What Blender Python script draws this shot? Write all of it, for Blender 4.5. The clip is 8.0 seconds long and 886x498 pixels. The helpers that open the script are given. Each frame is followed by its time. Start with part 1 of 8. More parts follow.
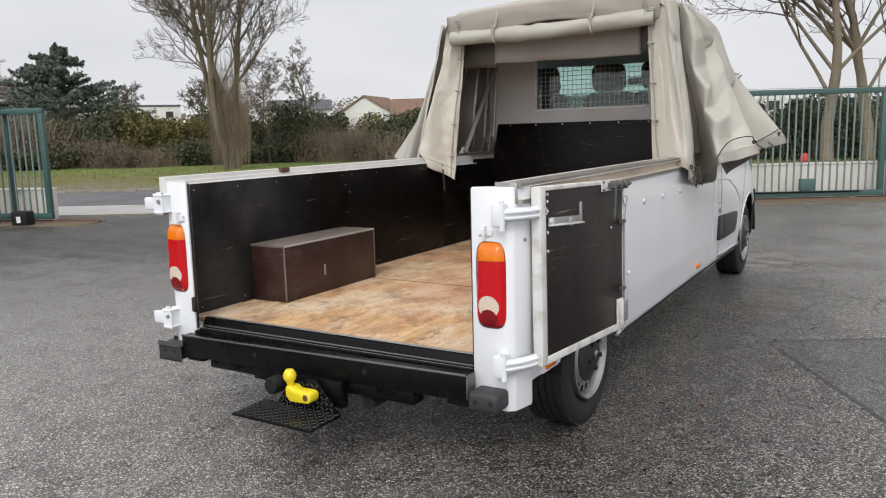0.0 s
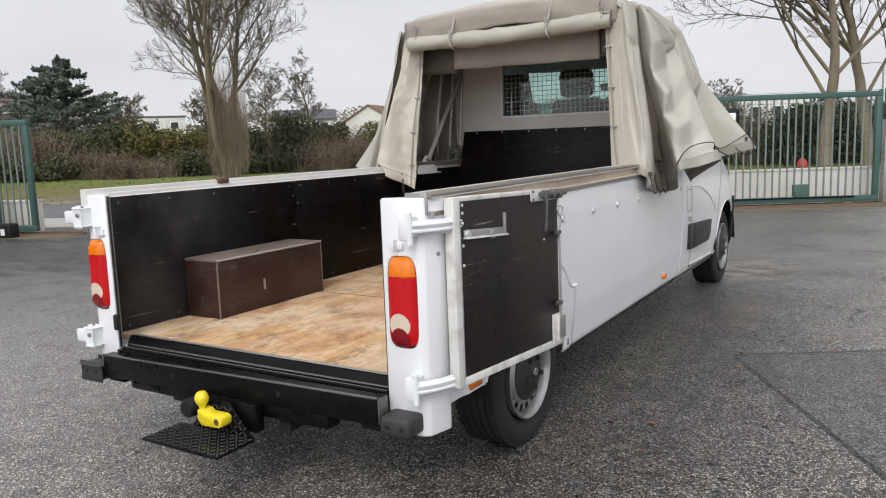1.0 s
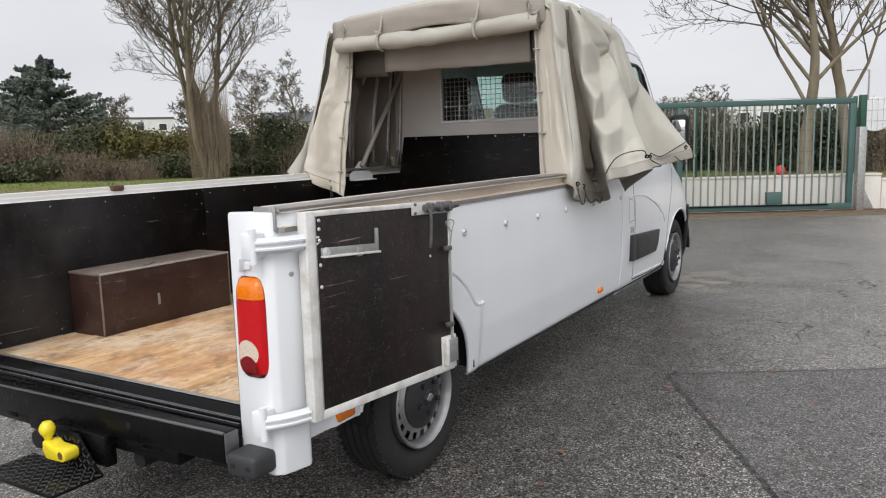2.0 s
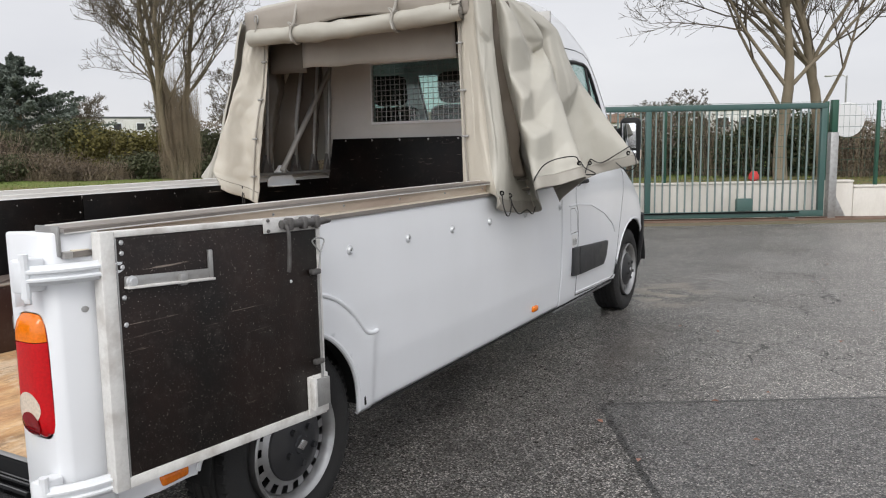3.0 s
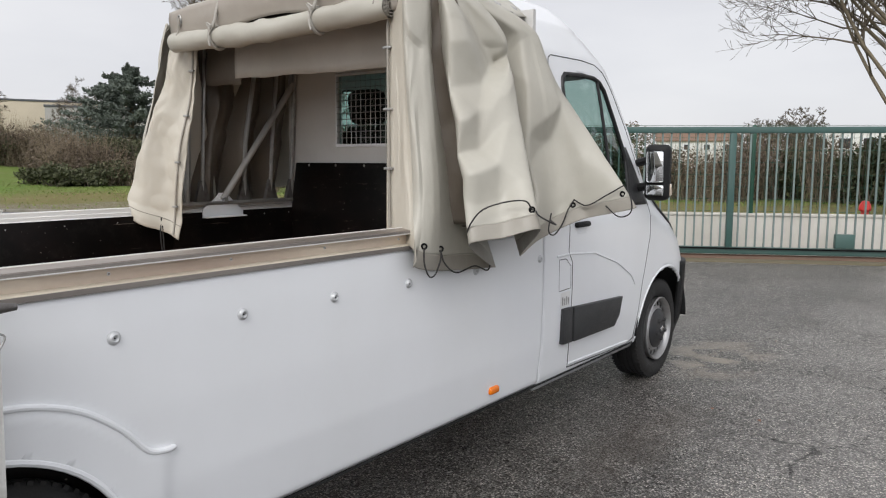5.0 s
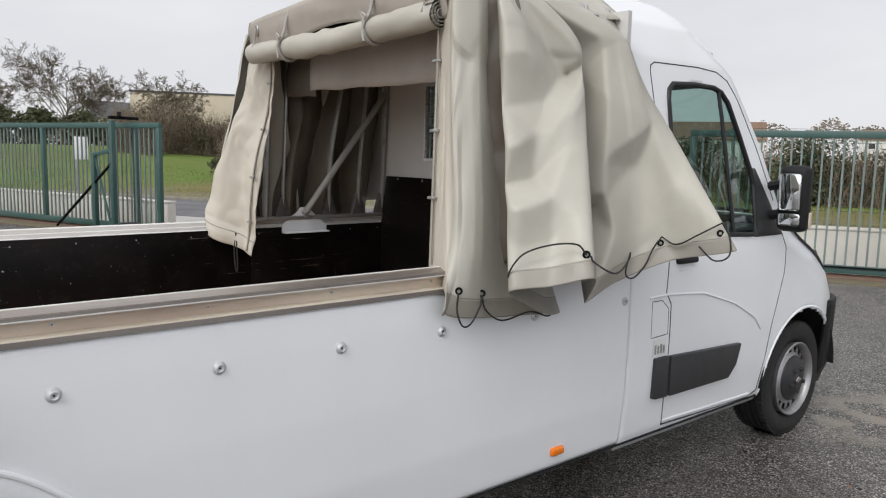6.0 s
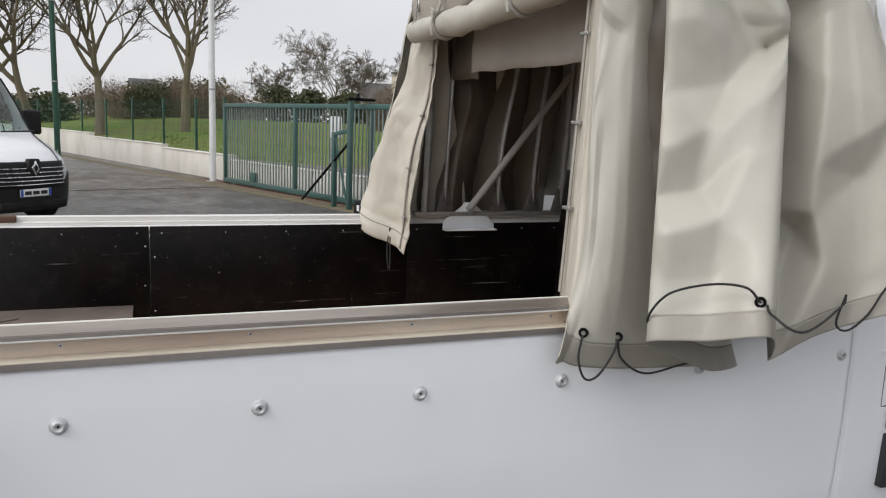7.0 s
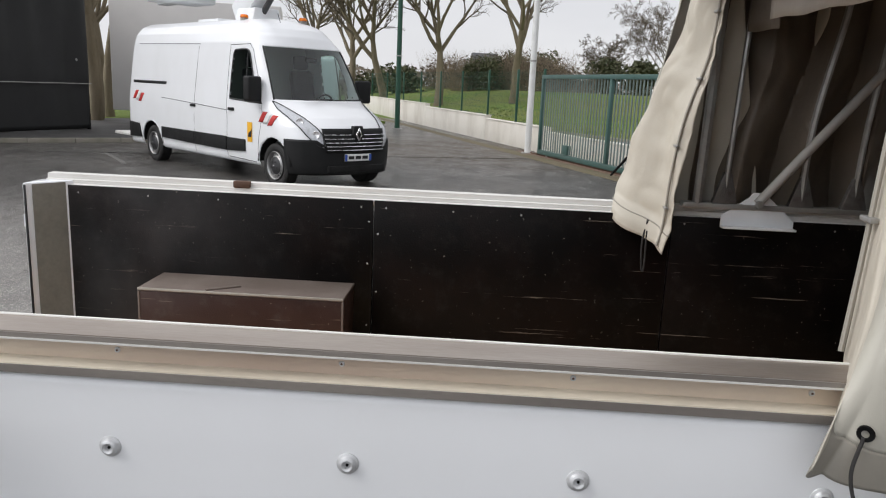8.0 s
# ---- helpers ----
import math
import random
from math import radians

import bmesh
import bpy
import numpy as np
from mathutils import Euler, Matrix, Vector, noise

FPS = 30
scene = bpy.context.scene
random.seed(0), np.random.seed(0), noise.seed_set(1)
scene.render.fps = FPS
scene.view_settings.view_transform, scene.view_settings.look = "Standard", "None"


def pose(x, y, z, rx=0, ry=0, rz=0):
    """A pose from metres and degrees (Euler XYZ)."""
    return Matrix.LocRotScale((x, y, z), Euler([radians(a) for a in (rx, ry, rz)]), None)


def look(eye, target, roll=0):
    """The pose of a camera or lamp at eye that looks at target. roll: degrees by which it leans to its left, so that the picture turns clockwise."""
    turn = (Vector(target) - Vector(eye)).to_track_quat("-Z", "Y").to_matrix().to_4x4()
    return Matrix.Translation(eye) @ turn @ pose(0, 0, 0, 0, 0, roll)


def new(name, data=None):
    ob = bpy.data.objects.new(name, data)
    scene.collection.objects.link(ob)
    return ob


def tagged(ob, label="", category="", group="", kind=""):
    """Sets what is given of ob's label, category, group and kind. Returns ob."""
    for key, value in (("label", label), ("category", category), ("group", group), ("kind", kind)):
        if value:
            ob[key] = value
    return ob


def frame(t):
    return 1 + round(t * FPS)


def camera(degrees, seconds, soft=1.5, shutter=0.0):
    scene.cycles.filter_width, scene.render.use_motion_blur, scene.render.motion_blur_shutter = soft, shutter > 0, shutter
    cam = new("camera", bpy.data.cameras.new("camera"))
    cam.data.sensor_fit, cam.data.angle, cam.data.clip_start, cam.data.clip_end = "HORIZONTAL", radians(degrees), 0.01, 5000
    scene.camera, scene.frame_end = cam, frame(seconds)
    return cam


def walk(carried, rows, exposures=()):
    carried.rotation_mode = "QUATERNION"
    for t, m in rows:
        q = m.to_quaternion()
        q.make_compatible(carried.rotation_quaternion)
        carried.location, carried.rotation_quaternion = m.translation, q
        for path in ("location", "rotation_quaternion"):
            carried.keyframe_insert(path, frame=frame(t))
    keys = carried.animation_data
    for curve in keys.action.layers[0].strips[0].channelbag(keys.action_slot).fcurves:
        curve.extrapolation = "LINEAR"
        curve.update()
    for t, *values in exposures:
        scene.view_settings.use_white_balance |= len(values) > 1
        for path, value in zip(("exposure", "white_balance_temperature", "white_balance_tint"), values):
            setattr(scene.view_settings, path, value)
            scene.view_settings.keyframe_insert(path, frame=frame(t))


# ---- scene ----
from mathutils import geometry

cam = camera(60.8, 8.0, soft=1.15)
PATH = [
    (0, (2.163, -2.483, 1.418), (1.147, -0.787, 1.117), -1.5),
    (0.5, (2.265, -2.332, 1.408), (1.238, -0.64, 1.118), -1.8),
    (1, (2.38, -2.158, 1.406), (1.346, -0.468, 1.127), -2.0),
    (1.5, (2.53, -1.956, 1.411), (1.499, -0.264, 1.138), -1.8),
    (3, (2.731, -1.107, 1.411), (1.752, 0.617, 1.145), -1.1),
    (3.5, (2.78, -0.778, 1.417), (1.804, 0.948, 1.158), -0.8),
    (4, (2.793, -0.453, 1.418), (1.783, 1.255, 1.17), -0.5),
    (5.5, (2.953, 0.509, 1.572), (1.596, 1.96, 1.338), 0.8),
    (6, (2.972, 0.827, 1.637), (1.445, 2.093, 1.385), 1.3),
    (6.5, (2.935, 1.158, 1.683), (1.245, 2.19, 1.401), 1.8),
    (7, (2.715, 1.441, 1.693), (0.875, 2.158, 1.373), 2.2),
    (7.5, (2.458, 1.687, 1.683), (0.521, 2.024, 1.319), 2.4),
    (8, (2.184, 1.881, 1.674), (0.232, 1.78, 1.253), 2.5),
]
walk(cam, [(t, look(eye, target, roll)) for t, eye, target, roll in PATH], [(0, -0.02), (4, 0.0), (6, -0.03), (7.2, -0.07), (8, -0.04)])

# overcast winter daylight
SUN_ELEV, SUN_AZ = 42.0, 163.0
world = bpy.data.worlds.new("overcast")
scene.world = world
world.use_nodes = True
wn, wl = world.node_tree.nodes, world.node_tree.links
wn.clear()
w_out = wn.new("ShaderNodeOutputWorld")
w_bg = wn.new("ShaderNodeBackground")
w_sky = wn.new("ShaderNodeTexSky")
w_sky.sky_type = "NISHITA"
w_sky.sun_disc = False
w_sky.sun_elevation = radians(SUN_ELEV)
w_sky.sun_rotation = radians(SUN_AZ)
w_scale = wn.new("ShaderNodeMix")
w_scale.data_type = "RGBA"
w_scale.blend_type = "MULTIPLY"
w_scale.inputs["Factor"].default_value = 1.0
w_scale.inputs["B"].default_value = (0.9, 0.9, 0.9, 1)
w_mix = wn.new("ShaderNodeMix")
w_mix.data_type = "RGBA"
w_mix.inputs["Factor"].default_value = 0.93
w_co = wn.new("ShaderNodeTexCoord")
w_map = wn.new("ShaderNodeMapping")
w_map.inputs["Scale"].default_value = (1.0, 1.0, 3.5)
w_noise = wn.new("ShaderNodeTexNoise")
w_noise.inputs["Scale"].default_value = 2.2
w_noise.inputs["Detail"].default_value = 5.0
w_ramp = wn.new("ShaderNodeValToRGB")
w_ramp.color_ramp.elements[0].position = 0.3
w_ramp.color_ramp.elements[0].color = (7.0, 7.05, 7.45, 1)
w_ramp.color_ramp.elements[1].position = 0.72
w_ramp.color_ramp.elements[1].color = (8.35, 8.35, 8.6, 1)
wl.new(w_co.outputs["Generated"], w_map.inputs["Vector"])
wl.new(w_map.outputs["Vector"], w_noise.inputs["Vector"])
wl.new(w_noise.outputs["Fac"], w_ramp.inputs["Fac"])
wl.new(w_sky.outputs["Color"], w_scale.inputs["A"])
wl.new(w_scale.outputs["Result"], w_mix.inputs["A"])
wl.new(w_ramp.outputs["Color"], w_mix.inputs["B"])
_a, _e = radians(SUN_AZ), radians(SUN_ELEV)
SUN_DIR = (math.sin(_a) * math.cos(_e), math.cos(_a) * math.cos(_e), math.sin(_e))
w_norm = wn.new("ShaderNodeVectorMath")
w_norm.operation = "NORMALIZE"
w_dot = wn.new("ShaderNodeVectorMath")  # the cloud is thinner and brighter round the hidden sun
w_dot.operation = "DOT_PRODUCT"
w_dot.inputs[1].default_value = SUN_DIR
w_pos = wn.new("ShaderNodeMath")
w_pos.operation = "MAXIMUM"
w_pos.inputs[1].default_value = 0.0
w_pow = wn.new("ShaderNodeMath")
w_pow.operation = "POWER"
w_pow.inputs[1].default_value = 2.0
w_up = wn.new("ShaderNodeMapRange")
w_up.clamp = False
w_up.inputs["To Min"].default_value, w_up.inputs["To Max"].default_value = 0.98, 2.15
w_lift = wn.new("ShaderNodeMix")
w_lift.data_type, w_lift.blend_type = "RGBA", "MULTIPLY"
w_lift.inputs["Factor"].default_value = 1.0
wl.new(w_co.outputs["Generated"], w_norm.inputs[0])
wl.new(w_norm.outputs["Vector"], w_dot.inputs[0])
wl.new(w_dot.outputs["Value"], w_pos.inputs[0])
wl.new(w_pos.outputs[0], w_pow.inputs[0])
wl.new(w_pow.outputs[0], w_up.inputs["Value"])
wl.new(w_mix.outputs["Result"], w_lift.inputs["A"])
wl.new(w_up.outputs["Result"], w_lift.inputs["B"])
wl.new(w_lift.outputs["Result"], w_bg.inputs["Color"])
w_bg.inputs["Strength"].default_value = 0.108
wl.new(w_bg.outputs["Background"], w_out.inputs["Surface"])

sun_data = bpy.data.lights.new("sun", "SUN")
sun_data.energy = 1.35
sun_data.angle = radians(24)
sun_data.color = (1.0, 0.97, 0.93)
sun = new("sun", sun_data)
sun.matrix_world = look([c * 50 for c in SUN_DIR], (0, 0, 0))


# ---- materials ----
def node_mat(name):
    m = bpy.data.materials.new(name)
    m.use_nodes = True
    return m, m.node_tree.nodes, m.node_tree.links, m.node_tree.nodes["Principled BSDF"]


def mix_rgb(nt, fac, a, b, blend="MIX"):
    n = nt.nodes.new("ShaderNodeMix")
    n.data_type, n.blend_type = "RGBA", blend
    for key, v in (("Factor", fac), ("A", a), ("B", b)):
        if isinstance(v, (int, float)):
            n.inputs[key].default_value = v
        elif isinstance(v, tuple):
            n.inputs[key].default_value = v if len(v) == 4 else (*v, 1)
        else:
            nt.links.new(v, n.inputs[key])
    return n.outputs["Result"]


def maths(nt, op, a, b=0.0, clamp=False):
    n = nt.nodes.new("ShaderNodeMath")
    n.operation, n.use_clamp = op, clamp
    for i, v in enumerate((a, b)):
        if isinstance(v, (int, float)):
            n.inputs[i].default_value = v
        else:
            nt.links.new(v, n.inputs[i])
    return n.outputs[0]


def noise_fac(nt, scale, detail=4.0, lo=0.35, hi=0.65, stretch=(1, 1, 1), rough=0.55):
    co = nt.nodes.new("ShaderNodeTexCoord")
    mp = nt.nodes.new("ShaderNodeMapping")
    mp.inputs["Scale"].default_value = stretch
    t = nt.nodes.new("ShaderNodeTexNoise")
    t.inputs["Scale"].default_value = scale
    t.inputs["Detail"].default_value = detail
    t.inputs["Roughness"].default_value = rough
    r = nt.nodes.new("ShaderNodeMapRange")
    r.inputs["From Min"].default_value, r.inputs["From Max"].default_value = lo, hi
    nt.links.new(co.outputs["Object"], mp.inputs["Vector"])
    nt.links.new(mp.outputs["Vector"], t.inputs["Vector"])
    nt.links.new(t.outputs["Fac"], r.inputs["Value"])
    return r.outputs["Result"]


def add_bump(nt, bsdf, height, strength, distance=0.01):
    b = nt.nodes.new("ShaderNodeBump")
    b.inputs["Strength"].default_value, b.inputs["Distance"].default_value = strength, distance
    nt.links.new(height, b.inputs["Height"])
    nt.links.new(b.outputs["Normal"], bsdf.inputs["Normal"])


def surface(name, base, dirt=None, rough=0.5, metal=0.0, big=1.5, fine=40.0, amount=0.5, grain=0.15, bump=0.1, coat=0.0, stretch=(1, 1, 1), rand=0.0, spec=0.5):
    """Base colour with stains at a large scale, grain at a small one, uneven gloss and a fine relief."""
    m, nodes, links, p = node_mat(name)
    nt = m.node_tree
    dirt = dirt or tuple(c * 0.6 for c in base)
    stain = noise_fac(nt, big, 6.0, 0.45, 0.8, stretch)
    g = noise_fac(nt, fine, 3.0, 0.25, 0.75, stretch)
    col = mix_rgb(nt, maths(nt, "MULTIPLY", stain, amount), base, dirt)
    col = mix_rgb(nt, maths(nt, "MULTIPLY", g, grain), col, tuple(c * 0.55 for c in base))
    if rand:
        info = nodes.new("ShaderNodeObjectInfo")
        hsv = nodes.new("ShaderNodeHueSaturation")
        v = maths(nt, "MULTIPLY_ADD", info.outputs["Random"], rand)
        v.node.inputs[2].default_value = 1 - rand / 2
        links.new(v, hsv.inputs["Value"])
        links.new(col, hsv.inputs["Color"])
        col = hsv.outputs["Color"]
    links.new(col, p.inputs["Base Color"])
    r = maths(nt, "MULTIPLY_ADD", stain, 0.25)
    r.node.inputs[2].default_value = rough
    links.new(maths(nt, "MINIMUM", r, 1.0), p.inputs["Roughness"])
    p.inputs["Metallic"].default_value = metal
    p.inputs["Coat Weight"].default_value = coat
    p.inputs["Coat Roughness"].default_value = 0.12
    p.inputs["Specular IOR Level"].default_value = spec
    if bump:
        add_bump(nt, p, g, bump, 0.004)
    return m


WHITE = surface("white_vehicle_paint", (0.805, 0.82, 0.84), (0.66, 0.67, 0.66), 0.28, big=1.1, fine=300, amount=0.35, grain=0.0, bump=0.0, coat=0.5, stretch=(1, 1, 0.5))
WHITE_SATIN = surface("white_brushed_paint", (0.78, 0.80, 0.82), (0.55, 0.55, 0.53), 0.4, big=3, fine=90, amount=0.4, grain=0.05, bump=0.05)
WHITE_WORN = surface("worn_white_paint", (0.72, 0.71, 0.68), (0.22, 0.17, 0.13), 0.45, big=14, fine=120, amount=0.6, grain=0.25, bump=0.1)
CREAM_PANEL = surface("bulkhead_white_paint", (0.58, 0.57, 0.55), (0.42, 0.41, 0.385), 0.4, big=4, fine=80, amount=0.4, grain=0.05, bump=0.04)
BLACK_PLASTIC = surface("black_bumper_plastic", (0.013, 0.0135, 0.014), (0.03, 0.03, 0.03), 0.5, big=5, fine=260, amount=0.5, grain=0.2, bump=0.25, spec=0.22)
DARK_TRIM = surface("dark_grey_trim_plastic", (0.030, 0.031, 0.033), (0.055, 0.055, 0.055), 0.45, big=5, fine=300, amount=0.4, grain=0.2, bump=0.2)
WORN_EDGE = surface("worn_grey_steel_edge", (0.16, 0.16, 0.16), (0.04, 0.04, 0.04), 0.35, 0.5, big=9, fine=160, amount=0.7, grain=0.25, bump=0.05, stretch=(0.2, 1, 1))
BLACK_STEEL = surface("black_painted_steel", (0.004, 0.0042, 0.0046), (0.012, 0.0115, 0.011), 0.24, big=6, fine=90, amount=0.4, grain=0.2, bump=0.05, spec=0.13)
WORN_TREAD = surface("worn_black_tread", (0.10, 0.10, 0.10), (0.03, 0.03, 0.03), 0.35, 0.4, big=10, fine=120, amount=0.6, grain=0.2, bump=0.05)
DARK_VOID = surface("dark_underbody", (0.004, 0.004, 0.004), (0.010, 0.009, 0.009), 0.85, big=6, fine=60, amount=0.5, bump=0.3)
RUBBER = surface("tyre_rubber", (0.016, 0.016, 0.016), (0.04, 0.036, 0.032), 0.75, big=8, fine=150, amount=0.5, grain=0.25, bump=0.3)
SEAL = surface("window_rubber", (0.01, 0.01, 0.011), None, 0.45, big=8, fine=90, bump=0.05)
RIM = surface("silver_steel_wheel", (0.38, 0.38, 0.38), (0.16, 0.14, 0.12), 0.35, 0.75, big=11, fine=120, amount=0.6, grain=0.15, bump=0.08)
HUBCAP = surface("grey_plastic_hubcap", (0.026, 0.027, 0.030), (0.06, 0.055, 0.05), 0.4, 0.1, big=9, fine=140, amount=0.5, bump=0.08)
CHROME = surface("bright_metal", (0.75, 0.75, 0.76), (0.5, 0.5, 0.5), 0.18, 1.0, big=6, fine=200, amount=0.2, grain=0.05, bump=0.02)
ALU = surface("weathered_aluminium", (0.46, 0.44, 0.42), (0.20, 0.165, 0.14), 0.40, 0.6, big=5, fine=160, amount=0.55, grain=0.18, bump=0.08, stretch=(1, 0.15, 1))
ALU_WEB = surface("stained_aluminium_web", (0.76, 0.655, 0.535), (0.34, 0.205, 0.165), 0.42, 0.4, big=2.2, fine=120, amount=0.7, grain=0.12, bump=0.06, stretch=(1, 0.35, 1))
ALU_WHITE = surface("painted_aluminium_rail", (0.74, 0.73, 0.70), (0.42, 0.39, 0.35), 0.4, 0.1, big=6, fine=140, amount=0.5, grain=0.1, bump=0.06, stretch=(1, 0.25, 1))
PITTED = surface("dark_pitted_steel", (0.16, 0.155, 0.15), (0.07, 0.05, 0.04), 0.5, 0.6, big=30, fine=260, amount=0.7, grain=0.3, bump=0.25)
WORN_PLATE = surface("worn_white_plate", (0.62, 0.61, 0.59), (0.24, 0.21, 0.18), 0.5, big=24, fine=200, amount=0.5, grain=0.25, bump=0.15)
GALV = surface("galvanised_steel", (0.42, 0.42, 0.41), (0.2, 0.18, 0.16), 0.4, 0.7, big=14, fine=180, amount=0.55, grain=0.2, bump=0.1)
ZINC = surface("dull_zinc", (0.62, 0.63, 0.64), (0.34, 0.34, 0.34), 0.38, 0.45, big=20, fine=200, amount=0.5, grain=0.1, bump=0.05)
RAIL_CREAM = surface("dusty_cream_flange", (0.78, 0.71, 0.58), (0.34, 0.27, 0.21), 0.5, 0.1, big=5, fine=150, amount=0.7, grain=0.15, bump=0.08, stretch=(1, 0.3, 1))
RAIL_GRIME = surface("grimy_rail_edge", (0.27, 0.245, 0.22), (0.055, 0.045, 0.038), 0.55, 0.3, big=4, fine=120, amount=0.8, grain=0.25, bump=0.1, stretch=(1, 0.3, 1))
RAIL_TOP = surface("scuffed_rail_top", (0.42, 0.37, 0.325), (0.17, 0.13, 0.105), 0.36, 0.8, big=5, fine=150, amount=0.7, grain=0.2, bump=0.08, stretch=(1, 0.2, 1))
LIGHT_BOX = surface("light_grey_panel", (0.68, 0.66, 0.64), (0.56, 0.55, 0.53), 0.55, big=1.5, fine=40, amount=0.4, grain=0.06, bump=0.04)
PAVE = surface("dark_pavement_asphalt", (0.065, 0.063, 0.060), (0.04, 0.038, 0.035), 0.7, big=0.9, fine=30, amount=0.6, grain=0.25, bump=0.3)
OLD_LINE = surface("faded_road_paint", (0.15, 0.145, 0.135), (0.12, 0.115, 0.11), 0.7, big=6, fine=50, amount=0.9, grain=0.3, bump=0.2)
LINER = surface("dull_grey_metal_liner", (0.26, 0.255, 0.225), (0.16, 0.155, 0.135), 0.55, 0.2, big=7, fine=60, amount=0.7, grain=0.3, bump=0.2)
RUSTY = surface("rusty_steel", (0.13, 0.075, 0.05), (0.05, 0.03, 0.025), 0.75, 0.2, big=8, fine=90, amount=0.6, grain=0.3, bump=0.25)
YELLOW = surface("yellow_paint", (0.85, 0.68, 0.02), (0.62, 0.45, 0.02), 0.35, big=14, fine=160, amount=0.4, grain=0.05, bump=0.05, coat=0.2)
CORD = surface("black_bungee_cord", (0.018, 0.017, 0.017), (0.06, 0.055, 0.05), 0.7, big=30, fine=400, amount=0.4, bump=0.4)
STRAP = surface("grey_webbing_strap", (0.42, 0.40, 0.36), (0.26, 0.24, 0.21), 0.8, big=20, fine=400, amount=0.5, bump=0.3)
SEATCLOTH = surface("black_seat_cloth", (0.018, 0.018, 0.02), None, 0.9, big=6, fine=300, bump=0.4)
DASH = surface("dark_dashboard", (0.03, 0.03, 0.032), None, 0.6, big=6, fine=200, bump=0.2)
GREEN = surface("green_gate_paint", (0.045, 0.102, 0.090), (0.10, 0.135, 0.125), 0.42, big=2.5, fine=60, amount=0.5, grain=0.12, bump=0.08, rand=0.15)
GREEN_POST = surface("green_fence_paint", (0.016, 0.075, 0.045), (0.03, 0.08, 0.06), 0.4, big=3, fine=60, amount=0.4, grain=0.12, bump=0.05)
GREY_BAR = surface("greyed_gate_bar", (0.17, 0.22, 0.205), (0.10, 0.14, 0.13), 0.5, big=3, fine=50, amount=0.5, grain=0.15, bump=0.08, rand=0.2)
RENDER = surface("white_rendered_wall", (0.70, 0.67, 0.61), (0.40, 0.36, 0.30), 0.85, big=1.3, fine=35, amount=0.6, grain=0.15, bump=0.3, stretch=(1, 1, 0.45))
POLE_WHITE = surface("white_pole_paint", (0.74, 0.75, 0.74), (0.45, 0.44, 0.42), 0.4, big=4, fine=40, amount=0.4, bump=0.05)
KERB = surface("kerb_concrete", (0.27, 0.25, 0.21), (0.14, 0.14, 0.09), 0.85, big=3, fine=45, amount=0.6, grain=0.2, bump=0.35)
APRON = surface("pale_concrete_apron", (0.44, 0.43, 0.41), (0.28, 0.27, 0.25), 0.75, big=1.2, fine=30, amount=0.6, grain=0.2, bump=0.2)
ROAD = surface("grey_road_asphalt", (0.125, 0.125, 0.13), (0.08, 0.08, 0.085), 0.6, big=0.8, fine=28, amount=0.6, grain=0.2, bump=0.3)
BARK = surface("grey_brown_bark", (0.235, 0.195, 0.135), (0.085, 0.07, 0.04), 0.9, big=3, fine=30, amount=0.7, grain=0.35, bump=0.6, stretch=(1, 1, 0.3))
TWIG = surface("brown_twig", (0.14, 0.115, 0.085), (0.075, 0.06, 0.045), 0.9, big=2, fine=20, amount=0.6, grain=0.2, bump=0.0)
TWIG_PALE = surface("pale_twig", (0.29, 0.23, 0.16), (0.15, 0.118, 0.083), 0.9, big=2, fine=20, amount=0.6, grain=0.2, bump=0.0)
BLACK_SHEET = surface("black_sheeting", (0.009, 0.0092, 0.010), (0.018, 0.018, 0.019), 0.5, big=2, fine=60, amount=0.5, grain=0.1, bump=0.1)
GREY_BOX = surface("grey_panel", (0.34, 0.33, 0.31), (0.24, 0.23, 0.21), 0.55, big=1.5, fine=40, amount=0.4, grain=0.08, bump=0.05)
HOUSE_WALL = surface("pale_house_wall", (0.68, 0.67, 0.64), (0.5, 0.48, 0.45), 0.85, big=0.6, fine=8, amount=0.5, bump=0.1)
BEIGE_WALL = surface("beige_cladding", (0.55, 0.48, 0.37), (0.42, 0.37, 0.29), 0.7, big=0.5, fine=6, amount=0.4, bump=0.05)
ROOF_BROWN = surface("brown_tile_roof", (0.20, 0.125, 0.085), (0.12, 0.08, 0.06), 0.85, big=1, fine=9, amount=0.5, bump=0.3)
ROOF_GREY = surface("grey_slate_roof", (0.10, 0.105, 0.115), (0.07, 0.07, 0.075), 0.7, big=1, fine=9, amount=0.5, bump=0.3)
RED_BRICK = surface("red_cladding", (0.36, 0.09, 0.055), (0.22, 0.07, 0.05), 0.8, big=1, fine=9, amount=0.5, bump=0.2)
SIGN_WHITE = surface("white_sign_face", (0.76, 0.76, 0.75), (0.6, 0.6, 0.58), 0.5, big=3, fine=30, amount=0.3, bump=0.02)
RED_PAINT = surface("red_paint", (0.50, 0.03, 0.025), (0.32, 0.03, 0.03), 0.45, big=6, fine=60, amount=0.4, bump=0.05)
PLATE_BLUE = surface("plate_blue", (0.03, 0.09, 0.42), None, 0.4, big=6, fine=60, bump=0.0)
STICKER = surface("amber_sticker", (0.85, 0.45, 0.02), (0.7, 0.35, 0.02), 0.4, big=6, fine=60, amount=0.3, bump=0.0)
WOOD_RAIL = surface("weathered_rail_sleeper", (0.16, 0.10, 0.07), (0.09, 0.06, 0.045), 0.85, big=4, fine=40, amount=0.6, grain=0.3, bump=0.3)


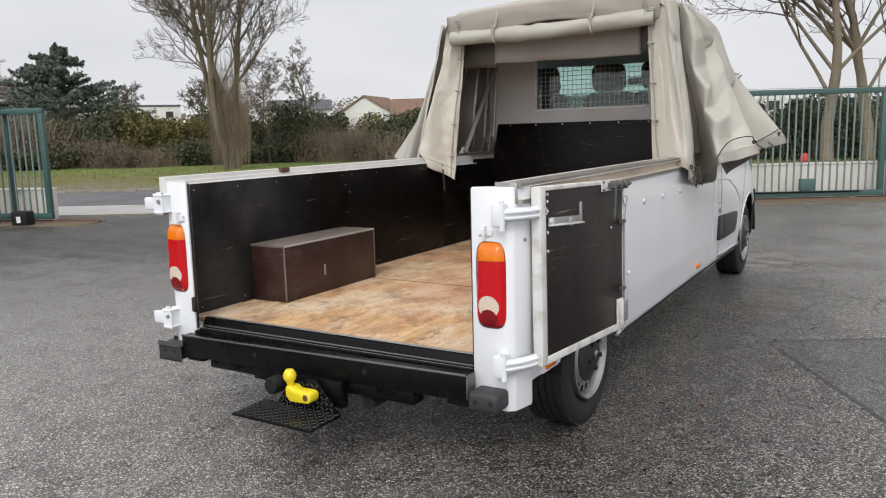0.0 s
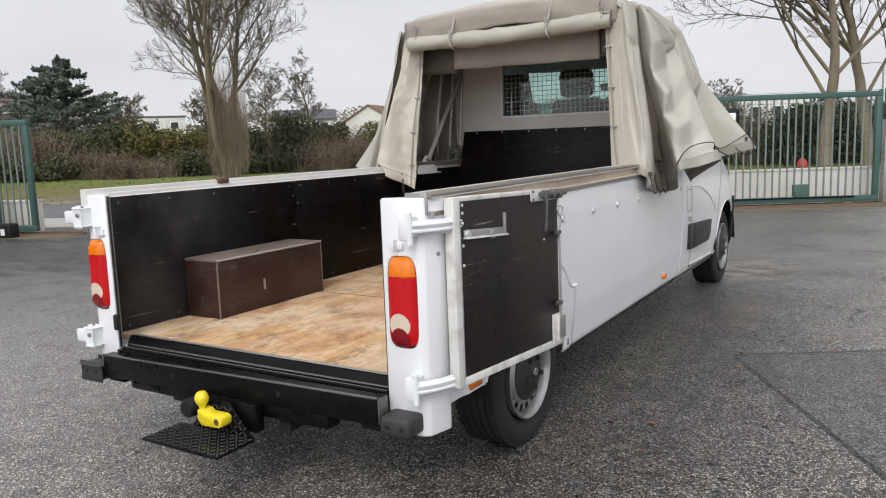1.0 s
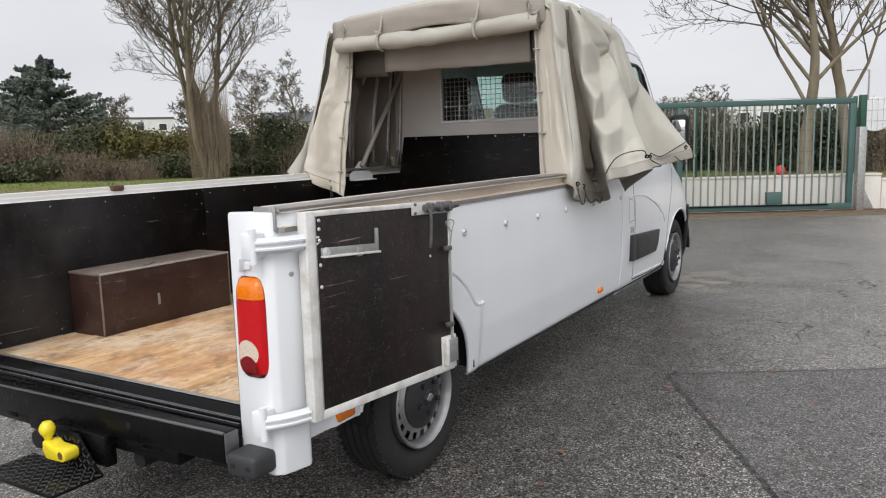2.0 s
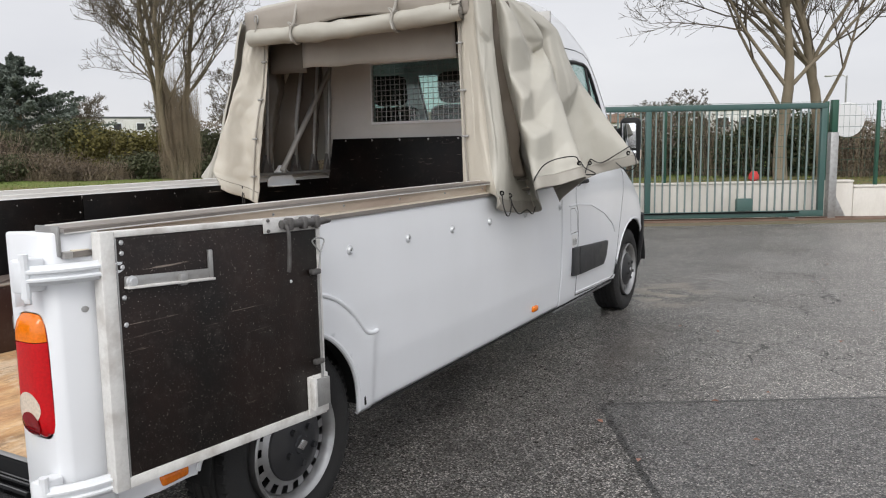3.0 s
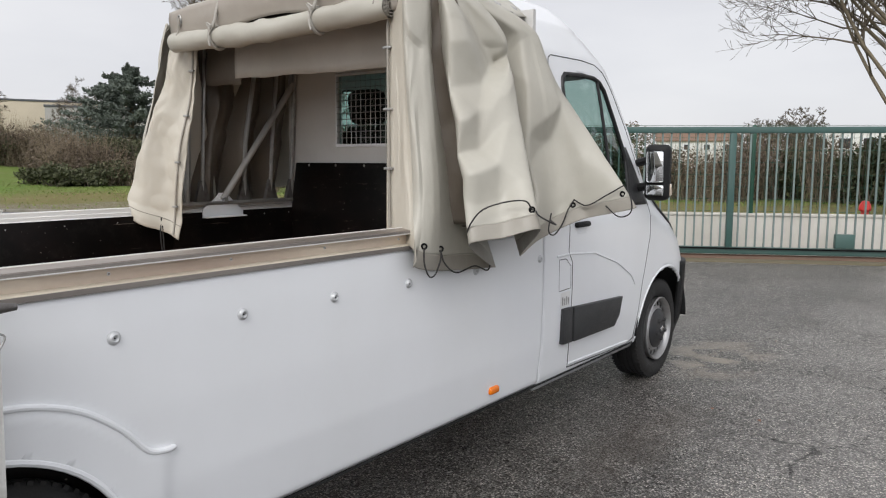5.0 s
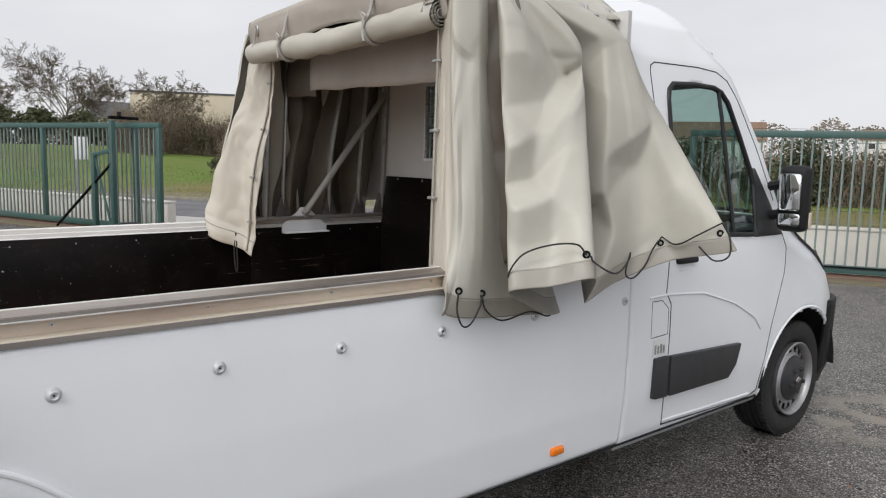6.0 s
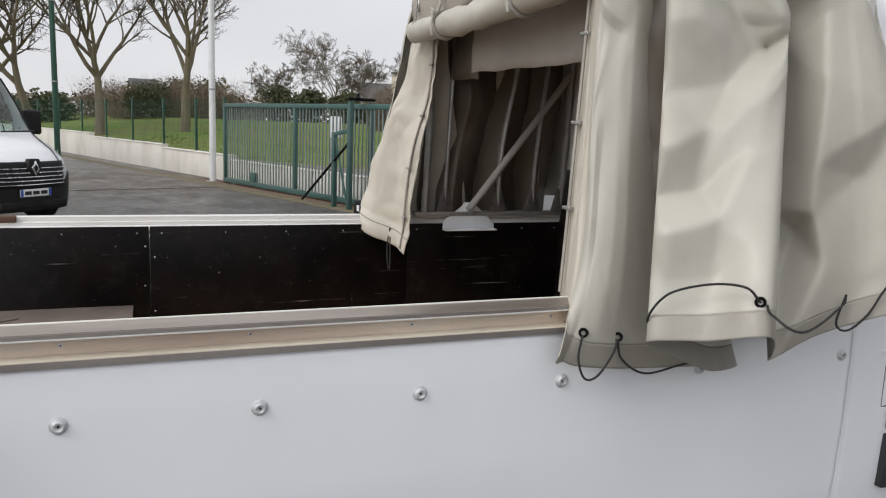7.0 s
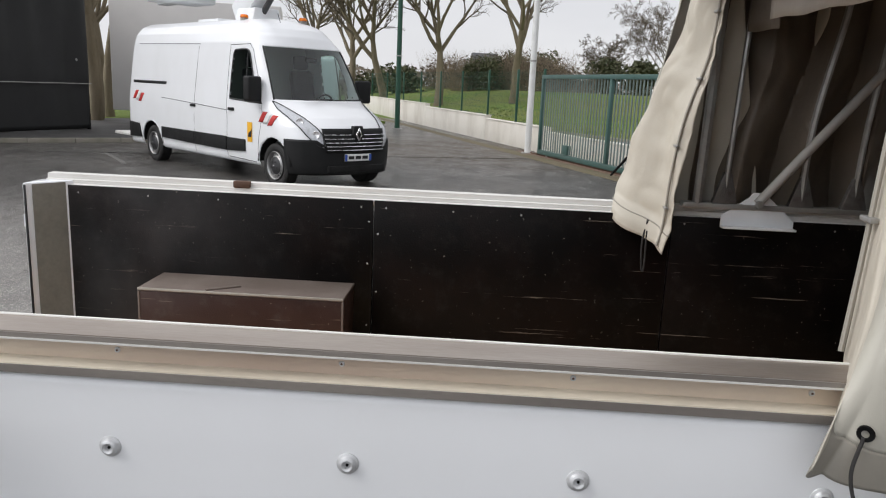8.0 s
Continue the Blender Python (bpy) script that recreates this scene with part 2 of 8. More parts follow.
def lens_mat(name, colour, rough=0.12, cells=140):
    m, nodes, links, p = node_mat(name)
    nt = m.node_tree
    g = noise_fac(nt, cells, 1.0, 0.3, 0.7)
    links.new(mix_rgb(nt, maths(nt, "MULTIPLY", g, 0.35), colour, tuple(c * 0.45 for c in colour)), p.inputs["Base Color"])
    p.inputs["Roughness"].default_value = rough
    p.inputs["Coat Weight"].default_value = 0.35
    p.inputs["Coat Roughness"].default_value = 0.05
    p.inputs["Specular IOR Level"].default_value = 0.35
    return m


LENS_RED = lens_mat("red_lens", (0.58, 0.002, 0.006), 0.06)
LENS_DARKRED = lens_mat("deep_red_lens", (0.22, 0.002, 0.006))
LENS_AMBER = lens_mat("amber_lens", (0.85, 0.20, 0.006))
LENS_CLEAR = lens_mat("milky_reverse_lens", (0.72, 0.60, 0.48))
LENS_HEAD = lens_mat("headlight_lens", (0.55, 0.57, 0.6), 0.08, 30)


def glass_mat(name, tint, rough=0.0):
    m, nodes, links, p = node_mat(name)
    p.inputs["Base Color"].default_value = (*tint, 1)
    p.inputs["Transmission Weight"].default_value = 1.0
    p.inputs["Roughness"].default_value = rough
    p.inputs["IOR"].default_value = 1.0
    p.inputs["Coat Weight"].default_value = 1.0
    p.inputs["Coat IOR"].default_value = 1.6
    p.inputs["Coat Roughness"].default_value = 0.01
    return m


GLASS = glass_mat("tinted_car_glass", (0.50, 0.67, 0.62))
DOOR_GLASS = glass_mat("dark_tinted_door_glass", (0.22, 0.34, 0.31))
m, nodes, links, p = node_mat("mirror_glass")
p.inputs["Base Color"].default_value = (0.8, 0.82, 0.83, 1)
p.inputs["Metallic"].default_value = 1.0
p.inputs["Roughness"].default_value = 0.02
MIRROR = m


def tarp_mat(name, base, dirt):
    m, nodes, links, p = node_mat(name)
    nt = m.node_tree
    stain = noise_fac(nt, 2.6, 7.0, 0.45, 0.85, (1, 1, 0.35))
    soft = noise_fac(nt, 9.0, 5.0, 0.3, 0.7)
    weave = noise_fac(nt, 420, 1.0, 0.3, 0.7)
    col = mix_rgb(nt, maths(nt, "MULTIPLY", stain, 0.65), base, dirt)
    col = mix_rgb(nt, maths(nt, "MULTIPLY", soft, 0.22), col, tuple(c * 0.72 for c in base))
    links.new(col, p.inputs["Base Color"])
    r = maths(nt, "MULTIPLY_ADD", soft, 0.22)
    r.node.inputs[2].default_value = 0.36
    links.new(r, p.inputs["Roughness"])
    p.inputs["Specular IOR Level"].default_value = 0.45
    h = maths(nt, "MULTIPLY_ADD", weave, 0.02)
    links.new(noise_fac(nt, 5.0, 6.0, 0.2, 0.8, (1, 1, 0.6), 0.6), h.node.inputs[2])
    add_bump(nt, p, h, 0.25, 0.015)
    return m


TARP = tarp_mat("grey_beige_pvc_tarpaulin", (0.44, 0.422, 0.365), (0.315, 0.288, 0.24))
TARP_LIGHT = tarp_mat("cream_pvc_tarpaulin", (0.52, 0.485, 0.41), (0.37, 0.33, 0.255))
# inside of the cloth: brown, darkened further for the shade under the canopy
TARP_IN_SHADE = tarp_mat("shaded_inside_of_tarpaulin", (0.125, 0.104, 0.082), (0.045, 0.037, 0.030))
# taupe cloth with the shade of the opening put into its colour
TARP_MID_SHADE = tarp_mat("shaded_taupe_pvc_tarpaulin", (0.36, 0.325, 0.28), (0.27, 0.24, 0.20))
# hem: taupe and dirty, part of its dark tone is painted shade
TARP_HEM = tarp_mat("taupe_pvc_hem", (0.30, 0.28, 0.24), (0.17, 0.15, 0.125))


def film_ply_mat(name="dark_film_faced_plywood", dusty=0.16, specks=0.45, spec=0.22, fine=9, dark=(0.006, 0.0048, 0.0042), light=(0.018, 0.011, 0.009), chip=0.72, grit=75, splash=0.0):
    """Dark brown film-faced plywood: scratches, dust and chipped spots."""
    m, nodes, links, p = node_mat(name)
    nt = m.node_tree
    blot = noise_fac(nt, 3.2, 6.0, 0.42, 0.75)
    col = mix_rgb(nt, maths(nt, "MULTIPLY", blot, 0.7), dark, light)
    dust = noise_fac(nt, fine, 8.0, 0.52, 0.82, (1, 1, 1), 0.75)
    col = mix_rgb(nt, maths(nt, "MULTIPLY", dust, dusty), col, (0.15, 0.135, 0.12))
    if splash:  # dust thrown up at the open end of the bed
        co = nodes.new("ShaderNodeTexCoord")
        sep = nodes.new("ShaderNodeSeparateXYZ")
        links.new(co.outputs["Object"], sep.inputs["Vector"])
        near = maths(nt, "SUBTRACT", 1.0, maths(nt, "MULTIPLY", sep.outputs["Y"], 0.85), True)
        near = maths(nt, "MULTIPLY", near, noise_fac(nt, 2.6, 7.0, 0.28, 0.72))
        col = mix_rgb(nt, maths(nt, "MULTIPLY", near, splash), col, (0.15, 0.148, 0.15))
    scratch = noise_fac(nt, 6, 6.0, 0.66, 0.70, (1, 0.35, 16.0), 0.65)
    col = mix_rgb(nt, maths(nt, "MULTIPLY", scratch, 0.6), col, (0.30, 0.25, 0.21))
    speck = noise_fac(nt, grit, 2.0, chip, chip + 0.05)
    col = mix_rgb(nt, maths(nt, "MULTIPLY", speck, specks), col, (0.45, 0.41, 0.36))
    links.new(col, p.inputs["Base Color"])
    r = maths(nt, "MULTIPLY_ADD", dust, 0.3)
    r.node.inputs[2].default_value = 0.36
    links.new(r, p.inputs["Roughness"])
    p.inputs["Specular IOR Level"].default_value = spec
    add_bump(nt, p, noise_fac(nt, 160, 2.0, 0.3, 0.7), 0.12, 0.003)
    return m


FILM_PLY = film_ply_mat(dusty=0.10, spec=0.16, dark=(0.0030, 0.0025, 0.0024), light=(0.013, 0.0075, 0.0065), splash=0.4)
LEAF_BOARD = film_ply_mat("scuffed_film_faced_board", 0.24, 0.5, 0.32, 22, light=(0.024, 0.012, 0.009), chip=0.67, grit=190)
BOX_PLY = film_ply_mat("reddish_brown_film_plywood", 0.3, 0.6, 0.35, 8, (0.034, 0.0155, 0.012), (0.062, 0.035, 0.028))
BOX_TOP = surface("dusty_brown_plywood", (0.15, 0.118, 0.10), (0.27, 0.23, 0.20), 0.5, big=6, fine=110, amount=0.6, grain=0.25, bump=0.15)


def floor_ply_mat():
    """Bare plywood with long rotary-cut grain, worn pale patches and dark stains."""
    m, nodes, links, p = node_mat("worn_plywood_floor")
    nt = m.node_tree
    grain = noise_fac(nt, 6.5, 6.0, 0.3, 0.7, (3.2, 0.55, 1), 0.65)
    col = mix_rgb(nt, grain, (0.68, 0.46, 0.24), (0.42, 0.21, 0.085))
    wear = noise_fac(nt, 2.2, 7.0, 0.42, 0.72, (1.6, 0.7, 1), 0.6)
    col = mix_rgb(nt, maths(nt, "MULTIPLY", wear, 0.85), col, (0.64, 0.52, 0.38))
    stain = noise_fac(nt, 3.6, 8.0, 0.47, 0.70, (1.2, 1.0, 1), 0.72)
    col = mix_rgb(nt, maths(nt, "MULTIPLY", stain, 0.9), col, (0.15, 0.095, 0.06))
    scuff = noise_fac(nt, 5.0, 9.0, 0.50, 0.60, (1.0, 0.55, 1), 0.8)
    col = mix_rgb(nt, maths(nt, "MULTIPLY", scuff, 0.6), col, (0.72, 0.60, 0.45))
    ring = noise_fac(nt, 22, 8.0, 0.53, 0.68, (2.5, 0.7, 1), 0.75)
    col = mix_rgb(nt, maths(nt, "MULTIPLY", ring, 0.75), col, (0.27, 0.155, 0.085))
    red = noise_fac(nt, 1.5, 5.0, 0.46, 0.66, (1.4, 0.8, 1), 0.6)
    col = mix_rgb(nt, maths(nt, "MULTIPLY", red, 0.45), col, (0.46, 0.19, 0.095))
    spill = noise_fac(nt, 6.5, 8.0, 0.585, 0.615, (1.3, 0.8, 1), 0.7)
    col = mix_rgb(nt, maths(nt, "MULTIPLY", spill, 0.5), col, (0.16, 0.10, 0.065))
    links.new(col, p.inputs["Base Color"])
    p.inputs["Roughness"].default_value = 0.72
    p.inputs["Specular IOR Level"].default_value = 0.3
    add_bump(nt, p, noise_fac(nt, 40, 4.0, 0.3, 0.7, (3, 0.5, 1)), 0.25, 0.003)
    return m


FLOOR_PLY = floor_ply_mat()


def asphalt_mat():
    """Damp coarse asphalt: stone chips, damp shiny areas with some sheen and shade put into the colour, an older patch
    with a joint round it, cracks and a rusty puddle mark.
    """
    m, nodes, links, p = node_mat("damp_yard_asphalt")
    nt = m.node_tree
    co = nodes.new("ShaderNodeTexCoord")
    vor = nodes.new("ShaderNodeTexVoronoi")
    vor.inputs["Scale"].default_value = 108
    links.new(co.outputs["Object"], vor.inputs["Vector"])
    chip = nodes.new("ShaderNodeSeparateColor")
    links.new(vor.outputs["Color"], chip.inputs["Color"])
    chips = maths(nt, "POWER", chip.outputs["Red"], 2.8)
    col = mix_rgb(nt, chips, (0.036, 0.0345, 0.0325), (0.36, 0.345, 0.325))
    gaps = nodes.new("ShaderNodeMapRange")  # tar between the stones
    gaps.inputs["From Min"].default_value, gaps.inputs["From Max"].default_value = 0.36, 0.62
    links.new(vor.outputs["Distance"], gaps.inputs["Value"])
    col = mix_rgb(nt, maths(nt, "MULTIPLY", gaps.outputs["Result"], 0.9), col, (0.006, 0.0057, 0.0053))
    pits = noise_fac(nt, 42, 3.0, 0.585, 0.62, (1.0, 0.8, 1), 0.7)
    col = mix_rgb(nt, maths(nt, "MULTIPLY", pits, 0.9), col, (0.010, 0.0095, 0.009))
    clumps = noise_fac(nt, 9, 7.0, 0.46, 0.60, (1, 1, 1), 0.78)
    col = mix_rgb(nt, maths(nt, "MULTIPLY", clumps, 0.34), col, (0.010, 0.009, 0.008))
    col = mix_rgb(nt, 1.0, col, (3.0, 2.93, 2.85), "MULTIPLY")
    # only the stones shine: the tar between them and the pits stay dull
    proud = maths(nt, "MULTIPLY", maths(nt, "SUBTRACT", 1.0, maths(nt, "MULTIPLY", gaps.outputs["Result"], 0.85)), maths(nt, "SUBTRACT", 1.0, maths(nt, "MULTIPLY", clumps, 0.5)))
    pock = nodes.new("ShaderNodeTexVoronoi")  # lost stones
    pock.inputs["Scale"].default_value = 15
    links.new(co.outputs["Object"], pock.inputs["Vector"])
    pock_rand = nodes.new("ShaderNodeSeparateColor")
    links.new(pock.outputs["Color"], pock_rand.inputs["Color"])
    lost = maths(nt, "LESS_THAN", pock.outputs["Distance"], maths(nt, "MULTIPLY", pock_rand.outputs["Red"], 0.26))
    lost = maths(nt, "MULTIPLY", lost, maths(nt, "GREATER_THAN", pock_rand.outputs["Green"], 0.55))
    col = mix_rgb(nt, maths(nt, "MULTIPLY", lost, 0.85), col, (0.008, 0.0075, 0.007))
    proud = maths(nt, "MULTIPLY", proud, maths(nt, "SUBTRACT", 1.0, maths(nt, "MULTIPLY", lost, 0.8)))
    streak = noise_fac(nt, 1.3, 8.0, 0.46, 0.60, (0.7, 2.2, 1), 0.68)  # hollows that hold the rain, west of the vehicle
    west = nodes.new("ShaderNodeSeparateXYZ")
    links.new(co.outputs["Object"], west.inputs["Vector"])
    streak = maths(nt, "MULTIPLY", streak, maths(nt, "MULTIPLY", maths(nt, "ADD", west.outputs["X"], 3.0), -0.35, True))
    col = mix_rgb(nt, maths(nt, "MULTIPLY", streak, 0.8), col, (0.022, 0.017, 0.012))
    wide = noise_fac(nt, 0.55, 7.0, 0.38, 0.64)
    col = mix_rgb(nt, maths(nt, "MULTIPLY", wide, 0.18), col, (0.17, 0.162, 0.152))
    mid = noise_fac(nt, 2.4, 6.0, 0.48, 0.78)
    col = mix_rgb(nt, maths(nt, "MULTIPLY", mid, 0.3), col, (0.030, 0.027, 0.024))
    # older patch: its corner and two straight joints
    sep = nodes.new("ShaderNodeSeparateXYZ")
    links.new(co.outputs["Object"], sep.inputs["Vector"])

    def line(ax, ay, c):
        q = maths(nt, "MULTIPLY_ADD", sep.outputs["X"], ax)
        k = maths(nt, "MULTIPLY_ADD", sep.outputs["Y"], ay)
        k.node.inputs[2].default_value = c
        links.new(k, q.node.inputs[2])
        return q

    wob = maths(nt, "MULTIPLY", noise_fac(nt, 9, 3.0, 0.0, 1.0), 0.05)
    d1 = maths(nt, "ADD", line(0.51, -0.86, 1.602), wob)
    d2 = maths(nt, "ADD", line(0.87, 0.49, -2.69), wob)
    inside = maths(nt, "MINIMUM", d1, d2)
    patch = maths(nt, "GREATER_THAN", inside, 0.0)
    col = mix_rgb(nt, maths(nt, "MULTIPLY", patch, 0.45), col, (0.085, 0.085, 0.087))
    coarse = maths(nt, "GREATER_THAN", d1, 0.0)
    joint = maths(nt, "LESS_THAN", maths(nt, "ABSOLUTE", inside), 0.018)
    col = mix_rgb(nt, maths(nt, "MULTIPLY", joint, 0.9), col, (0.008, 0.0075, 0.007))
    # the side away from the vehicle has begun to dry
    dry = maths(nt, "MULTIPLY", maths(nt, "SUBTRACT", sep.outputs["X"], maths(nt, "MULTIPLY_ADD", noise_fac(nt, 0.9, 5.0, 0.2, 0.8), 1.6)), 0.9, True)
    dry = maths(nt, "MULTIPLY", dry, maths(nt, "SUBTRACT", 1.0, maths(nt, "MULTIPLY", coarse, 0.85)))
    col = mix_rgb(nt, dry, col, (1.45, 1.44, 1.42), "MULTIPLY")
    col = mix_rgb(nt, maths(nt, "MULTIPLY", dry, 0.3), col, (0.27, 0.266, 0.26))
    # cracks
    crk = nodes.new("ShaderNodeTexVoronoi")
    crk.feature = "DISTANCE_TO_EDGE"
    crk.inputs["Scale"].default_value = 0.75
    warp = nodes.new("ShaderNodeTexNoise")
    warp.inputs["Scale"].default_value = 3.0
    warp.inputs["Detail"].default_value = 6.0
    links.new(co.outputs["Object"], warp.inputs["Vector"])
    wv = nodes.new("ShaderNodeVectorMath")
    wv.operation = "MULTIPLY_ADD"
    wv.inputs[1].default_value = (0.7, 0.7, 0)
    links.new(warp.outputs["Color"], wv.inputs[0])
    links.new(co.outputs["Object"], wv.inputs[2])
    links.new(wv.outputs["Vector"], crk.inputs["Vector"])
    far = maths(nt, "GREATER_THAN", maths(nt, "ADD", sep.outputs["Y"], maths(nt, "MULTIPLY", mid, 0.8)), 4.2)
    cr = maths(nt, "MULTIPLY", maths(nt, "LESS_THAN", crk.outputs["Distance"], 0.005), far)
    cr = maths(nt, "MULTIPLY", cr, noise_fac(nt, 1.1, 3.0, 0.45, 0.55))
    col = mix_rgb(nt, maths(nt, "MULTIPLY", cr, 0.9), col, (0.02, 0.018, 0.016))
    # rusty drying mark in front of the lorry
    def blob(cx, cy, sx, sy):
        a = maths(nt, "DIVIDE", maths(nt, "SUBTRACT", sep.outputs["X"], cx), sx)
        b = maths(nt, "DIVIDE", maths(nt, "SUBTRACT", sep.outputs["Y"], cy), sy)
        q = maths(nt, "ADD", maths(nt, "MULTIPLY", a, a), maths(nt, "MULTIPLY", b, b))
        q = maths(nt, "ADD", q, maths(nt, "MULTIPLY", noise_fac(nt, 3.5, 6.0, 0.2, 0.8), 1.2))
        return maths(nt, "SUBTRACT", 1.6, q, True)
    col = mix_rgb(nt, maths(nt, "MULTIPLY", maths(nt, "MULTIPLY", blob(1.12, 6.05, 0.42, 0.75), noise_fac(nt, 3.2, 6.0, 0.46, 0.54)), 0.85), col, (0.34, 0.295, 0.235))
    col = mix_rgb(nt, maths(nt, "MULTIPLY", blob(1.35, 4.0, 0.25, 0.9), 0.35), col, (0.12, 0.09, 0.065))
    # dark wedge along the lorry: wet, with its shade put into the colour
    dark_ground = maths(nt, "MULTIPLY", blob(1.2, 2.2, 0.85, 3.4), 0.8, True)
    # wide darker areas of the west yard
    dark_ground = maths(nt, "MAXIMUM", dark_ground, maths(nt, "MULTIPLY", blob(-9.0, 5.0, 8.0, 7.5), 0.9, True))
    dark_ground = maths(nt, "MAXIMUM", dark_ground, maths(nt, "MULTIPLY", blob(-11.0, -4.5, 7.0, 6.0), 0.85, True))
    col = mix_rgb(nt, maths(nt, "MULTIPLY", dark_ground, 0.68), col, (0.020, 0.017, 0.014))
    # brown silt and moss gathered along the wall and gate
    silt = maths(nt, "MULTIPLY", blob(-18.5, 3.0, 5.5, 14.0), 0.8, True)
    silt = maths(nt, "MULTIPLY", silt, noise_fac(nt, 1.6, 6.0, 0.25, 0.7))
    col = mix_rgb(nt, silt, col, (0.085, 0.060, 0.034))
    # rain water film on the yard's low side; sky sheen also painted into colour
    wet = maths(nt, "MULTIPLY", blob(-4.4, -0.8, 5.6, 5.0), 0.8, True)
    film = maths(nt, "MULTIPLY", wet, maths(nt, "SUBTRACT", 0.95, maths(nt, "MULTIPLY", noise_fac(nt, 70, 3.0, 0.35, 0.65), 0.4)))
    # reflected sky put into the base colour as a lighter tone
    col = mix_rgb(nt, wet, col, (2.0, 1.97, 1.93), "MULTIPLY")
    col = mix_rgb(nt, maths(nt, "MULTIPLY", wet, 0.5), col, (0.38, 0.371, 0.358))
    film = maths(nt, "SUBTRACT", film, maths(nt, "MULTIPLY", dry, 0.45))
    links.new(maths(nt, "MULTIPLY", maths(nt, "ADD", film, 1.0, True), maths(nt, "MULTIPLY", proud, maths(nt, "SUBTRACT", 1.0, maths(nt, "MULTIPLY", streak, 0.7)))), p.inputs["Coat Weight"])
    p.inputs["Coat Roughness"].default_value = 0.16
    p.inputs["Coat IOR"].default_value = 1.6
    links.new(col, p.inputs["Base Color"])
    damp = noise_fac(nt, 0.8, 6.0, 0.38, 0.66)
    r = maths(nt, "MULTIPLY_ADD", damp, -0.12)
    r.node.inputs[2].default_value = 0.36
    r = maths(nt, "ADD", r, maths(nt, "MULTIPLY", chip.outputs["Green"], 0.14))
    r = maths(nt, "ADD", r, maths(nt, "MULTIPLY", silt, 0.3))
    links.new(r, p.inputs["Roughness"])
    links.new(maths(nt, "MULTIPLY", maths(nt, "SUBTRACT", 1.0, maths(nt, "MULTIPLY", silt, 0.8)), proud), p.inputs["Specular IOR Level"])
    h = maths(nt, "MULTIPLY_ADD", vor.outputs["Distance"], -0.8)
    links.new(noise_fac(nt, 28, 3.0, 0.2, 0.8), h.node.inputs[2])
    add_bump(nt, p, h, 1.0, 0.013)
    wet_b = nodes.new("ShaderNodeBump")
    wet_b.inputs["Distance"].default_value = 0.012
    links.new(maths(nt, "SUBTRACT", 0.75, maths(nt, "MULTIPLY", wet, 0.45)), wet_b.inputs["Strength"])
    links.new(h, wet_b.inputs["Height"])
    links.new(wet_b.outputs["Normal"], p.inputs["Coat Normal"])
    return m


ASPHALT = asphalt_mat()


def grass_mat():
    m, nodes, links, p = node_mat("winter_grass")
    nt = m.node_tree
    a = noise_fac(nt, 0.16, 5.0, 0.36, 0.62)
    b = noise_fac(nt, 2.5, 6.0, 0.3, 0.7)
    col = mix_rgb(nt, a, (0.135, 0.215, 0.045), (0.19, 0.215, 0.07))
    # worn earth and gravel along the road
    co = nodes.new("ShaderNodeTexCoord")
    sep = nodes.new("ShaderNodeSeparateXYZ")
    mp = nodes.new("ShaderNodeMapping")
    mp.vector_type = "TEXTURE"
    mp.inputs["Location"].default_value = (0, 12.9, 0)
    mp.inputs["Rotation"].default_value = (0, 0, radians(29.1))
    links.new(co.outputs["Object"], mp.inputs["Vector"])
    links.new(mp.outputs["Vector"], sep.inputs["Vector"])
    edge = maths(nt, "ADD", sep.outputs["Y"], maths(nt, "MULTIPLY", noise_fac(nt, 0.35, 6.0, 0.2, 0.8), 7.0))
    edge = maths(nt, "SUBTRACT", edge, 3.5)
    bare = maths(nt, "MULTIPLY", maths(nt, "SUBTRACT", 11.8, edge), 0.45, True)
    dull = maths(nt, "MULTIPLY", maths(nt, "SUBTRACT", 18.6, edge), 0.6, True)
    along = maths(nt, "MULTIPLY", maths(nt, "ADD", sep.outputs["X"], 27.0), 0.25, True)
    col = mix_rgb(nt, maths(nt, "MULTIPLY", maths(nt, "MULTIPLY", dull, along), 0.8), col, (0.225, 0.175, 0.085))
    stony = mix_rgb(nt, noise_fac(nt, 7.0, 6.0, 0.4, 0.65, rough=0.8), (0.15, 0.12, 0.075), (0.38, 0.345, 0.29))
    col = mix_rgb(nt, maths(nt, "MULTIPLY", maths(nt, "MULTIPLY", bare, along), 0.85), col, stony)
    col = mix_rgb(nt, maths(nt, "MULTIPLY", b, 0.3), col, (0.10, 0.14, 0.04))
    col = mix_rgb(nt, maths(nt, "MULTIPLY", noise_fac(nt, 0.5, 6.0, 0.55, 0.75), 0.4), col, (0.26, 0.22, 0.13))
    links.new(col, p.inputs["Base Color"])
    p.inputs["Roughness"].default_value = 0.95
    p.inputs["Specular IOR Level"].default_value = 0.15
    add_bump(nt, p, noise_fac(nt, 14, 5.0, 0.2, 0.8), 0.8, 0.08)
    return m


GRASS = grass_mat()


def leaf_mat(name, a, b):
    m, nodes, links, p = node_mat(name)
    nt = m.node_tree
    geo = nodes.new("ShaderNodeNewGeometry")
    col = mix_rgb(nt, geo.outputs["Random Per Island"], a, b)
    col = mix_rgb(nt, maths(nt, "MULTIPLY", noise_fac(nt, 0.7, 4.0, 0.4, 0.65), 0.5), col, tuple(c * 0.6 for c in a))
    links.new(col, p.inputs["Base Color"])
    p.inputs["Roughness"].default_value = 0.75
    p.inputs["Specular IOR Level"].default_value = 0.2
    return m


